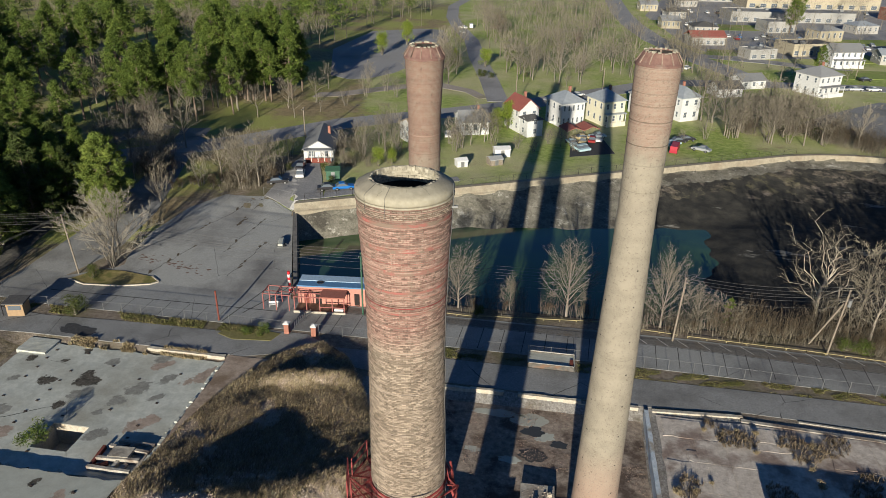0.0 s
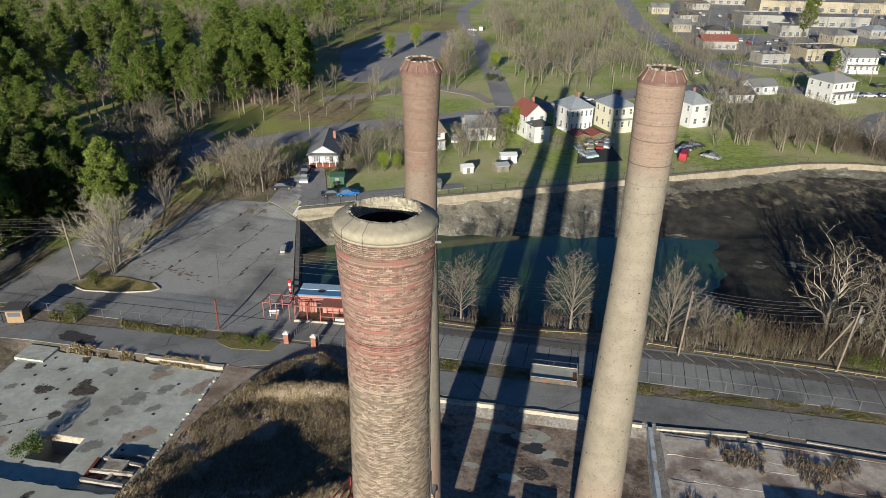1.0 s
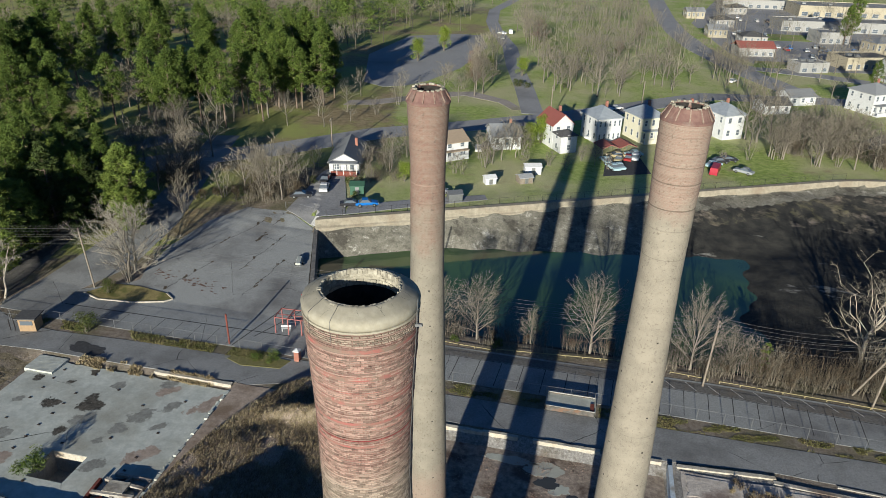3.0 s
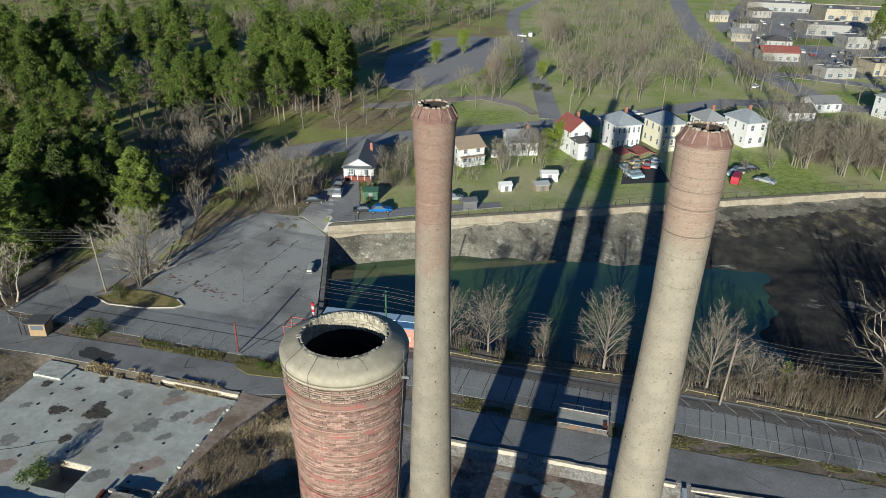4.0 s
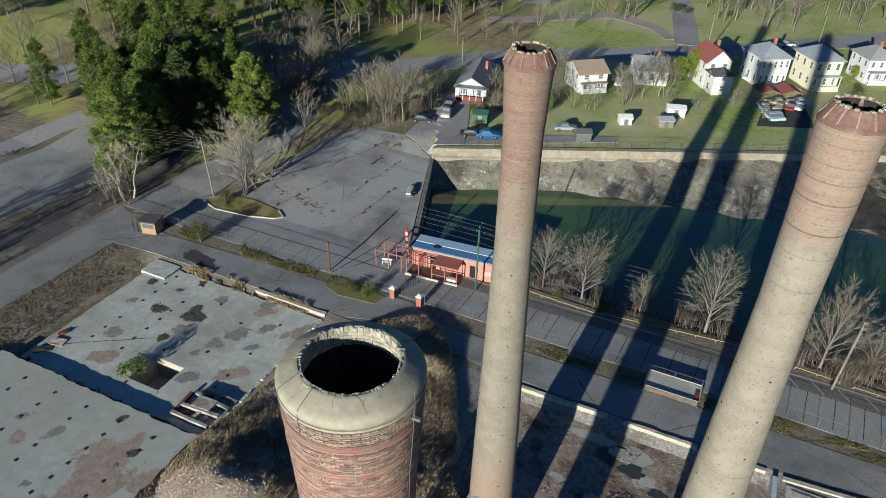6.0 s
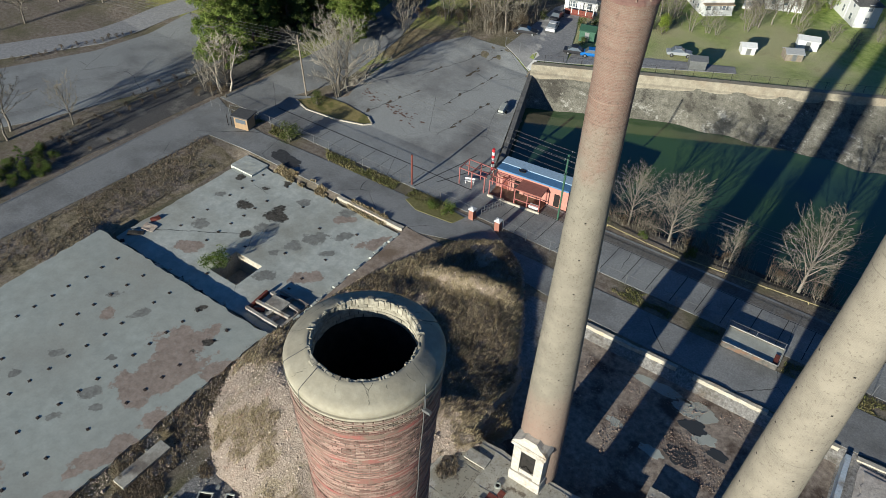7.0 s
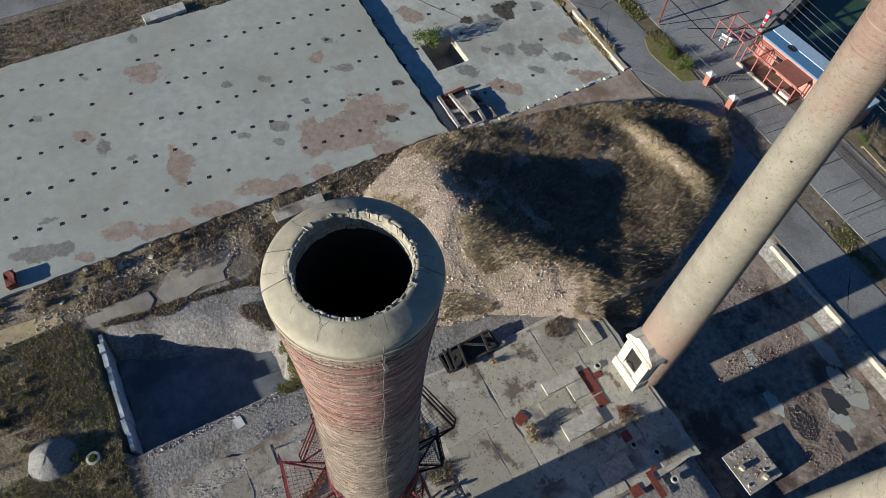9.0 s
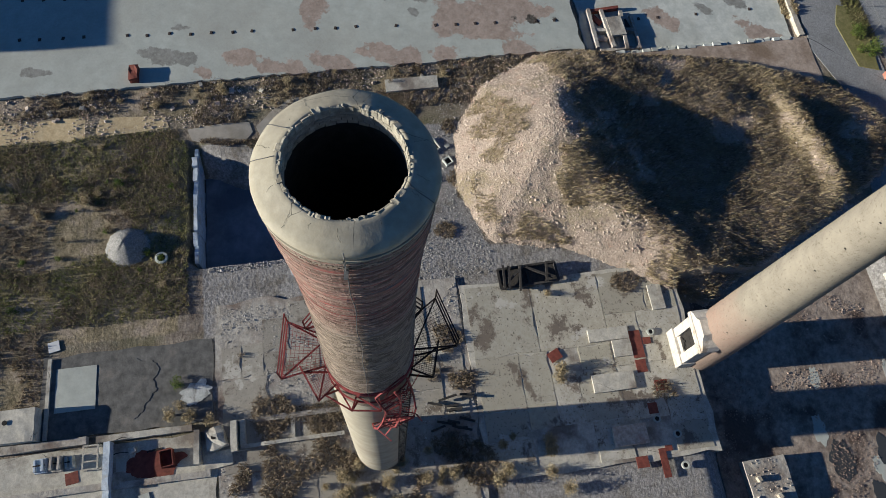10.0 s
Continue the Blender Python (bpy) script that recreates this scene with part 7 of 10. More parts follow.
# pine wood and park beyond the high street
sheet("park_path", [(-74, 197), (-66, 199.5), (-52, 212), (-42, 219.5), (-30, 214), (-24.5, 206), (-21.5, 208), (-28, 218), (-40, 225.5), (-47, 223), (-56, 216), (-67, 206), (-74, 203)], surf("pinkish_path", (0.3, 0.265, 0.24), (0.4, 0.36, 0.33), 1.5, (0.27, 0.25, 0.16), 0.12, (0.5, 0.65), 0.92), 0.05, "worn pinkish path across the park lawn", "path", step=5)
for k, (x, y, s) in enumerate(((-110, 166.5, 0.85), (-101.5, 165, 0.9), (-94.5, 165, 0.95), (-88.5, 174, 0.85), (-120, 169.5, 0.8), (-83.5, 189, 0.8), (-97, 179.5, 0.95), (-92, 190, 0.9), (-115, 180.5, 0.9), (-112, 188, 0.95), (-94, 204, 0.9), (-136, 140.5, 0.85), (-134.5, 146, 0.9), (-135, 154, 0.9), (-147.5, 155.5, 0.95), (-147, 164.5, 0.9), (-160.5, 166.5, 1.0), (-147, 185, 0.9), (-173, 192, 1.0), (-105, 172, 0.85), (-104, 196, 0.9))):
    plant(pines[(k * 3) % 4], x, y, s)
for k, (x, y, s) in enumerate(((-70.9, 173.9, 0.75), (-49.4, 202.7, 0.7), (-58.5, 201.6, 0.8), (-41.9, 210.6, 0.75), (-36.8, 223.6, 0.8), (-72.4, 208.5, 0.8), (-48.3, 218.7, 0.85), (-62.6, 221.0, 0.8), (-61.3, 189.5, 0.7), (-80.5, 172, 0.8), (-70.7, 191.9, 0.75), (-76, 183, 0.8), (-66, 181, 0.55), (-54, 209, 0.7), (-44, 228, 0.8), (-50, 232, 0.7))):
    plant((mid_bare + multi_bare)[(k * 5) % 6], x, y, s)
for k, (x, y, s) in enumerate(((-130.5, 175.8, 1.0), (-135.4, 188.3, 1.0), (-138.8, 183.6, 0.9), (-133.4, 168.6, 0.9), (-127.4, 155.8, 0.85), (-90, 180, 0.9))):
    plant(mid_bare[k % 4], x, y, s * 1.2)


def near_line(x, y, line, gap):
    for a, b in zip(line, line[1:]):
        ax, ay = a
        bx, by = b
        l2 = (bx - ax) ** 2 + (by - ay) ** 2
        t = max(0, min(1, ((x - ax) * (bx - ax) + (y - ay) * (by - ay)) / l2))
        if math.hypot(x - ax - t * (bx - ax), y - ay - t * (by - ay)) < gap:
            return True
    return False


PARK = [(-18.5, 204), (-33, 272), (-60, 384), (-60, 520)]
DRIVE = [(-64, 190), (-72, 232), (-73, 262), (-66, 300), (-52, 352)]
TOWN = [(66, 252), (40, 335), (31, 430), (30, 520)]
rng = random.Random(88)
far_spots = []
n = 0
while n < 540:
    y = 150 + 370 * rng.random() ** 1.25
    x = rng.uniform(-0.95 * y - 20, -74 - 0.12 * max(0, y - 330)) if n % 4 else rng.uniform(-0.5 * y - 20, -76)
    if near_line(x, y, high, 9) or near_line(x, y, PARK, 8) or near_line(x, y, DRIVE, 12):
        continue
    if noise.noise((x * 0.018, y * 0.018, 9)) < -0.36 or y < 158 + max(0.0, x + 99) * 1.7:
        continue
    if -92 < x < -49 and 217 < y < 338 or (-160 < x < -101 and 164 < y < 207 and rng.random() < 0.8):
        continue
    deciduous = noise.noise((x * 0.03, y * 0.03, 2)) > 0.2 or rng.random() < 0.2
    if y > 218 and deciduous or y > 252:
        far_spots.append((x, y, not deciduous))
        n += 1
        continue
    plant((far_bare if deciduous else pines)[n % 4], x, y, rng.uniform(0.75, 1.15) * (0.95 if deciduous else 1.0))
    n += 1
for k in range(70):
    y = 212 + 110 * rng.random()
    x = rng.uniform(-44, 62)
    if near_line(x, y, high, 8) or near_line(x, y, PARK, 6) or near_line(x, y, TOWN, 8):
        continue
    if y > 255:
        far_spots.append((x, y, False))
        continue
    plant((far_bare + mid_bare)[k % 8], x, y, rng.uniform(0.45, 1.0))
n = 0
while n < 105:
    y = 300 + 230 * rng.random() if n % 4 else rng.uniform(215, 300)
    x = rng.uniform(-60, 26)
    if near_line(x, y, high, 9) or near_line(x, y, PARK, 7) or near_line(x, y, TOWN, 9) or (x < -46 and y < 340):
        continue
    if y > 255:
        far_spots.append((x, y, False))
        n += 1
        continue
    plant(far_bare[n % 4], x, y, rng.uniform(0.7, 1.25))
    n += 1
for x, y, s in ((-69.8, 268, 1.35), (-65.2, 292.4, 1.5), (-27.9, 254.3, 1.1), (-40.5, 262, 0.8), (20.5, 196, 0.55), (-15.6, 171.5, 1.0), (-13.5, 176, 1.1), (-39, 140, 0.7), (-36.5, 142, 0.6)):
    plant(spring_tree, x, y, s)
for x, y, s in ((-42.5, 240, 1.15), (-46, 262, 1.2), (-30, 335, 1.4), (6, 312, 0.8)):
    plant(red_tree, x, y, s)
for x, y, s in ((-21, 160, 0.75), (-24, 156, 0.7), (-18, 163, 0.8), (-40, 150, 0.8), (-44, 147, 0.85), (-37, 146, 0.7), (-42, 158, 0.8), (-28, 148, 0.5), (0.5, 163, 0.45), (38, 186, 0.9), (42, 182, 1.0), (46, 186, 1.0), (52, 180, 1.1), (57, 184, 1.1), (48, 192, 1.0), (60, 177, 1.0), (63, 190, 0.9), (20.5, 178, 0.4), (-46, 137, 0.5), (-48, 133, 0.4)):
    plant((mid_bare + multi_bare)[int(x * 3 + y) % 6], x, y, s)
for x, y, s in ((-44.1, 145, 0.75), (-42.6, 156, 1.0), (-39.5, 158, 1.1), (-23.1, 156.8, 0.85), (-20.3, 168, 1.05), (-49.1, 146, 0.7), (-2.5, 165, 0.5), (-26, 160, 0.8), (-46, 151, 0.9), (-37, 151, 0.8), (-17, 165, 0.9)):
    plant(multi_bare[int(x * 3) % 2], x, y, s)
for x, y, s in ((38.4, 196, 1.45), (41.1, 193.8, 1.5), (44.7, 197.4, 1.4), (49, 190, 1.0), (52.2, 193.6, 1.1), (55, 189, 1.0), (58.4, 195, 1.1), (61, 190, 1.0), (64.6, 201, 1.1), (56, 200, 1.2), (68, 205, 1.0), (47, 186, 0.7)):
    plant((mid_bare if s > 1.15 else multi_bare)[int(x) % 2], x, y, s)
for k in range(64):
    f = rng.random()
    plant(stems_brown if k % 3 else brown_bush, 60 + 22 * f + rng.uniform(-2, 5), 194 - 26 * f + rng.uniform(-7, 7), rng.uniform(0.6, 1.1))
for k in range(26):
    plant((mid_bare + multi_bare)[k % 6], rng.uniform(42, 74), rng.uniform(176, 198), rng.uniform(0.7, 1.1))
for k in range(18):
    plant(stems_brown, rng.uniform(44, 64), rng.uniform(183, 192), rng.uniform(0.5, 0.9))
for k in range(22):
    plant(stems_brown, rng.uniform(-52, -36), rng.uniform(138, 156), rng.uniform(0.4, 0.75))
for k in range(24):
    plant(mid_bare[k % 4], rng.uniform(62, 112), rng.uniform(92, 150), rng.uniform(0.9, 1.4))
for x, y, s in ((17.7, 266.9, 1.0), (4.4, 285, 1.1), (41.2, 282, 1.05), (-2.5, 292, 1.2), (58.8, 266, 1.2), (12.3, 336, 1.3), (-6.9, 252, 1.0), (24.1, 293, 1.1), (53.5, 295, 1.0)):
    plant(mid_bare[int(y) % 4], x, y, s)
for x, y, s in ((-49.5, 134.5, 0.9), (-47.5, 136, 0.8), (-57.5, 134, 0.8), (21, 183, 1.2), (-28, 237, 1.2), (-26.4, 238, 1.1), (-24, 236, 1.0), (-12, 240, 0.8), (-46, 128, 0.7)):
    plant(green_bush, x, y, s)
for k in range(90):
    x, y = rng.uniform(42, 200), rng.uniform(245, 480)
    if near_line(x, y, TOWN, 8):
        continue
    if y > 280:
        far_spots.append((x, y, False))
        continue
    plant(far_bare[k % 3] if k % 6 else pines[k % 4], x, y, rng.uniform(0.4, 0.75))
for x, y, s in ((112, 378, 1.1), (108, 372, 0.9), (88, 262, 0.6)):
    plant(pines[0], x, y, s)
rnd = random.Random(91)
far_a, far_b = ([], []), ([], [])
for k in range(1200):
    known = None
    y = 330 + 420 * rnd.random()
    x = rnd.uniform(-1.0 * y, 0.12 * y) if k % 5 else rnd.uniform(0.1 * y, 0.9 * y)
    if k < len(far_spots):
        x, y, known = far_spots[k]
    elif near_line(x, y, PARK, 8) or near_line(x, y, TOWN, 12) or (x > 40 and y < 560) or (-95 < x < -45 and y < 345):
        continue
    z, h = land(x, y), rnd.uniform(10, 16)
    green = noise.noise((x * 0.012, y * 0.012, 4)) > 0.05 and x < -60 if known is None else known
    h *= 1.25 if known else 1.0
    p = Vector((x, y, z))
    dst = far_b if green else far_a
    tube(far_a[0], far_a[1], [p, p + Vector((0, 0, h * 0.8))], [0.22, 0.019], 3)
    for _ in range((190 if known else 60) if green else (120 if known is False else 60)):
        d = Vector((rnd.gauss(0, 1), rnd.gauss(0, 1), rnd.gauss(0, 1))).normalized() * rnd.uniform(0.3, 1.0)
        wide = 0.2 * (1.25 - 0.75 * d.z) if green else 0.3
        q = p + Vector((d.x * h * wide, d.y * h * wide, h * (0.62 + 0.36 * d.z)))
        if green:
            leaf_cloud(rnd, far_b[0], far_b[1], q, 0.6, 1, 0.85 if known else 1.1)
        else:
            tube(far_a[0], far_a[1], [q, q + (d * 0.6 + Vector((rnd.uniform(-0.4, 0.4), rnd.uniform(-0.4, 0.4), rnd.uniform(0.2, 1)))) * h * 0.16], [0.06, 0.01], 1)
tagged(from_arrays("bare_wood", far_a[0], far_a[1], TWIG), "distant wood of grey leafless trees", "wood", kind="stuff")
tagged(from_arrays("pine_wood", far_b[0], far_b[1], NEEDLES), "distant green pine wood beyond the park", "wood", kind="stuff")
retire(near_bare + mid_bare + multi_bare + far_bare + pines + [big_pine, green_bush, spring_tree, red_tree, brown_bush, young_pine, stems_brown, wild_tree, dense_pine, shaded_evergreen, dead_shrub])

# ---- houses ----
def window(parent, x, y, z, w, h, axis="x", face=-1, frame_mat=None):
    """A sash window on a wall: frame and pane. axis: the way the wall runs; face: which way it looks."""
    bm = bmesh.new()
    t = 0.07
    for (a0, a1, b0, b1) in ((-w / 2 - t, w / 2 + t, -t, 0), (-w / 2 - t, w / 2 + t, h, h + t), (-w / 2 - t, -w / 2, 0, h), (w / 2, w / 2 + t, 0, h), (-w / 2, w / 2, h / 2 - 0.03, h / 2 + 0.03)):
        box(bm, a0, a1, -0.06, 0.05, b0, b1)
    m = pose(x, y, z, 0, 0, {("x", -1): 0, ("x", 1): 180, ("y", -1): -90, ("y", 1): 90}[axis, face])
    win = part("window", bm, frame_mat or WHITEPAINT, parent)
    win.matrix_basis = m
    bm = bmesh.new()
    box(bm, -w / 2, w / 2, -0.03, 0.03, 0, h)
    part("pane", bm, GLASS, win, "dark glass pane")
    return win


def hip_roof(bm, w, d, z, rise, over=0.45, ridge=0.25):
    x, y = w / 2 + over, d / 2 + over
    r = max(0.3, abs(x - y) * 1.0) if ridge is None else ridge
    if w >= d:
        top = ((-(x - y) - r * 0, 0), ((x - y) + r * 0, 0)) if x - y > 0.2 else ((-0.2, 0), (0.2, 0))
    else:
        top = ((0, -(y - x)), (0, y - x)) if y - x > 0.2 else ((0, -0.2), (0, 0.2))
    c = [bm.verts.new(v) for v in ((-x, -y, z), (x, -y, z), (x, y, z), (-x, y, z))]
    lo = [bm.verts.new((v.co.x, v.co.y, z - 0.18)) for v in c]
    t = [bm.verts.new((*p, z + rise)) for p in top]
    if w >= d:
        fs = ((c[0], c[1], t[1], t[0]), (c[1], c[2], t[1]), (c[2], c[3], t[0], t[1]), (c[3], c[0], t[0]))
    else:
        fs = ((c[0], c[1], t[0]), (c[1], c[2], t[1], t[0]), (c[2], c[3], t[1]), (c[3], c[0], t[0], t[1]))
    for f in fs:
        bm.faces.new(f)
    for k in range(4):
        j = (k + 1) % 4
        bm.faces.new((lo[k], lo[j], c[j], c[k]))
    bm.faces.new(lo[::-1])


def gable_roof(bm, w, d, z, rise, over=0.4, along="y"):
    """Two thick slopes; the ridge runs along the given axis."""
    X, Y = (w / 2 + over, d / 2 + over)
    t = 0.16
    if along == "y":
        prof = [(-X, z - rise * over / (w / 2)), (0, z + rise), (X, z - rise * over / (w / 2)), (X, z - rise * over / (w / 2) - t), (0, z + rise - t), (-X, z - rise * over / (w / 2) - t)]
        rows = [[bm.verts.new((p[0], y, p[1])) for p in prof] for y in (-Y, Y)]
    else:
        prof = [(-Y, z - rise * over / (d / 2)), (0, z + rise), (Y, z - rise * over / (d / 2)), (Y, z - rise * over / (d / 2) - t), (0, z + rise - t), (-Y, z - rise * over / (d / 2) - t)]
        rows = [[bm.verts.new((x, p[0], p[1])) for p in prof] for x in (-X, X)]
    for k in range(6):
        j = (k + 1) % 6
        bm.faces.new((rows[0][k], rows[0][j], rows[1][j], rows[1][k]))
    bm.faces.new(rows[0])
    bm.faces.new(rows[1][::-1])
    bmesh.ops.recalc_face_normals(bm, faces=bm.faces[:])


def gable_ends(bm, w, d, z, rise, along):
    if along == "y":
        for y in (-d / 2, d / 2):
            bm.faces.new([bm.verts.new(v) for v in ((-w / 2, y, z), (w / 2, y, z), (0, y, z + rise - 0.1))])
    else:
        for x in (-w / 2, w / 2):
            bm.faces.new([bm.verts.new(v) for v in ((x, -d / 2, z), (x, d / 2, z), (x, 0, z + rise - 0.1))])


def house(x, y, rot, w, d, h, roof, wall_mat, roof_mat, label, rise=2.2, floors=2, along="y", porch=0, porch_mat=None, chimney=True, cols=3, name="house", wing=None):
    """x, y: middle of the side that looks to the pond."""
    st = thing(name, pose(x, y, land(x, y) - 0.05, 0, 0, rot) @ pose(0, d / 2, 0), label, "house", "houses beyond the pond")
    bm = bmesh.new()
    box(bm, -w / 2, w / 2, -d / 2, d / 2, -0.6, h)
    if roof == "gable":
        gable_ends(bm, w, d, h, rise, along)
    part("wall", bm, wall_mat, st)
    bm = bmesh.new()
    (hip_roof if roof == "hip" else gable_roof)(bm, w, d, h, rise, **({} if roof == "hip" else {"along": along}))
    part("roof", bm, roof_mat, st, "pitched roof")
    fh = h / floors
    for f in range(floors):
        for k in range(cols):
            window(st, -w / 2 + w * (k + 0.5) / cols, -d / 2, f * fh + fh * 0.36, min(w / cols * 0.32, 0.95), fh * 0.42)
        for k in range(3):
            window(st, -w / 2, -d / 2 + d * (k + 0.5) / 3, f * fh + fh * 0.36, 0.7, fh * 0.42, "y", -1)
            window(st, w / 2, -d / 2 + d * (k + 0.5) / 3, f * fh + fh * 0.36, 0.7, fh * 0.42, "y", 1)
    if porch:
        bm = bmesh.new()
        box(bm, -w / 2 + 0.2, w / 2 - 0.2, -d / 2 - porch, -d / 2, fh * 0.98, fh * 0.98 + 0.22, 0.03)
        part("porch_roof", bm, roof_mat, st)
        bm = bmesh.new()
        box(bm, -w / 2 + 0.3, w / 2 - 0.3, -d / 2 - porch + 0.1, -d / 2, -0.3, 0.35)
        part("porch_floor", bm, porch_mat or wall_mat, st)
        for k in range(5):
            bm = bmesh.new()
            px = -w / 2 + 0.45 + (w - 0.9) * k / 4
            box(bm, px - 0.07, px + 0.07, -d / 2 - porch + 0.2, -d / 2 - porch + 0.34, 0.35, fh * 0.98)
            part("porch_post", bm, WHITEPAINT, st)
        bm = bmesh.new()
        box(bm, -w / 2 + 0.4, w / 2 - 0.4, -d / 2 - porch + 0.22, -d / 2 - porch + 0.3, 0.35, 1.2)
        part("porch_rail", bm, porch_mat or wall_mat, st)
    if wing:
        ww, wd, wh = wing
        bm = bmesh.new()
        box(bm, -w / 2 + 0.1, -w / 2 + 0.1 + ww, -d / 2 - wd, -d / 2, -0.6, wh)
        part("wing_wall", bm, wall_mat, st)
        bm = bmesh.new()
        hip_roof(bm, ww, wd, wh, 1.0, 0.3)
        rf = part("wing_roof", bm, DARKROOF if roof_mat is REDROOF else roof_mat, st)
        rf.location = (-w / 2 + 0.1 + ww / 2, -d / 2 - wd / 2, 0)
        for f in range(2):
            window(st, -w / 2 + 0.1 + ww / 2, -d / 2 - wd, 0.9 + f * 2.4, 0.8, 1.2)
            window(st, -w / 2 + 0.1, -d / 2 - wd / 2, 0.9 + f * 2.4, 0.8, 1.2, "y", -1)
    if chimney:
        bm = bmesh.new()
        box(bm, w * 0.22, w * 0.22 + 0.6, d * 0.12, d * 0.12 + 0.6, h, h + rise + 0.7, 0.03)
        part("flue", bm, BRICKRED, st, "brick chimney stack")
    return st


house(-53.0, 141.0, 13, 6.6, 14.0, 2.9, "gable", WHITEPAINT, GREYROOF, "white bungalow with grey shingle roof and red porch", 1.9, 1, "y", 2.0, REDPLATE, True, 2, "bungalow")
house(-31.6, 158.0, 40, 6.6, 7.5, 4.3, "gable", WHITEPAINT, plain("tan_shingle", (0.34, 0.27, 0.2), 0.9), "small white house with tan roof", 1.7, 2, "x", 1.2, None, False, 2)
house(-21.0, 168.5, 20, 7.0, 8.5, 3.6, "gable", WHITEPAINT, GREYROOF, "white cottage with grey roof behind bare branches", 1.9, 1, "x", 0, None, True, 3)
house(-8.0, 174.0, 32, 5.6, 8.0, 6.2, "gable", WHITEPAINT, REDROOF, "white two-storey house with a red metal roof", 2.4, 2, "y", 0, None, True, 2, wing=(4.4, 4.2, 4.4))
house(3.2, 181.3, 32, 6.8, 8.2, 6.6, "hip", WHITEPAINT, SILVERROOF, "white two-storey house with silver hipped roof", 2.3, 2, "y", 0, None, True, 5)
house(14.0, 185.5, 32, 6.6, 8.2, 6.6, "hip", CREAMPAINT, SILVERROOF, "cream two-storey house with silver roof and screened porch", 2.3, 2, "y", 1.6, CREAMPAINT, True, 3)
house(25.2, 196.3, 28, 6.0, 7.5, 5.6, "hip", WHITEPAINT, GREYROOF, "white house with grey hipped roof", 2.2, 2, "y", 1.5, None, True, 3)
house(34.9, 194.4, 32, 6.2, 9.0, 6.6, "hip", WHITEPAINT, SILVERROOF, "tall white house with pale metal roof", 2.3, 2, "y", 0, None, True, 2)
house(83.5, 235.5, 32, 9.5, 9.5, 6.4, "hip", WHITEPAINT, GREYROOF, "large white house with grey roof and porch", 2.4, 2, "y", 2.2, None, True, 4)
house(106.0, 287.0, 14, 12.0, 8.5, 6.0, "gable", WHITEPAINT, GREYROOF, "broad white house with long grey roof", 2.4, 2, "x", 2.2, None, False, 5)
house(52, 226, 20, 8, 7, 3.0, "gable", WHITEPAINT, DARKROOF, "low white house half hidden by trees", 1.6, 1, "x", 0, None, False, 3)
house(62, 240, 25, 9, 7, 3.0, "gable", WHITEPAINT, GREYROOF, "low white house among bare trees", 1.6, 1, "x", 0, None, False, 3)
rng = random.Random(404)
for k, (x, y, w, d, h) in enumerate(((52, 372, 9, 9, 4), (60, 410, 10, 9, 4), (126, 296, 10, 8, 4), (140, 310, 11, 9, 5), (150, 280, 10, 9, 5), (135, 260, 9, 8, 5), (158, 330, 12, 9, 4), (66, 355, 11, 10, 4), (172, 300, 11, 9, 5), (120, 350, 12, 10, 5), (190, 340, 12, 10, 5), (146, 380, 12, 10, 4), (48, 440, 10, 9, 4), (75, 470, 11, 9, 4))):
    house(x, y, rng.uniform(5, 30), w, d, h, "hip" if k % 2 else "gable", plain("weathered_siding", (0.38, 0.37, 0.35), 0.8) if k % 3 else TANWALL, (GREYROOF, DARKROOF, SILVERROOF)[k % 3], "distant pale town house with low roof", 1.8, 1, "x", 0, None, False, 4)


def shop(x, y, rot, w, d, h, wall_mat, roof_mat, label, cols, parapet=0.4, awning=None):
    st = thing("shop", pose(x, y, land(x, y) - 0.05, 0, 0, rot) @ pose(0, d / 2, 0), label, "shop", "shops across the town road")
    bm = bmesh.new()
    box(bm, -w / 2, w / 2, -d / 2, d / 2, -0.5, h)
    part("wall", bm, wall_mat, st)
    bm = bmesh.new()
    box(bm, -w / 2 + 0.25, w / 2 - 0.25, -d / 2 + 0.25, d / 2 - 0.25, h, h + 0.05)
    part("roof", bm, roof_mat, st, "flat roof")
    for x0, x1, y0, y1 in ((-w / 2 - 0.05, w / 2 + 0.05, -d / 2 - 0.05, -d / 2 + 0.25), (-w / 2 - 0.05, w / 2 + 0.05, d / 2 - 0.25, d / 2 + 0.05), (-w / 2 - 0.05, -w / 2 + 0.25, -d / 2 + 0.25, d / 2 - 0.25), (w / 2 - 0.25, w / 2 + 0.05, -d / 2 + 0.25, d / 2 - 0.25)):
        bm = bmesh.new()
        box(bm, x0, x1, y0, y1, h, h + parapet)
        part("parapet", bm, wall_mat, st)
    for k in range(cols):
        window(st, -w / 2 + w * (k + 0.5) / cols, -d / 2, 0.6, w / cols * 0.5, h * 0.36)
    for k in range(max(2, int(w / 12))):
        bm = bmesh.new()
        box(bm, -1.0, 1.0, -0.8, 0.8, h + 0.05, h + 1.0, 0.05, pose(rng.uniform(-w / 2 + 2, w / 2 - 2), rng.uniform(-d / 4, d / 4), 0))
        part("roof_unit", bm, GALV, st)
    if awning:
        bm = bmesh.new()
        gable_roof(bm, w, d, h + 0.2, 2.0, 0.5, "x")
        part("roof_cover", bm, awning, st)
    return st


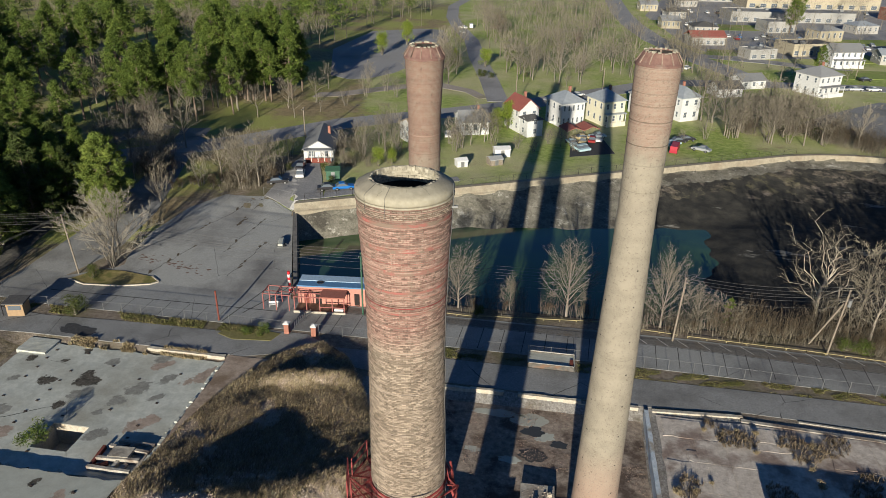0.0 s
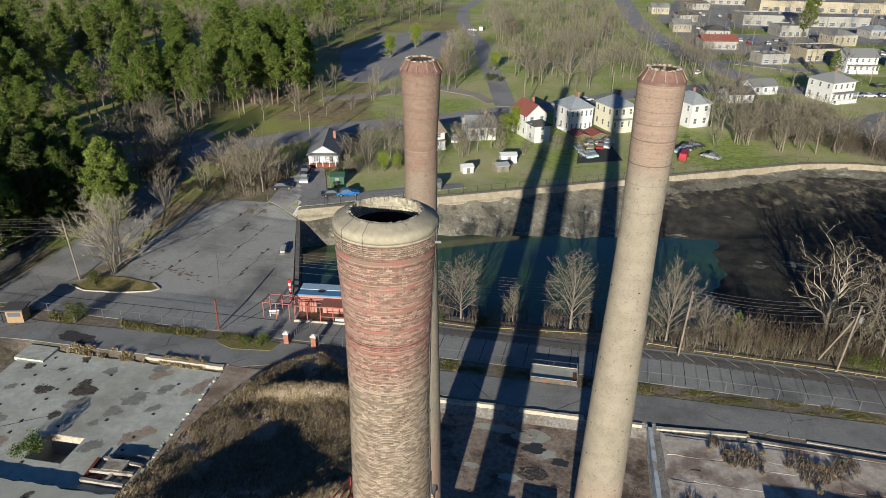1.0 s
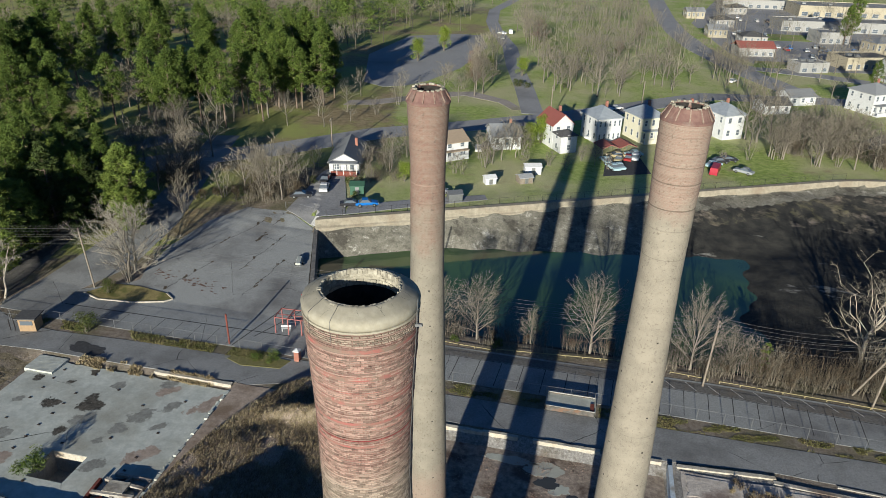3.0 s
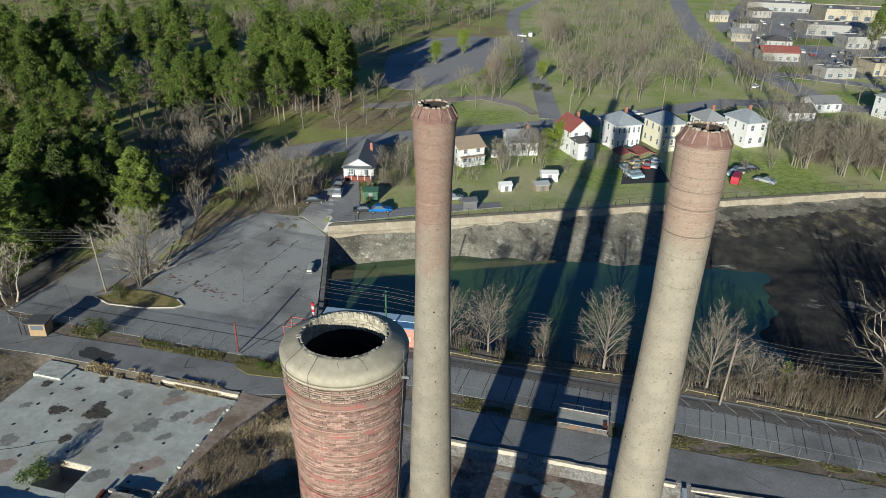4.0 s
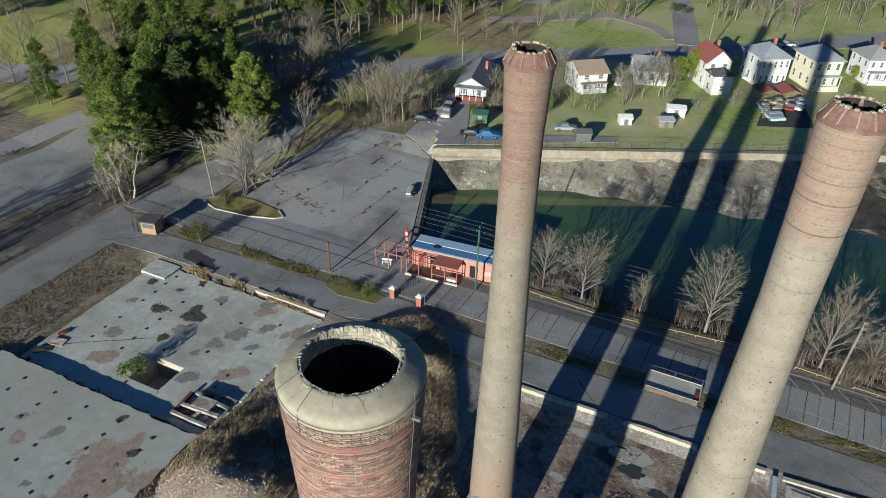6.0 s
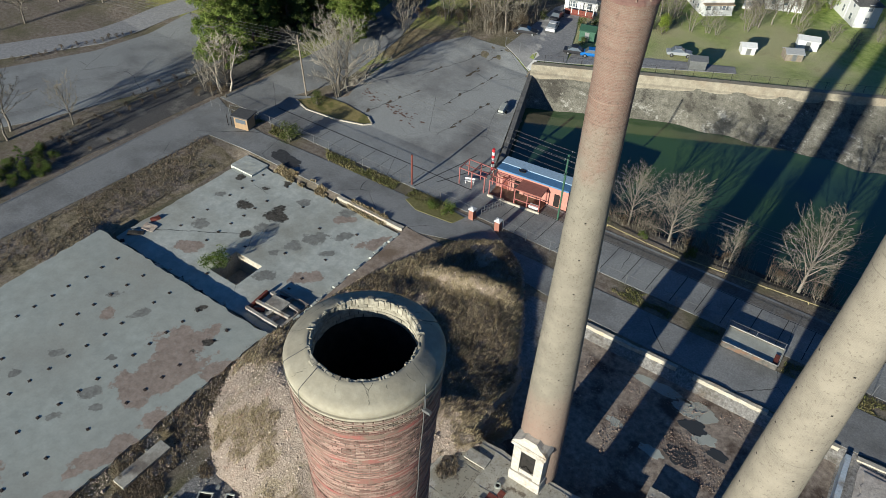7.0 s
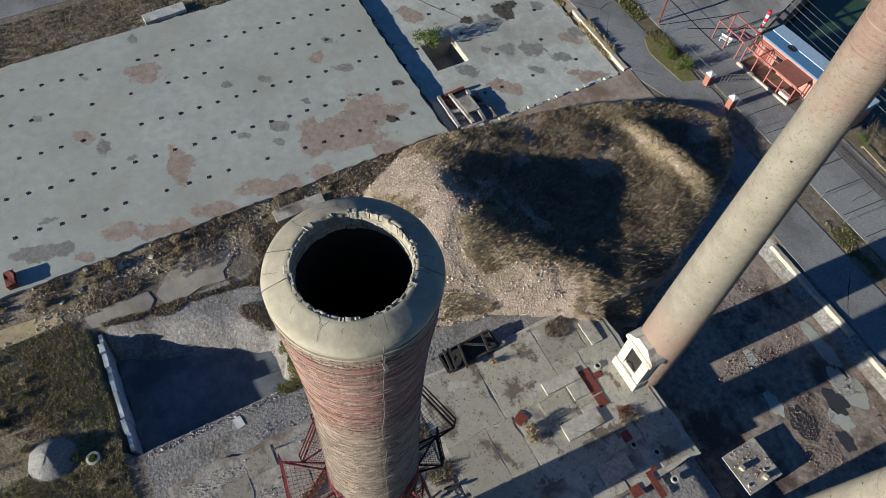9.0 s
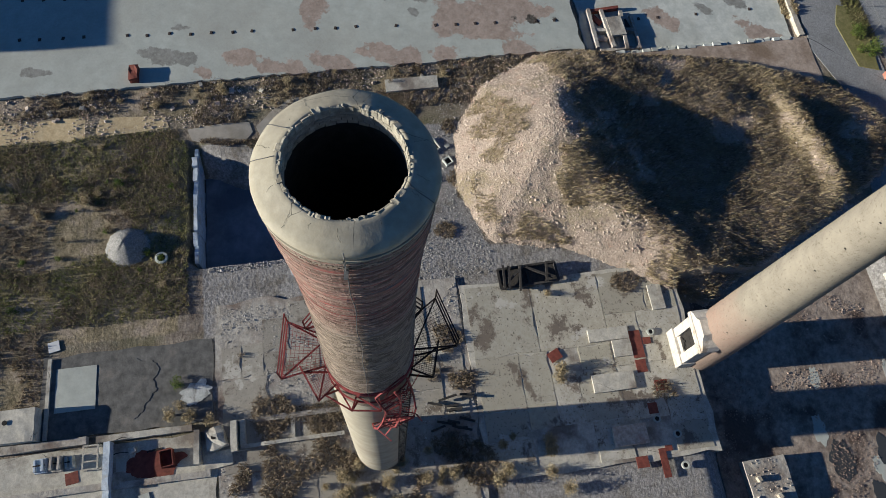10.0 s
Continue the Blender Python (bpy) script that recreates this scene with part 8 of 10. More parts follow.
DUSTYWALL = plain("dusty_white_wall", (0.34, 0.34, 0.33), 0.8)
TARROOF = surf("pale_tar_roof", (0.25, 0.25, 0.25), (0.34, 0.34, 0.33), 0.6, (0.2, 0.2, 0.2), 0.15, (0.45, 0.65), 0.9, bump=0.1, local=True)
shop(62, 325, 12, 15, 9, 3.6, DUSTYWALL, DARKROOF, "low shop with a red roof", 5, 0.2, REDROOF)
shop(101, 309, 20, 20, 13, 4.6, TANWALL, DARKROOF, "tan flat-roofed shop with arched windows", 6)
shop(120, 412, 8, 66, 18, 5.0, DUSTYWALL, TARROOF, "long white flat-roofed store", 12)
shop(104, 372, 15, 14, 12, 5.0, DUSTYWALL, GREYROOF, "plain white shop block", 4)
shop(200, 420, 10, 40, 30, 6.0, BRICKRED, TARROOF, "large brick store with pale roof", 8)
shop(150, 480, 6, 80, 26, 6.0, TANWALL, TARROOF, "wide store with pale roof behind its car park", 12)
shop(90, 505, 6, 40, 18, 5.0, DUSTYWALL, TARROOF, "distant long white store", 8)
shop(78, 296, 22, 12, 8, 3.6, DUSTYWALL, TARROOF, "small white flat-roofed workshop", 3)

# sheds in the back gardens


def shed(x, y, rot, w, d, h, wall, roof, label, rise=0.5):
    st = thing("shed", pose(x, y, land(x, y), 0, 0, rot), label, "shed", "garden sheds")
    bm = bmesh.new()
    box(bm, -w / 2, w / 2, -d / 2, d / 2, 0, h, 0.02)
    gable_ends(bm, w, d, h, rise, "x")
    part("wall", bm, wall, st)
    bm = bmesh.new()
    gable_roof(bm, w, d, h, rise, 0.15, "x")
    part("roof", bm, roof, st)
    bm = bmesh.new()
    box(bm, -0.4, 0.4, -d / 2 - 0.03, -d / 2 + 0.02, 0.05, h * 0.85)
    part("door", bm, GALV, st, "plain shed door")


shed(-13.0, 153.3, 17, 3.6, 2.4, 1.9, WHITEPAINT, WHITEPAINT, "small white metal garden shed")
shed(-21.2, 144.2, 28, 2.4, 2.0, 1.5, WHITEPAINT, WHITEPAINT, "low white tool shed")
shed(-14.0, 147.0, 30, 3.0, 2.4, 1.5, POLEWOOD, GREYROOF, "weathered grey timber shed")
shed(-46.5, 131.0, 15, 2.8, 3.0, 2.1, GREENPAINT, GREENPAINT, "green painted garden shed")
shed(-26.4, 132.4, 26, 2.8, 2.2, 1.8, GALV, GALV, "grey metal box beside the lane")
# canopy behind the white house
cano = thing("carport", pose(5.0, 173.6, FAR, 0, 0, 26), "dusky red fabric carport canopy", "carport")
for k in range(2):
    bm = bmesh.new()
    gable_roof(bm, 4.4, 5.0, 2.2, 0.8, 0.1, "y")
    r = part("canopy", bm, REDROOF, cano)
    r.location = (-2.4 + 4.7 * k, 0, 0)
    for px in (-2.0, 2.0):
        for py in (-2.3, 2.3):
            bm = bmesh.new()
            beam(bm, (px - 2.4 + 4.7 * k, py, 0), (px - 2.4 + 4.7 * k, py, 2.2), 0.08)
            part("post", bm, GALV, cano)


# ---- vehicles ----
def car_proto(colour, label, name="car", length=4.5, van=False):
    st = thing(name, pose(0, 0, -500), label, "car", "parked cars")
    paint = plain("car_paint", colour, 0.35, 0.1, 0.02, 0.05)
    w, l = 0.88, length / 2
    if van:
        prof = [(-l, 0.35), (-l, 1.0), (-l + 0.1, 1.95), (l - 1.1, 2.0), (l - 0.55, 1.2), (l - 0.05, 1.0), (l, 0.4)]
    else:
        prof = [(-l, 0.35), (-l, 0.82), (-l + 0.75, 0.92), (l - 1.35, 0.95), (l - 0.15, 0.76), (l, 0.4)]
    bm = bmesh.new()
    rows = [[bm.verts.new((x, y * (1 if z < 0.9 else 0.93), z)) for x, z in prof] for y in (-w, w)]
    n = len(prof)
    for k in range(n):
        j = (k + 1) % n
        bm.faces.new((rows[0][k], rows[1][k], rows[1][j], rows[0][j]))
    bm.faces.new(rows[0])
    bm.faces.new(rows[1][::-1])
    bmesh.ops.recalc_face_normals(bm, faces=bm.faces[:])
    bmesh.ops.bevel(bm, geom=bm.edges[:], offset=0.06, segments=2, affect="EDGES")
    body = part("body", bm, paint, st)
    if not van:
        bm = bmesh.new()
        a = [bm.verts.new(v) for v in ((-l + 0.7, -0.8, 0.9), (l - 1.3, -0.8, 0.92), (l - 1.3, 0.8, 0.92), (-l + 0.7, 0.8, 0.9))]
        b = [bm.verts.new(v) for v in ((-l + 1.35, -0.64, 1.4), (l - 2.1, -0.64, 1.43), (l - 2.1, 0.64, 1.43), (-l + 1.35, 0.64, 1.4))]
        for k in range(4):
            j = (k + 1) % 4
            bm.faces.new((a[k], a[j], b[j], b[k]))
        bm.faces.new(b)
        part("glasshouse", bm, GLASS, st, "dark car windows")
        bm = bmesh.new()
        box(bm, -l + 1.3, l - 2.05, -0.66, 0.66, 1.4, 1.47, 0.02)
        part("roof", bm, paint, st)
    else:
        bm = bmesh.new()
        box(bm, l - 1.0, l - 0.62, -0.75, 0.75, 1.3, 1.8, 0)
        part("windscreen", bm, GLASS, st)
    for x in (-l + 0.85, l - 0.85):
        for y in (-w + 0.08, w - 0.08):
            bm = bmesh.new()
            beam(bm, (x, y - 0.1, 0.33), (x, y + 0.1, 0.33), 0.66, sides=14)
            wheel = part("wheel", bm, TYRE, st)
            bm = bmesh.new()
            beam(bm, (x, y - 0.11, 0.33), (x, y + 0.11, 0.33), 0.36, sides=10)
            part("rim", bm, GALV, wheel)
    for y in (-0.6, 0.6):
        bm = bmesh.new()
        box(bm, l - 0.08, l + 0.005, y - 0.17, y + 0.17, 0.6, 0.72, 0.01)
        part("headlight", bm, WHITEPAINT, st)
    return st


cars = [car_proto(c, lb) for c, lb in (((0.7, 0.7, 0.7), "parked white saloon car"), ((0.03, 0.03, 0.035), "parked black saloon car"), ((0.25, 0.03, 0.03), "parked dark red car"), ((0.3, 0.32, 0.34), "parked silver grey saloon car"), ((0.02, 0.16, 0.5), "parked bright blue car"), ((0.5, 0.42, 0.25), "parked tan saloon car"), ((0.4, 0.55, 0.6), "parked pale blue saloon car"))]
vans = [car_proto((0.75, 0.75, 0.73), "parked plain white van", "van", 5.2, True), car_proto((0.35, 0.03, 0.05), "red and white camper van", "van", 5.6, True)]


def park(k, x, y, rot, van=False, z=None):
    return copy_thing((vans if van else cars)[k], pose(x, y, (land(x, y) if z is None else z) + 0.08, 0, 0, rot))


for k, x, y, r in ((0, -53.6, 130.6, 105), (1, -55.2, 135.4, 100), (1, -57.0, 126.5, 20), (4, -42.4, 124.8, 22), (1, -45.2, 123.8, 20), (0, -27.5, 165.6, 100), (1, -26.2, 168.5, 95), (5, 6.0, 167.5, 80), (2, 8.2, 168.9, 82), (0, 9.9, 169.9, 82), (6, 4.6, 161.0, 120), (6, 5.8, 162.0, 120), (5, 5.2, 169.9, 200), (6, 9.4, 172.3, 200), (6, 3.0, 165.5, 110), (1, 29.3, 172.8, 20), (1, 31.5, 174.6, 20), (6, 27.6, 169.6, 40), (3, 33.8, 166.6, 150), (0, -1.0, 184.0, 60), (3, -3.0, 208.5, 38), (0, 5.0, 216.0, 40), (0, -48.5, 344, 170), (3, -47, 330, 120), (0, 95, 245, 10), (0, 101, 246, 12), (3, 90, 244, 10), (1, 104, 262, 20), (0, 45, 268, 60), (3, -30.5, 135.0, 26)):
    park(k, x, y, r)
park(1, 27.4, 165.0, 75, True)
park(0, -45.0, 347, 100, True)
rng = random.Random(9)
for k in range(62):
    bx, by = rng.choice(((75, 345), (95, 345), (120, 330), (70, 385), (150, 350), (160, 400), (130, 455), (180, 455), (75, 440), (210, 380), (88, 330), (140, 300)))
    x, y = bx + rng.randint(-5, 5) * 2.9, by + rng.choice((0, 5.5, 11))
    park(rng.choice((0, 0, 0, 1, 3, 3, 2, 4)), x, y, rng.choice((85, 95, 265)))
for p in cars + vans:
    for o in (*p.children_recursive, p):
        bpy.data.objects.remove(o, do_unlink=True)

# ---- gatehouse with blue roof ----
gh = thing("gatehouse", pose(-38.3, 84.3, 0.05, 0, 0, 5.5), "low pink gatehouse with blue roof and dusky red porch", "building")
bm = bmesh.new()
box(bm, 0.3, 14.4, 2.0, 5.2, -0.2, 3.0, 0.02)
part("wall", bm, PINKWALL, gh)
bm = bmesh.new()
box(bm, 0.2, 14.5, 1.9, 3.5, 3.0, 3.22, 0.03)
part("roof", bm, BLUEROOF, gh, "flat roof painted blue")
bm = bmesh.new()
box(bm, 0.2, 14.5, 3.5, 5.3, 2.98, 3.3, 0.03)
part("roof_back", bm, plain("pale_blue_sheet", (0.35, 0.48, 0.62)), gh, "pale blue sheet along the back of the roof")
bm = bmesh.new()
for k in range(10):
    a = 2 * math.pi * k / 10
    beam(bm, (3.6 + 0.5 * math.cos(a), 3.0 + 0.3 * math.sin(a), 3.3), (3.6 + 0.5 * math.cos(a + 0.63), 3.0 + 0.3 * math.sin(a + 0.63), 3.3), 0.12)
part("roof_tyre", bm, TYRE, gh, "old tyre on the roof")
bm = bmesh.new()
box(bm, 4.2, 8.0, -0.6, 2.0, 2.55, 2.75, 0.02)
part("porch_roof", bm, BROWNROOF, gh, "red-brown porch roof")
bm = bmesh.new()
box(bm, 0.3, 8.0, -0.6, 2.0, -0.1, 0.15, 0.02)
part("porch_floor", bm, plain("brown_deck", (0.16, 0.11, 0.08)), gh)
bm = bmesh.new()
box(bm, 0.2, 2.6, -0.8, -0.55, -0.1, 0.35, 0.02)
box(bm, 2.6, 8.1, -0.8, -0.6, -0.1, 0.3, 0.02)
part("kerb", bm, WHITEWALL, gh)
for x, y in ((0.35, -0.5), (2.2, -0.5), (4.2, -0.5), (6.1, -0.5), (7.9, -0.5), (0.35, 1.9), (2.2, 1.9), (7.9, 1.9)):
    bm = bmesh.new()
    beam(bm, (x, y, 0.0), (x, y, 2.6), 0.13)
    part("porch_post", bm, PINKTRIM, gh)
for a, b in (((0.3, -0.5, 2.6), (8.0, -0.5, 2.6)), ((0.3, 1.9, 2.6), (4.2, 1.9, 2.6)), ((0.3, 0.7, 2.6), (4.2, 0.7, 2.6)), ((0.35, -0.5, 2.6), (0.35, 1.9, 2.6)), ((2.2, -0.5, 2.6), (2.2, 1.9, 2.6)), ((4.2, -0.5, 1.0), (8.0, -0.5, 1.0))):
    bm = bmesh.new()
    beam(bm, a, b, 0.12)
    part("porch_beam", bm, PINKTRIM, gh)
for x, w, h, z, mt in ((1.2, 0.8, 2.0, 0.15, REDPLATE), (3.0, 0.9, 2.0, 0.15, DARKSTEEL), (5.6, 0.9, 1.0, 1.1, GLASS), (9.0, 0.8, 2.0, 0.1, DARKSTEEL)):
    bm = bmesh.new()
    box(bm, x, x + w, 1.93, 2.04, z, z + h, 0.01)
    part("door" if h > 1.5 else "window", bm, mt, gh)
for x in (10.9, 12.6):
    bm = bmesh.new()
    box(bm, x, x + 1.2, 1.94, 2.03, 0.9, 1.7, 0.01)
    part("sign_board", bm, plain("pale_pink_board", (0.62, 0.36, 0.31)), gh, "pale pink board on the wall")
bm = bmesh.new()
box(bm, 6.3, 7.7, -0.3, 0.35, 0.15, 0.6, 0.03)
bx = tagged(link_bm("crate", bm, WHITEPAINT), "pale crate under the porch", "crate")
bx.matrix_world = gh.matrix_world.copy()

perg = thing("pergola", pose(-42.8, 83.7, 0.05, 0, 0, 2), "open dusky red timber pergola frame", "pergola")
for x, y in ((0, 0), (2.0, 0.0), (0, 2.6), (2.0, 2.6), (4.0, 2.6), (4.0, 0.1)):
    bm = bmesh.new()
    beam(bm, (x, y, 0), (x, y, 2.7), 0.13)
    part("post", bm, PINKTRIM, perg)
for a, b in (((0, 0, 2.7), (4.4, 0, 2.7)), ((0, 2.6, 2.7), (4.4, 2.6, 2.7)), ((0, -0.1, 2.72), (0, 2.7, 2.72)), ((2.0, -0.1, 2.72), (2.0, 2.7, 2.72)), ((4.0, -0.1, 2.72), (4.0, 2.7, 2.72)), ((0, 1.3, 2.5), (4.4, 1.3, 2.5))):
    bm = bmesh.new()
    beam(bm, a, b, 0.12)
    part("rafter", bm, PINKTRIM, perg)
sp = thing("striped_pole", pose(-40.6, 89.0, 0.0), "red and white striped marker pole", "pole")
for k in range(8):
    bm = bmesh.new()
    beam(bm, (0, 0, k * 0.5), (0, 0, k * 0.5 + 0.5), 0.45, sides=12)
    part("stripe", bm, plain("signal_red", (0.6, 0.03, 0.04)) if k % 2 else WHITEPAINT, sp)
bench = thing("bench", pose(-41.6, 84.6, 0.06, 0, 0, 20), "small white garden bench", "bench")
for x0, x1, y0, y1, z0, z1, nm in ((-0.7, 0.7, -0.2, 0.2, 0.42, 0.47, "seat"), (-0.6, -0.52, -0.18, 0.18, 0, 0.42, "leg"), (0.52, 0.6, -0.18, 0.18, 0, 0.42, "leg"), (-0.7, 0.7, 0.18, 0.22, 0.55, 0.85, "backrest")):
    bm = bmesh.new()
    box(bm, x0, x1, y0, y1, z0, z1)
    part(nm, bm, WHITEPAINT, bench)

# gate posts
for x in (-36.95, -32.9):
    gp = thing("gate_post", pose(x, 78.1, 0.02), "square brick gate post with white cap", "gate post", "gate posts")
    bm = bmesh.new()
    box(bm, -0.36, 0.36, -0.36, 0.36, -0.1, 1.55, 0.015)
    part("shaft", bm, BRICKRED, gp)
    bm = bmesh.new()
    box(bm, -0.46, 0.46, -0.46, 0.46, 1.55, 1.72, 0.03)
    q = [bm.verts.new(v) for v in ((-0.4, -0.4, 1.72), (0.4, -0.4, 1.72), (0.4, 0.4, 1.72), (-0.4, 0.4, 1.72), (0, 0, 2.0))]
    for k in range(4):
        bm.faces.new((q[k], q[(k + 1) % 4], q[4]))
    part("cap", bm, WHITEPAINT, gp, "white stone cap")
sg = thing("slide_gate", pose(-36.4, 79.6, 0.06, 0, 0, 68), "pale metal gate standing open", "gate")
for z in (0.25, 0.75, 1.25):
    bm = bmesh.new()
    beam(bm, (0, 0, z), (3.6, 0, z), 0.06)
    part("rail", bm, GALV, sg)
for x in np.linspace(0, 3.6, 9):
    bm = bmesh.new()
    beam(bm, (x, 0, 0), (x, 0, 1.3), 0.045)
    part("bar", bm, GALV, sg)


# ---- fences ----
def fence(line, h, gap, label, rails=(0.97,), mat=None, name="fence"):
    st = thing(name, pose(0, 0, 0), label, "fence")
    for (ax, ay), (bx, by) in zip(line, line[1:]):
        n = max(1, int(math.hypot(bx - ax, by - ay) / gap))
        pts = [(ax + (bx - ax) * k / n, ay + (by - ay) * k / n) for k in range(n + 1)]
        for k, (x, y) in enumerate(pts):
            z = land(x, y)
            if k < n or (bx, by) == line[-1]:
                bm = bmesh.new()
                beam(bm, (x, y, z - 0.1), (x, y, z + h), 0.065, sides=6)
                part("post", bm, mat or GALV, st)
            if k < n:
                x2, y2 = pts[k + 1]
                z2 = land(x2, y2)
                for f in rails:
                    bm = bmesh.new()
                    beam(bm, (x, y, z + h * f), (x2, y2, z2 + h * f), 0.025)
                    part("rail", bm, mat or GALV, st)
                bm = bmesh.new()
                m = max(3, int(gap / 0.22))
                for i in range(m):
                    f0, f1 = i / m, (i + 1) / m
                    p = [(x + (x2 - x) * f, y + (y2 - y) * f, z + (z2 - z) * f) for f in (f0, f1)]
                    beam(bm, (p[0][0], p[0][1], p[0][2] + 0.05), (p[1][0], p[1][1], p[1][2] + h), 0.008, sides=3)
                    beam(bm, (p[0][0], p[0][1], p[0][2] + h), (p[1][0], p[1][1], p[1][2] + 0.05), 0.008, sides=3)
                tagged(part("wire_mesh", bm, WIRE, st), "diamond wire mesh", kind="stuff")
    return st


fence([(-82.5, 77.0), (-78.0, 78.3), (-60, 78.7), (-42.5, 78.6), (-37.5, 78.5)], 1.7, 3.0, "grey chain-link fence along the parking lot")
fence([(-32.3, 78.4), (-15, 78.6), (13, 78.9), (45, 77.8), (62, 77.3)], 1.8, 3.0, "grey chain-link fence along the street")
fence([(-48, 117.4), (-20, 131.3), (10, 146.3), (40, 161.3), (56, 169)], 1.5, 3.0, "dark chain-link fence on the far bank", mat=DARKSTEEL)
fence([(-57.5, 120.2), (-51, 119.2)], 1.8, 2.2, "chain-link gate at the lot's corner")
fence([(-88.6, 20), (-88.3, 60), (-87.8, 76)], 0.7, 4.0, "low pipe guard rail along the road", rails=(0.6, 0.95))
fence([(-86.5, 76.6), (-80.3, 76.6)], 1.4, 2.0, "pale pipe gate across the road")

# yellow kerb rail along the tree line
kr = thing("kerb_rail", pose(0, 0, 0), "low yellow painted rail along the street", "rail")
for a, b in (((-21.6, 87.8), (-16.0, 87.4)), ((-16.0, 87.4), (-11.3, 87.2)), ((-10.5, 87.5), (9, 89.4)), ((13.6, 88.2), (18.5, 87.8)), ((20, 87.6), (36, 86.9)), ((36, 86.9), (46, 86.2))):
    bm = bmesh.new()
    beam(bm, (*a, land(*a) + 0.3), (*b, land(*b) + 0.3), 0.07)
    n = max(2, int(math.hypot(b[0] - a[0], b[1] - a[1]) / 2.4))
    for k in range(n + 1):
        p = (a[0] + (b[0] - a[0]) * k / n, a[1] + (b[1] - a[1]) * k / n)
        beam(bm, (*p, land(*p) - 0.05), (*p, land(*p) + 0.32), 0.1)
    part("rail", bm, YELLOW, kr)


# ---- poles and wires ----
def pole(x, y, h, label, lean=(0, 0), arms=((-0.4, 1.2),), mat=None, transformer=False):
    st = thing("utility_pole", pose(x, y, land(x, y)), label, "utility pole", "utility poles")
    bm = bmesh.new()
    beam(bm, (0, 0, -0.3), (lean[0], lean[1], h), 0.26, sides=10)
    part("shaft", bm, mat or POLEWOOD, st)
    for dz, half in arms:
        bm = bmesh.new()
        beam(bm, (lean[0], lean[1] - half, h + dz), (lean[0], lean[1] + half, h + dz), 0.12)
        part("crossarm", bm, mat or POLEWOOD, st)
        for s in (-0.9, 0, 0.9):
            bm = bmesh.new()
            beam(bm, (lean[0], lean[1] + s * half, h + dz), (lean[0], lean[1] + s * half, h + dz + 0.25), 0.1, sides=8)
            part("insulator", bm, GALV, st)
    if transformer:
        bm = bmesh.new()
        beam(bm, (lean[0] + 0.35, lean[1], h - 2.6), (lean[0] + 0.35, lean[1], h - 1.6), 0.5, sides=12)
        part("transformer", bm, GALV, st, "grey transformer can")
    return (x + lean[0], y + lean[1], land(x, y) + h)


P = [(-150, 74, 11.0), pole(-77.0, 88.6, 10.5, "leaning grey timber utility pole", (-0.9, 0.2), ((-0.3, 0.9), (-1.3, 0.7))),
     pole(-27.6, 84.9, 10.5, "green-grey utility pole beside the gatehouse", (0, 0), ((-0.3, 1.1), (-2.9, 0.5)), GREENPAINT),
     pole(17.7, 86.3, 10.3, "weathered timber utility pole by the street", (0.35, 0.2), ((-0.4, 1.0), (-1.4, 0.6))),
     pole(38.7, 86.9, 10.3, "timber utility pole with a transformer", (0.7, 0.3), ((-0.4, 1.0), (-2.0, 0.5)), None, True), (95, 88, 10.5)]
pole(-48.0, 79.4, 5.0, "thin rusty steel pole at the fence", (0, 0), (), REDPLATE)
pole(37.0, 89.5, 8.0, "leaning timber prop pole", (2.2, -2.0), ())
pole(-60, 152, 9, "utility pole at the high street")
pole(-13, 198, 10, "utility pole at the junction")
pole(12, 212, 10, "utility pole on the high street")
pole(60, 282, 10, "tall timber street pole")
pole(84, 300, 11, "tall timber street pole")
pole(103, 268, 10, "tall timber street pole")
pole(-112, 106, 9, "pale street light pole", (0.4, 0), ((-0.1, 0.6),), GALV)
pole(-95.5, 41, 9.5, "tall utility pole beyond the road", (0, 0), ((-0.3, 1.2), (-1.3, 1.0)))
guys = thing("guy_wires", pose(-95.5, 41, 0), "steel guy wires staying the tall pole", "guy wires")
for gx, gy in ((3.2, -1.5), (3.6, 1.8), (1.2, -3.4), (-2.6, 2.8)):
    bm = bmesh.new()
    beam(bm, (0.05, 0, 8.6), (gx, gy, -0.05), 0.035, sides=4)
    part("guy", bm, WIRE, guys)
wires = thing("power_line", pose(0, 0, 0), "sagging power lines along the street", "power line")


def wire(a, b, sag, r=0.016):
    cu = bpy.data.curves.new("wire", "CURVE")
    cu.dimensions, cu.bevel_depth, cu.bevel_resolution = "3D", r, 0
    s = cu.splines.new("POLY")
    n = 14
    s.points.add(n)
    for k in range(n + 1):
        f = k / n
        s.points[k].co = (a[0] + (b[0] - a[0]) * f, a[1] + (b[1] - a[1]) * f, a[2] + (b[2] - a[2]) * f - sag * 4 * f * (1 - f), 1)
    cu.materials.append(WIRE)
    ob = new("wire", cu)
    ob.parent = wires


for a, b in zip(P, P[1:]):
    for dy, dz in ((-1.0, -0.1), (0, -0.1), (1.0, -0.1), (-0.5, -1.3), (0.5, -1.3), (0.1, -2.7)):
        wire((a[0], a[1] + dy, a[2] + dz), (b[0], b[1] + dy, b[2] + dz), 0.9)
for dy in (-1, 0, 1):
    wire((-95.5, 41 + dy, 9.3), (-77.9, 88.8 + dy, 10.2), 0.8)
    wire((-95.5, 41 + dy, 9.3), (-110, -40 + dy, 10), 1.0)

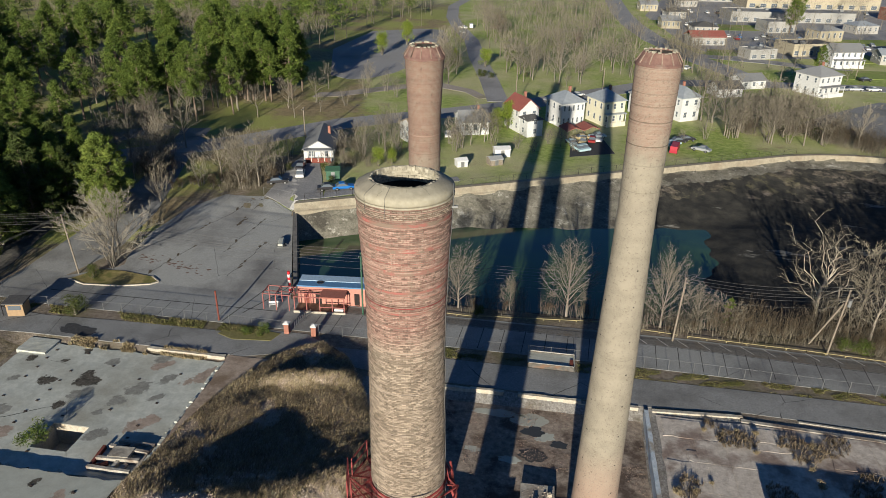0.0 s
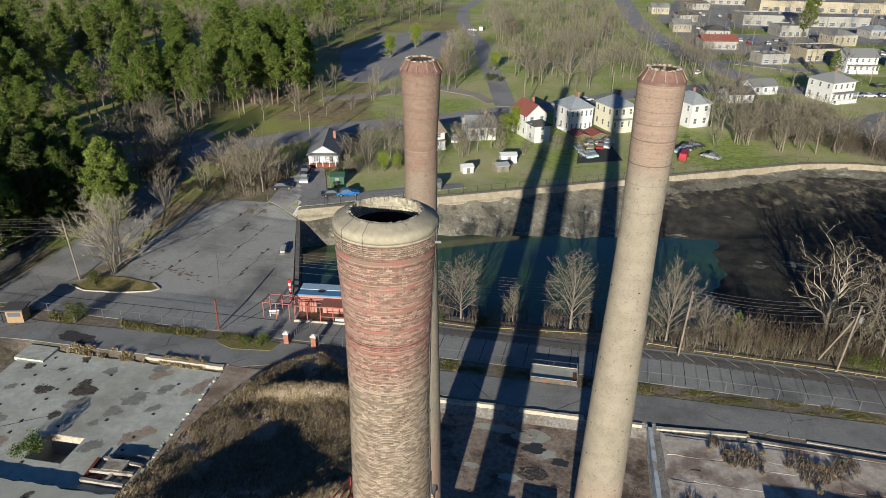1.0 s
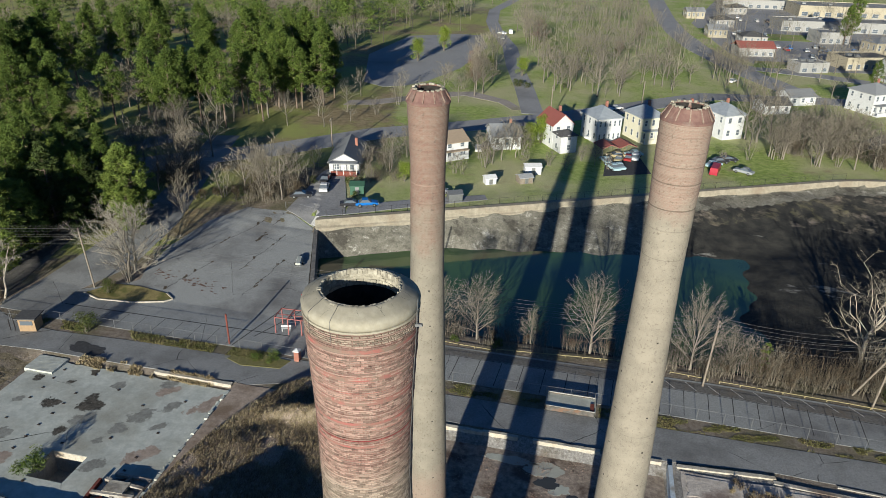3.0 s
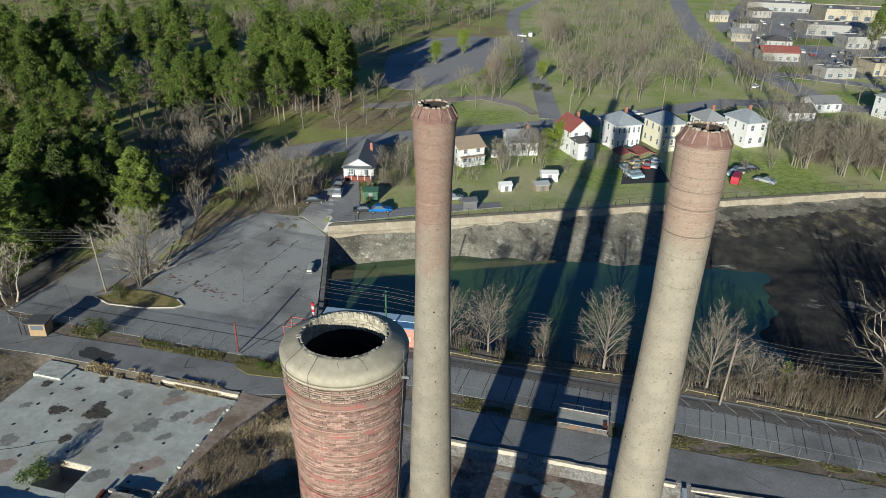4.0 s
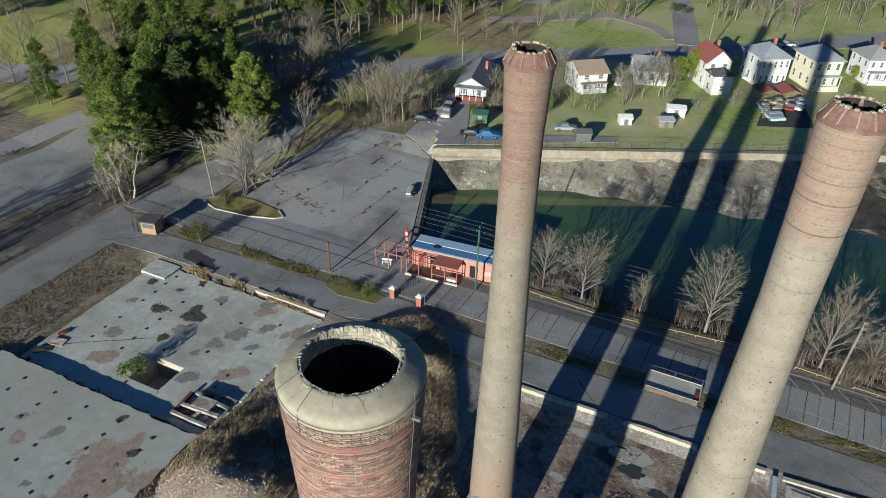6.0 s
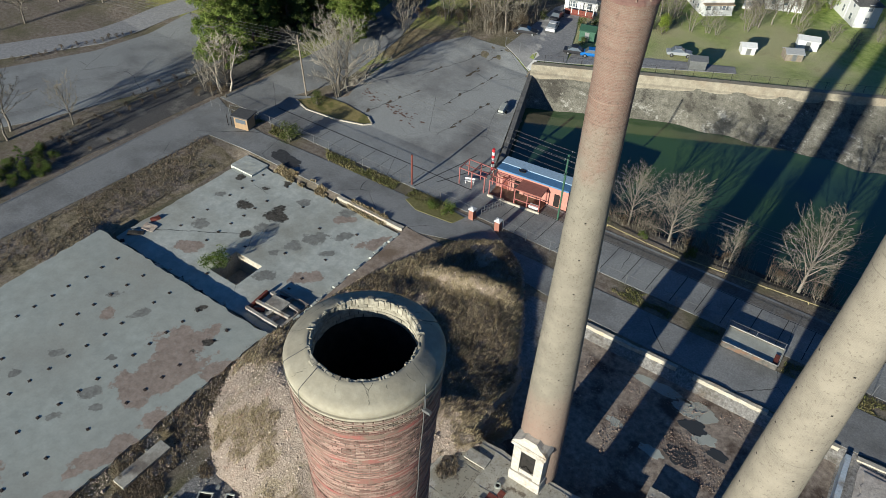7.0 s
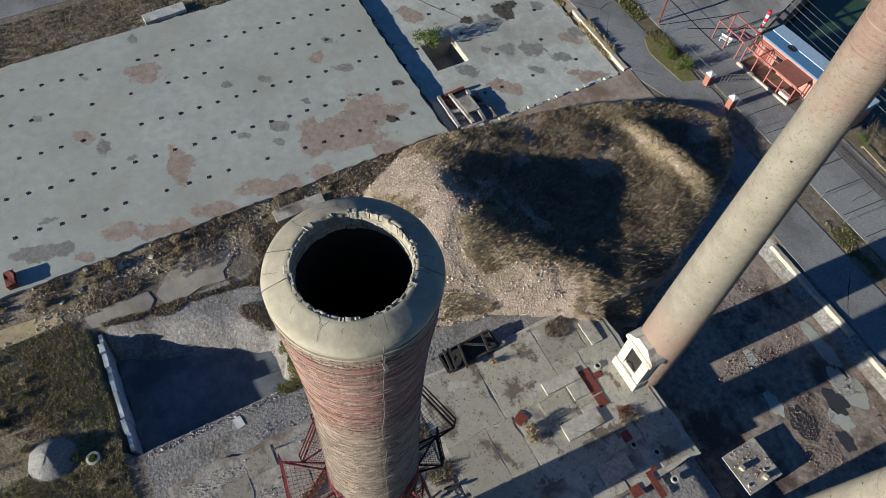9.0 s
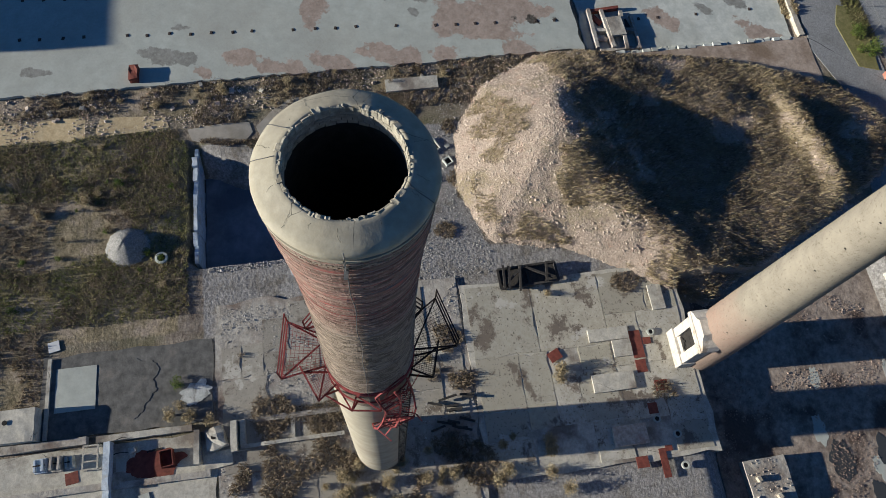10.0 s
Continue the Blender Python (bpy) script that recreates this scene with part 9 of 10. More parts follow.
# ---- open steel skip beside the yard road ----
sk = thing("skip", pose(-2.5, 75.9, 0.06, 0, 0, 0), "long open white-edged steel skip with a littered floor", "skip")
L, W, Hh = 6.3, 3.0, 0.85
SKIPGREY = surf("skip_grey", (0.07, 0.067, 0.062), (0.14, 0.13, 0.12), 2.0, (0.16, 0.1, 0.07), 0.8, (0.5, 0.62), 0.8, local=True)
SKIPRIM = plain("skip_rim", (0.42, 0.41, 0.38), 0.7)
bm = bmesh.new()
box(bm, 0.1, L - 0.1, 0.1, W - 0.1, 0.58, 0.66)
part("floor", bm, SLABB, sk, "dusty floor")
for x0, x1, y0, y1 in ((0, L, 0, 0.09), (0, L, W - 0.09, W), (0, 0.09, 0.09, W - 0.09), (L - 0.09, L, 0.09, W - 0.09)):
    bm = bmesh.new()
    box(bm, x0, x1, y0, y1, 0.1, Hh, 0.01)
    part("side", bm, SKIPGREY, sk, "rust-stained grey side")
for a, b in (((0, 0.05, Hh), (L, 0.05, Hh)), ((0, W - 0.05, Hh), (L, W - 0.05, Hh)), ((0.05, 0, Hh), (0.05, W, Hh)), ((L - 0.05, 0, Hh), (L - 0.05, W, Hh)), ((0.05, 0.05, 0.05), (0.05, 0.05, Hh)), ((L - 0.05, 0.05, 0.05), (L - 0.05, 0.05, Hh))):
    bm = bmesh.new()
    beam(bm, a, b, 0.1)
    part("rim", bm, SKIPRIM, sk, "scuffed white top rim")
bm = bmesh.new()
box(bm, L - 0.7, L - 0.2, 0.3, W - 1.2, 0.66, 0.8, 0.03)
part("rubbish", bm, REDPLATE, sk, "rusty scrap heap")

# ---- gate hut ----
hut = thing("gate_hut", pose(-77.9, 75.8, 0.02, 0, 0, 14), "small tan timber hut with black flat roof", "hut")
for x0, x1, y0, y1, z0, z1, nm, mt in ((-1.2, 1.2, -1.0, 1.0, 0, 2.1, "wall", plain("tan_board", (0.36, 0.25, 0.15))), (-1.55, 1.55, -1.35, 1.35, 2.1, 2.3, "roof", DARKROOF), (-0.9, 0.9, -1.04, -0.99, 1.05, 1.75, "window", GLASS), (-1.25, -1.19, -0.7, 0.3, 0.05, 1.9, "door", DARKSTEEL)):
    bm = bmesh.new()
    box(bm, x0, x1, y0, y1, z0, z1, 0.02)
    part(nm, bm, mt, hut)
for x in (-1.9, -2.6):
    bm = bmesh.new()
    beam(bm, (x, -0.8, 0), (x, -0.8, 1.9), 0.09)
    part("post", bm, DARKSTEEL, hut)

# grass island with kerb in the lot
isl = sheet("grass_island", [(-77.4, 86.6), (-74, 85.4), (-68, 86.0), (-63.6, 87.4), (-62.7, 88.4), (-64.5, 89.6), (-70, 90.4), (-74.5, 90.2)], surf("island_grass", (0.2, 0.17, 0.07), (0.27, 0.22, 0.1), 2.0, (0.12, 0.12, 0.04), 0.3, (0.5, 0.6), 0.95, bump=0.4), 0.17, "dry grass island with pale kerb", "traffic island", step=2, thick=0.2)
bm = bmesh.new()
ring = [(-77.4, 86.6), (-74, 85.4), (-68, 86.0), (-63.6, 87.4), (-62.7, 88.4), (-64.5, 89.6)]
for a, b in zip(ring, ring[1:]):
    beam(bm, (*a, land(*a) + 0.14), (*b, land(*b) + 0.14), 0.2)
part("kerb", bm, WHITEWALL, isl, "pale concrete kerb")
sheet("verge_island", [(-46.5, 76.0), (-44, 75.0), (-38.5, 75.6), (-37.8, 77.6), (-45.6, 78.3)], surf("verge_soil", (0.13, 0.13, 0.05), (0.2, 0.18, 0.08), 2.0, rough=0.95, bump=0.4), 0.12, "weedy kerbed verge by the gate", "verge", step=2)

# abandoned boat trailer by the pond wall
bt = thing("boat_trailer", pose(-47.4, 103.0, land(-48, 103) + 0.06, 0, 0, 105), "derelict grey boat trailer by the pond wall", "trailer")
for a, b in (((-1.6, -0.5, 0.5), (1.6, -0.5, 0.5)), ((-1.6, 0.5, 0.5), (1.6, 0.5, 0.5)), ((-1.6, -0.5, 0.5), (-1.6, 0.5, 0.5)), ((1.6, -0.5, 0.5), (2.8, 0, 0.5)), ((1.6, 0.5, 0.5), (2.8, 0, 0.5)), ((0.2, -0.5, 0.5), (0.2, 0.5, 0.9))):
    bm = bmesh.new()
    beam(bm, a, b, 0.12)
    part("frame", bm, GALV, bt)
bm = bmesh.new()
box(bm, -1.5, 1.4, -0.45, 0.45, 0.56, 0.95, 0.1)
part("deck", bm, SLABB, bt)
for y in (-0.65, 0.65):
    bm = bmesh.new()
    beam(bm, (-0.4, y - 0.08, 0.28), (-0.4, y + 0.08, 0.28), 0.56, sides=12)
    part("wheel", bm, TYRE, bt)


# ---- debris ----
def chunk(x, y, z, sx, sy, sz, rot, tilt, mat, label, seed, name="concrete_chunk"):
    bm = bmesh.new()
    box(bm, -sx / 2, sx / 2, -sy / 2, sy / 2, 0, sz)
    bmesh.ops.subdivide_edges(bm, edges=bm.edges[:], cuts=2, use_grid_fill=True)
    for v in bm.verts:
        v.co += Vector((noise.noise(v.co * 2 + Vector((seed, 0, 0))), noise.noise(v.co * 2 + Vector((0, seed, 0))), noise.noise(v.co * 2 + Vector((0, 0, seed))))) * 0.16 * min(sx, sy, sz * 2)
    ob = link_bm(name, bm, mat)
    ob.matrix_world = pose(x, y, z - 0.05, tilt, tilt * 0.6, rot)
    return tagged(ob, label, "debris", "broken masonry")


for k, (x0, x1, y0, y1, z1, mt) in enumerate(((-48.6, -43.6, 48.5, 48.85, 0.25, RUINFLOOR), (-48.3, -43.4, 50.0, 50.35, 0.35, RUINFLOOR), (-48.0, -43.2, 51.7, 52.05, 0.3, RUINFLOOR), (-47.6, -43.2, 53.0, 53.3, 0.05, RUBBLE), (-48.7, -48.35, 48.9, 52.0, 0.15, REDPLATE), (-45.9, -45.5, 48.9, 53.0, 0.2, RUINFLOOR), (-43.5, -43.15, 48.9, 53.0, 0.1, RUINFLOOR))):
    slab_piece("cell_wall", x0, x1, y0, y1, -0.8, z1, mt, "broken low wall of a ruined cell between the floors", "wall", rot=5 * math.sin(k * 2.1), seed=500 + k, kind="structure")
slab_piece("concrete_block", -47.2, -44.8, 50.3, 51.9, 0.1, 0.42, PAD, "stained buff roof slab over the ruined cell", "concrete block", rot=3, seed=510)
for k, (x, y, sx, sy, sz, r, t, mt) in enumerate(((-47.4, 49.4, 1.3, 0.5, 0.5, 35, 4, REDPLATE), (-44.9, 49.5, 1.0, 0.5, 0.5, 80, 6, RUBBLE), (-46.6, 52.5, 1.2, 0.5, 0.4, 15, 3, DARKWOOD), (-70.0, 49.6, 2.0, 0.7, 0.4, 40, 8, DARKWOOD), (-70.4, 53.0, 1.2, 0.8, 0.4, 70, -10, REDPLATE), (-69.5, 51.4, 1.8, 1.2, 0.35, 15, 5, RUBBLE))):
    chunk(x, y, -0.5, sx, sy, sz, r, t, mt, "broken masonry block between the floors", k + 1)
for k in range(26):
    x, y = rng.uniform(-70, -49), rng.uniform(46.9, 47.7)
    chunk(x, y, -0.75, rng.uniform(0.4, 1.0), rng.uniform(0.3, 0.6), rng.uniform(0.3, 0.7), rng.uniform(0, 180), rng.uniform(-10, 10), rng.choice((RUBBLE, DARKWOOD, PAD)), "dark broken masonry along the floor's edge", k + 30)
# white edging stones east of the small slab
for k in range(22):
    y = 52.6 + k * 0.8
    chunk(-42.9 + 0.1 * math.sin(k), y, -0.4, 0.5, 0.7, 0.35, rng.uniform(-10, 10), 2, SLABB, "pale edging stone of the slab", k + 80, "edging_stone")
for k in range(24):
    x, y = rng.uniform(-43.8, -40.5), rng.uniform(-10, 45)
    chunk(x, y, 0.02, rng.uniform(0.25, 0.6), rng.uniform(0.2, 0.5), rng.uniform(0.1, 0.25), rng.uniform(0, 180), rng.uniform(-8, 8), rng.choice((RUBBLE, PAD, RUBBLE)), "fallen brickwork beside the large slab", k + 120)
for k in range(11):
    x, y = rng.uniform(-37.5, -31), rng.uniform(23, 32)
    chunk(x, y, 0.02, rng.uniform(0.2, 0.6), rng.uniform(0.2, 0.4), rng.uniform(0.1, 0.25), rng.uniform(0, 180), 5, SLABB, "pale broken concrete lump", k + 180)
chunk(-44.9, 2.3, 0.28, 1.7, 0.8, 0.7, 0, 0, REDPLATE, "rusty red steel box at the slab's edge", 300, "steel_box")
chunk(-23.0, 16.4, 0.02, 1.0, 0.7, 0.06, 10, 0, WHITEPAINT, "white sheet lying on rubble", 301, "board")
chunk(-18.5, -3.7, 0.02, 0.9, 0.9, 0.08, 12, 0, WHITEPAINT, "white board lying in the scrub", 302, "board")
for x, y, w, d, r in ((-12.5, 45.05, 2.4, 1.0, 0), (-10.6, 45.0, 1.1, 0.9, 0), (-12.7, 46.0, 0.6, 0.7, 0), (-8.8, 46.3, 0.9, 1.1, 0), (-12.4, 37.8, 0.9, 1.1, 24), (-7.0, 45.1, 0.9, 0.8, 0), (-2.6, 45.0, 2.3, 0.6, 0), (-3.7, 45.6, 0.45, 0.6, 0), (-2.9, 43.2, 0.9, 1.0, 0)):
    bm = bmesh.new()
    box(bm, -w / 2, w / 2, -d / 2, d / 2, 0, 0.05, 0.01)
    ob = link_bm("steel_plate", bm, REDPLATE)
    ob.matrix_world = pose(x, y, 0.27, 0, 0, r)
    tagged(ob, "rusty red steel floor plate", "steel plate", "steel plates")
for x, y in ((-13.4, 46.5), (-6.1, 45.2), (-4.7, 46.6), (-2.2, 46.6)):
    bm = bmesh.new()
    lathe(bm, [(0.32, 0), (0.32, 0.22), (0.2, 0.22), (0.2, 0.02)], 16)
    ob = link_bm("pipe_stub", bm, SLAB)
    ob.matrix_world = pose(x, y, 0.22)
    tagged(ob, "round concrete pipe stub in the pad", "pipe stub", "pipe stubs")
    # A black disc stands for the dark inside the pipe.
    bm = bmesh.new()
    lathe(bm, [(0.2, 0.1), (0.001, 0.1)], 12)
    part("opening", bm, SOOTDARK, ob)
# pile of charred timber frames on the pad
tf = thing("charred_timber_pile", pose(-19.8, 36.8, 0.25, 0, 0, 92), "charred black timber frames lying in a heap", "timber frame")
for a, b in (((-2.6, -0.9, 0.2), (2.6, -0.9, 0.3)), ((-2.6, 0.9, 0.2), (2.6, 0.9, 0.2)), ((-2.6, -0.9, 0.2), (-2.6, 0.9, 0.2)), ((2.6, -0.9, 0.3), (2.6, 0.9, 0.2)), ((0, -0.9, 0.25), (0, 0.9, 0.25)), ((-2.4, -0.8, 0.45), (-0.3, 0.8, 0.5)), ((-0.3, 0.8, 0.45), (2.1, -0.6, 0.5)), ((-1.9, -1.1, 0.6), (-1.6, 1.0, 0.5)), ((-2.3, -1.0, 0.5), (-2.1, 1.1, 0.6)), ((-1.0, -1.4, 0.5), (-0.6, 0.9, 0.55)), ((1.5, -0.9, 0.55), (1.8, 0.9, 0.6))):
    bm = bmesh.new()
    beam(bm, a, b, 0.2)
    part("timber", bm, DARKWOOD, tf)
bm = bmesh.new()
box(bm, -2.5, 2.5, -0.8, 0.8, 0.0, 0.12)
part("base_board", bm, DARKWOOD, tf)
tg = thing("timber_heap", pose(-8.8, 28.6, 0.2), "heap of dark timbers in shadow", "timber")
for k in range(14):
    bm = bmesh.new()
    a = Vector((rng.uniform(-1.5, 1.5), rng.uniform(-1.0, 1.0), rng.uniform(0.08, 0.4)))
    d = Vector((rng.uniform(-0.4, 0.4), rng.choice((-1, 1)) * 1.0, 0.02)) * rng.uniform(0.8, 1.6)
    beam(bm, a, a + d, 0.17)
    part("timber", bm, DARKWOOD, tg)
for x, y, w, d in ((-34.0, 30.1, 1.1, 0.9), (-32.7, 28.8, 0.9, 0.9), (-32.2, 31.4, 0.55, 0.55), (-34.9, 28.4, 1.6, 0.9)):
    pit = thing("inspection_pit", pose(x, y, 0.05, 0, 0, 28), "small square pit with a chalky concrete rim", "pit", "inspection pits")
    for x0, x1, y0, y1 in ((-w / 2 - 0.14, w / 2 + 0.14, -d / 2 - 0.14, -d / 2), (-w / 2 - 0.14, w / 2 + 0.14, d / 2, d / 2 + 0.14), (-w / 2 - 0.14, -w / 2, -d / 2, d / 2), (w / 2, w / 2 + 0.14, -d / 2, d / 2)):
        bm = bmesh.new()
        box(bm, x0, x1, y0, y1, -0.1, 0.16 + 0.1 * rng.random(), 0.02)
        part("rim", bm, SLABB, pit)
    # The pit has no depth: a black block stands for its unlit inside.
    bm = bmesh.new()
    box(bm, -w / 2, w / 2, -d / 2, d / 2, -0.1, 0.03)
    part("shaft", bm, SOOTDARK, pit, "black pit opening")
# grey gravel cone, well ring and sand track in the scrub
bm = bmesh.new()
lathe(bm, [(2.0, -0.1), (1.5, 0.35), (0.9, 0.85), (0.35, 1.15), (0.02, 1.22)], 28, 0.16, 4)
gc = tagged(link_bm("gravel_pile", bm, surf("grey_gravel", (0.2, 0.2, 0.195), (0.33, 0.325, 0.315), 9.0, rough=0.95, bump=0.9, dist=0.06), None, True), "small cone of grey gravel", "gravel pile", kind="stuff")
gc.location = (-26.9, 2.0, 0)
bm = bmesh.new()
lathe(bm, [(0.55, 0), (0.55, 0.3), (0.36, 0.32), (0.34, -0.05)], 20, 0.02)
wr = tagged(link_bm("well_ring", bm, SLABB), "round concrete well ring", "well ring")
wr.location = (-25.4, 5.0, 0.0)
# A black disc takes the place of the dark well shaft.
bm = bmesh.new()
lathe(bm, [(0.35, 0.05), (0.001, 0.05)], 14)
part("shaft", bm, SOOTDARK, wr)
sheet("sand_track", [(-40.4, -30), (-37.8, -30), (-38.2, -4), (-38.9, 5.5), (-40.2, 5.0), (-40.8, -4)], surf("yellow_sand", (0.4, 0.31, 0.18), (0.5, 0.41, 0.26), 2.0, rough=0.95, bump=0.3), 0.03, "yellow sandy track", "track", step=3)

# ---- low ruined rooms south of the near chimney ----
for x0, x1, y0, y1, h, mt, s in ((-10.7, -10.1, -8.0, -0.5, 0.55, RUINFLOOR, 1), (-10.6, -10.1, 0.2, 7.6, 0.45, PAD, 9), (-10.5, -10.1, 12.2, 20.5, 0.4, RUINFLOOR, 10), (-13.4, -10.8, -7.4, -4.2, 1.3, PAD, 2), (-10.0, -6.4, 0.95, 1.45, 0.9, POOLWALL, 4), (-10.0, -7.4, 7.9, 8.3, 1.0, PAD, 5), (-10.4, -8.0, 10.7, 11.2, 0.9, PAD, 6), (-7.0, -6.5, -8.0, 0.9, 0.4, RUINFLOOR, 11), (-6.9, -6.4, 1.5, 9.0, 0.35, RUINFLOOR, 12), (-6.4, -4.4, 0.9, 1.4, 0.6, POOLWALL, 13), (-17.4, -10.8, -4.0, -3.7, 0.25, PAD, 14)):
    slab_piece("ruin_wall", x0, x1, y0, y1, 0.0, h, mt, "stump of a ruined plastered wall", "wall", seed=40 + s, kind="structure")
for x0, x1, y0, y1, h, s in ((-8.5, -8.2, 11.4, 19.6, 0.5, 31), (-10.4, -8.5, 11.4, 11.8, 0.6, 32), (-10.2, -8.5, 15.4, 15.7, 0.35, 33)):
    slab_piece("ruin_wall", x0, x1, y0, y1, 0.1, h, PAD, "stump of a ruined plastered wall", "wall", seed=40 + s, kind="structure")
ruin = poured("ruin_floor", -9.9, -2.0, -9.0, 9.4, -0.3, 0.12, PAD, "patchy pale floor of ruined rooms", jag=0.3, seed=44)
DAMP = surf("damp_concrete", (0.075, 0.075, 0.072), (0.145, 0.142, 0.135), 1.4, (0.18, 0.165, 0.15), 0.3, (0.55, 0.66), 0.8, bump=0.3)
wet = poured("ruin_floor", -17.6, -10.8, -4.4, 9.2, -0.3, 0.1, DAMP, "wet grey floor of a ruined room", jag=0.3, seed=45)
slab_piece("floor_patch", -16.5, -12.9, -3.3, -0.1, 0.0, 0.14, SLAB, "pale rectangular concrete patch of the ruined room", "floor patch", seed=520)
blob("damp_patch", -14.3, 2.6, 0.125, 2.3, 2.0, DAMP, wet, 91, 0.0, 0.006)
BARECLAY = surf("bare_clay", (0.27, 0.25, 0.215), (0.34, 0.315, 0.275), 0.9, (0.24, 0.215, 0.17), 0.3, (0.45, 0.65), 0.9, bump=0.1, grit=0.95)
sheet("bare_clay", [(-38.0, 13.6), (-39.6, 15.1), (-40.9, 17.2), (-40.7, 19.0), (-40.0, 19.4), (-39.8, 21.0), (-38.9, 21.3), (-37.6, 19.9), (-36.6, 19.8), (-36.9, 17.6), (-36.3, 15.6), (-36.5, 14.2)], BARECLAY, 0.07, "smooth bare clay patch among weeds", "bare clay", step=0.8)
sheet("bare_clay", [(-38.4, 7.2), (-38.7, 10.3), (-38.6, 13.0), (-37.5, 13.3), (-36.7, 12.7), (-37.0, 11.0), (-36.5, 9.4), (-37.2, 7.6)], BARECLAY, 0.06, "smooth olive-tan clay beside the basin", "bare clay", step=0.8)
blob("pale_patch", -13.2, 7.9, 0.13, 0.8, 1.2, PATCHPALE, wet, 92, 0.3, 0.008)
blob("silt_patch", -8.0, 4.8, 0.14, 1.1, 2.2, REDPLATE, ruin, 93, 0.0, 0.006)
blob("silt_patch", -5.4, -3.2, 0.14, 1.0, 1.4, REDPLATE, ruin, 94, 0.0, 0.006)


def machine(x, y, w, d, h, mat, label, seed):
    """A stripped machine bed: plinth, bearing blocks and a shaft."""
    st = thing("machine_base", pose(x, y, 0.13, 0, 0, seed * 7 % 11 - 5), label, "machine base", "stripped machines")
    r = random.Random(seed)
    bm = bmesh.new()
    box(bm, -w / 2, w / 2, -d / 2, d / 2, 0, h * 0.4, 0.02)
    part("plinth", bm, mat, st)
    for s in (-1, 1):
        bm = bmesh.new()
        box(bm, -w * 0.42, w * 0.42, s * d * 0.36 - 0.09, s * d * 0.36 + 0.09, h * 0.4, h * r.uniform(0.7, 1.0), 0.02)
        part("bearing_block", bm, mat, st)
    bm = bmesh.new()
    beam(bm, (0, -d * 0.48, h * 0.7), (0, d * 0.48, h * 0.7), 0.13, sides=8)
    part("axle", bm, DARKSTEEL, st)
    return st


machine(-8.9, -3.9, 1.1, 0.9, 0.8, POOLWALL, "pale blue-grey stripped machine bed", 1)
machine(-8.9, -2.6, 1.2, 0.8, 0.9, RUINFLOOR, "dusty stripped machine bed", 2)
machine(-8.9, -1.7, 1.0, 0.6, 0.7, SLABB, "grey stripped machine bed", 3)
rack = thing("steel_rack", pose(-9.0, 0.05, 0.13), "cream steel rack with three open bays", "rack")
for a, b in (((-0.9, -0.6, 0.7), (0.9, -0.6, 0.7)), ((-0.9, 0.5, 0.7), (0.9, 0.5, 0.7)), ((-0.9, -0.6, 0.7), (-0.9, 0.5, 0.7)), ((0.9, -0.6, 0.7), (0.9, 0.5, 0.7)), ((-0.3, -0.6, 0.7), (-0.3, 0.5, 0.7)), ((0.3, -0.6, 0.7), (0.3, 0.5, 0.7))):
    bm = bmesh.new()
    beam(bm, a, b, 0.11)
    part("rail", bm, WHITEWALL, rack)
for px, py in ((-0.9, -0.6), (0.9, -0.6), (-0.9, 0.5), (0.9, 0.5)):
    bm = bmesh.new()
    beam(bm, (px, py, 0), (px, py, 0.7), 0.1)
    part("leg", bm, WHITEWALL, rack)
crate = thing("open_box", pose(-8.2, 5.7, 0.13, 0, 0, 6), "open rusty steel box on the floor", "box")
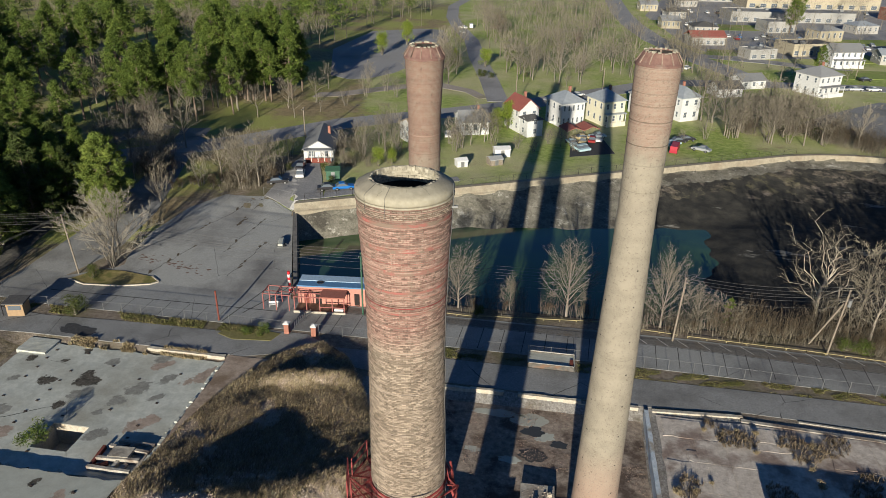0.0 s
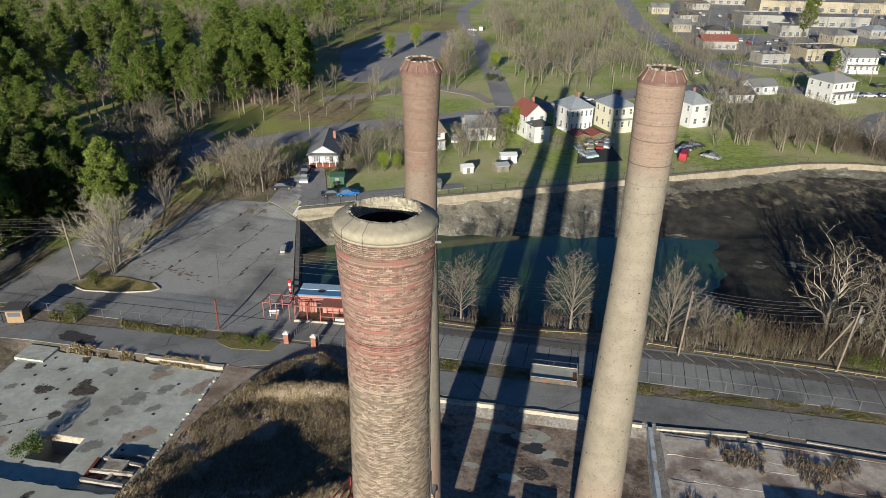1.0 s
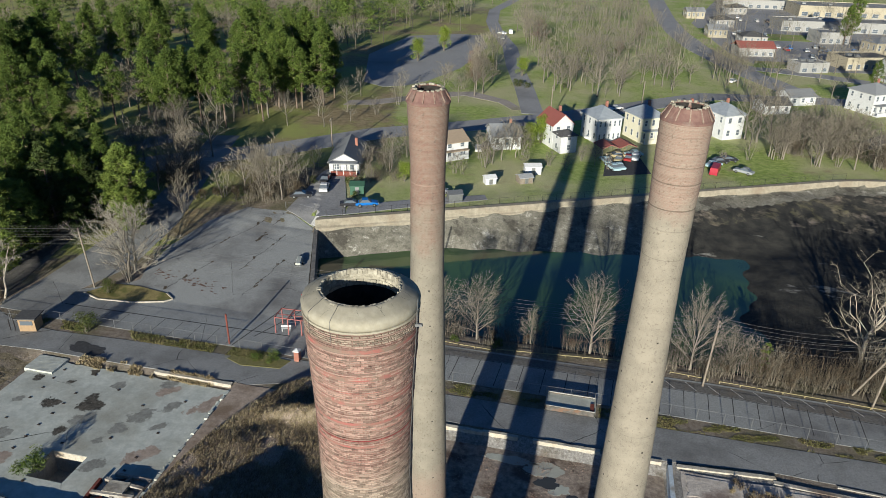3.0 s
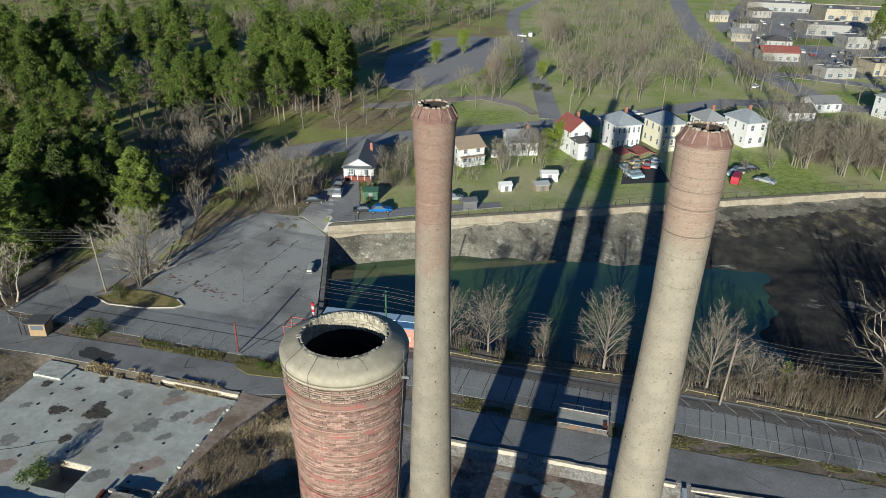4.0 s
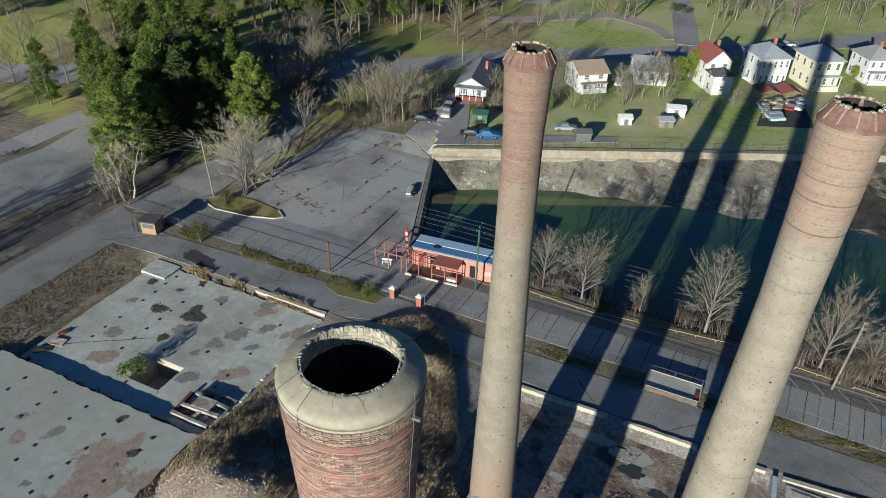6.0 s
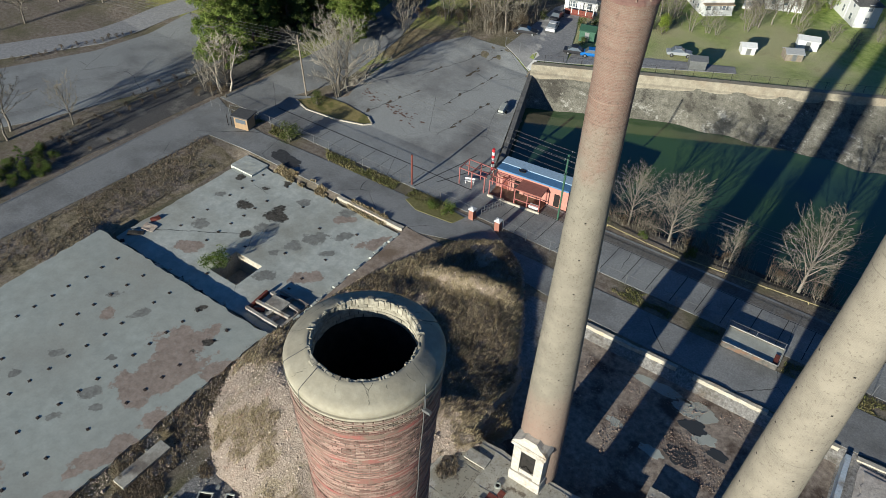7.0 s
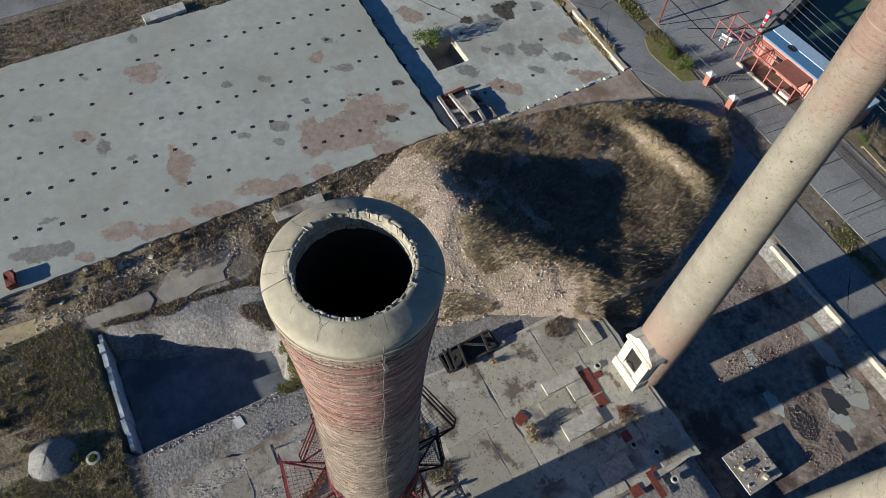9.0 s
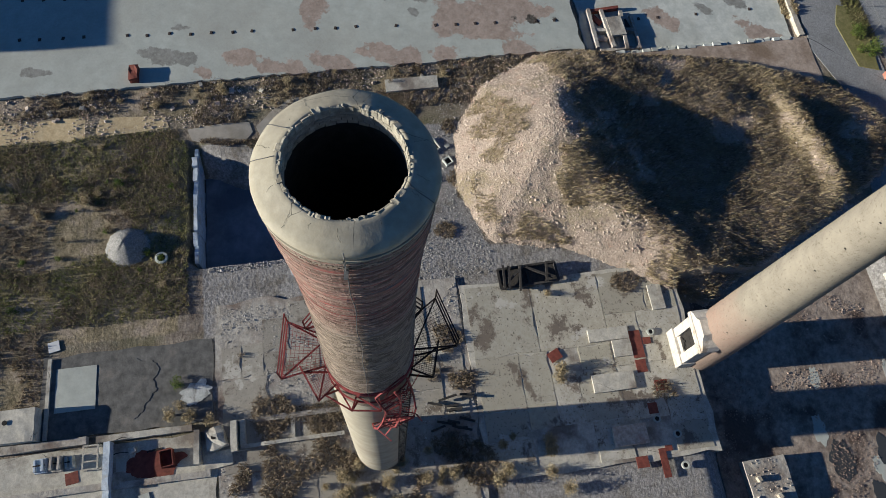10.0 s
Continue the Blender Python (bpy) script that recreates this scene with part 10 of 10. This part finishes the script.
for x0, x1, y0, y1, z1 in ((-0.65, 0.65, -0.5, -0.44, 0.6), (-0.65, 0.65, 0.44, 0.5, 0.6), (-0.65, -0.59, -0.44, 0.44, 0.6), (0.59, 0.65, -0.44, 0.44, 0.6), (-0.59, 0.59, -0.44, 0.44, 0.06)):
    bm = bmesh.new()
    box(bm, x0, x1, y0, y1, 0, z1, 0.005)
    part("side" if z1 > 0.1 else "bottom", bm, REDPLATE, crate)
for k, (x, y, sx, sy, sz, mt, lb) in enumerate(((-8.2, 2.1, 1.0, 0.8, 0.08, SLABB, "pale grey slab on the floor"), (-7.7, -1.6, 0.9, 1.0, 0.06, REDPLATE, "rusty brown plate on the floor"), (-9.2, 3.0, 0.5, 0.5, 0.4, WHITEWALL, "small chalky white block"), (-9.0, 4.6, 0.15, 1.1, 0.1, DARKSTEEL, "short dark steel bar"), (-9.2, 9.5, 1.6, 1.5, 0.75, PAD, "tan concrete room base"), (-7.6, 9.6, 1.2, 2.2, 0.2, PAD, "low tan concrete step"), (-5.2, 4.0, 1.2, 0.8, 0.1, SLABB, "broken pale slab piece"), (-4.4, -0.6, 0.9, 1.2, 0.3, RUINFLOOR, "low broken plinth"))):
    chunk(x, y, 0.14, sx, sy, sz, k * 9 % 20, 0, mt, lb + " of the ruined room", k + 400, "floor_remnant")
# Flat black discs stand for the dark of two round openings.
for x, y in ((-12.4, -6.4), (-9.3, 9.4)):
    bm = bmesh.new()
    lathe(bm, [(0.2, 0.0), (0.2, 0.03), (0.001, 0.03)], 14)
    ob = link_bm("drain_cover", bm, SOOTDARK)
    ob.location = (x, y, 1.36 if x < -11 else 0.9)
    tagged(ob, "round black drain opening in the roof", "drain")
plant(ivy_bush, -57.4, 52.2, 1.5, z=-0.7)
plant(ivy_bush, -14.0, 6.5, 0.5, z=0.1)
for o in (*ivy_bush.children_recursive, ivy_bush):
    bpy.data.objects.remove(o, do_unlink=True)

# brick sheds south of the view, whose shadows fall across the floors
slab_piece("wall_south_shed", -66.0, -51.0, -46.0, -40.0, 0.3, 9.4, BRICKRED, "plain brick end wall of the southern mill shed", "wall", seed=70, kind="structure")
slab_piece("wall_east_shed", 23.0, 48.0, 48.6, 49.6, 0.0, 3.1, BRICKRED, "broken brick wall of the eastern shed", "wall", seed=71, kind="structure")
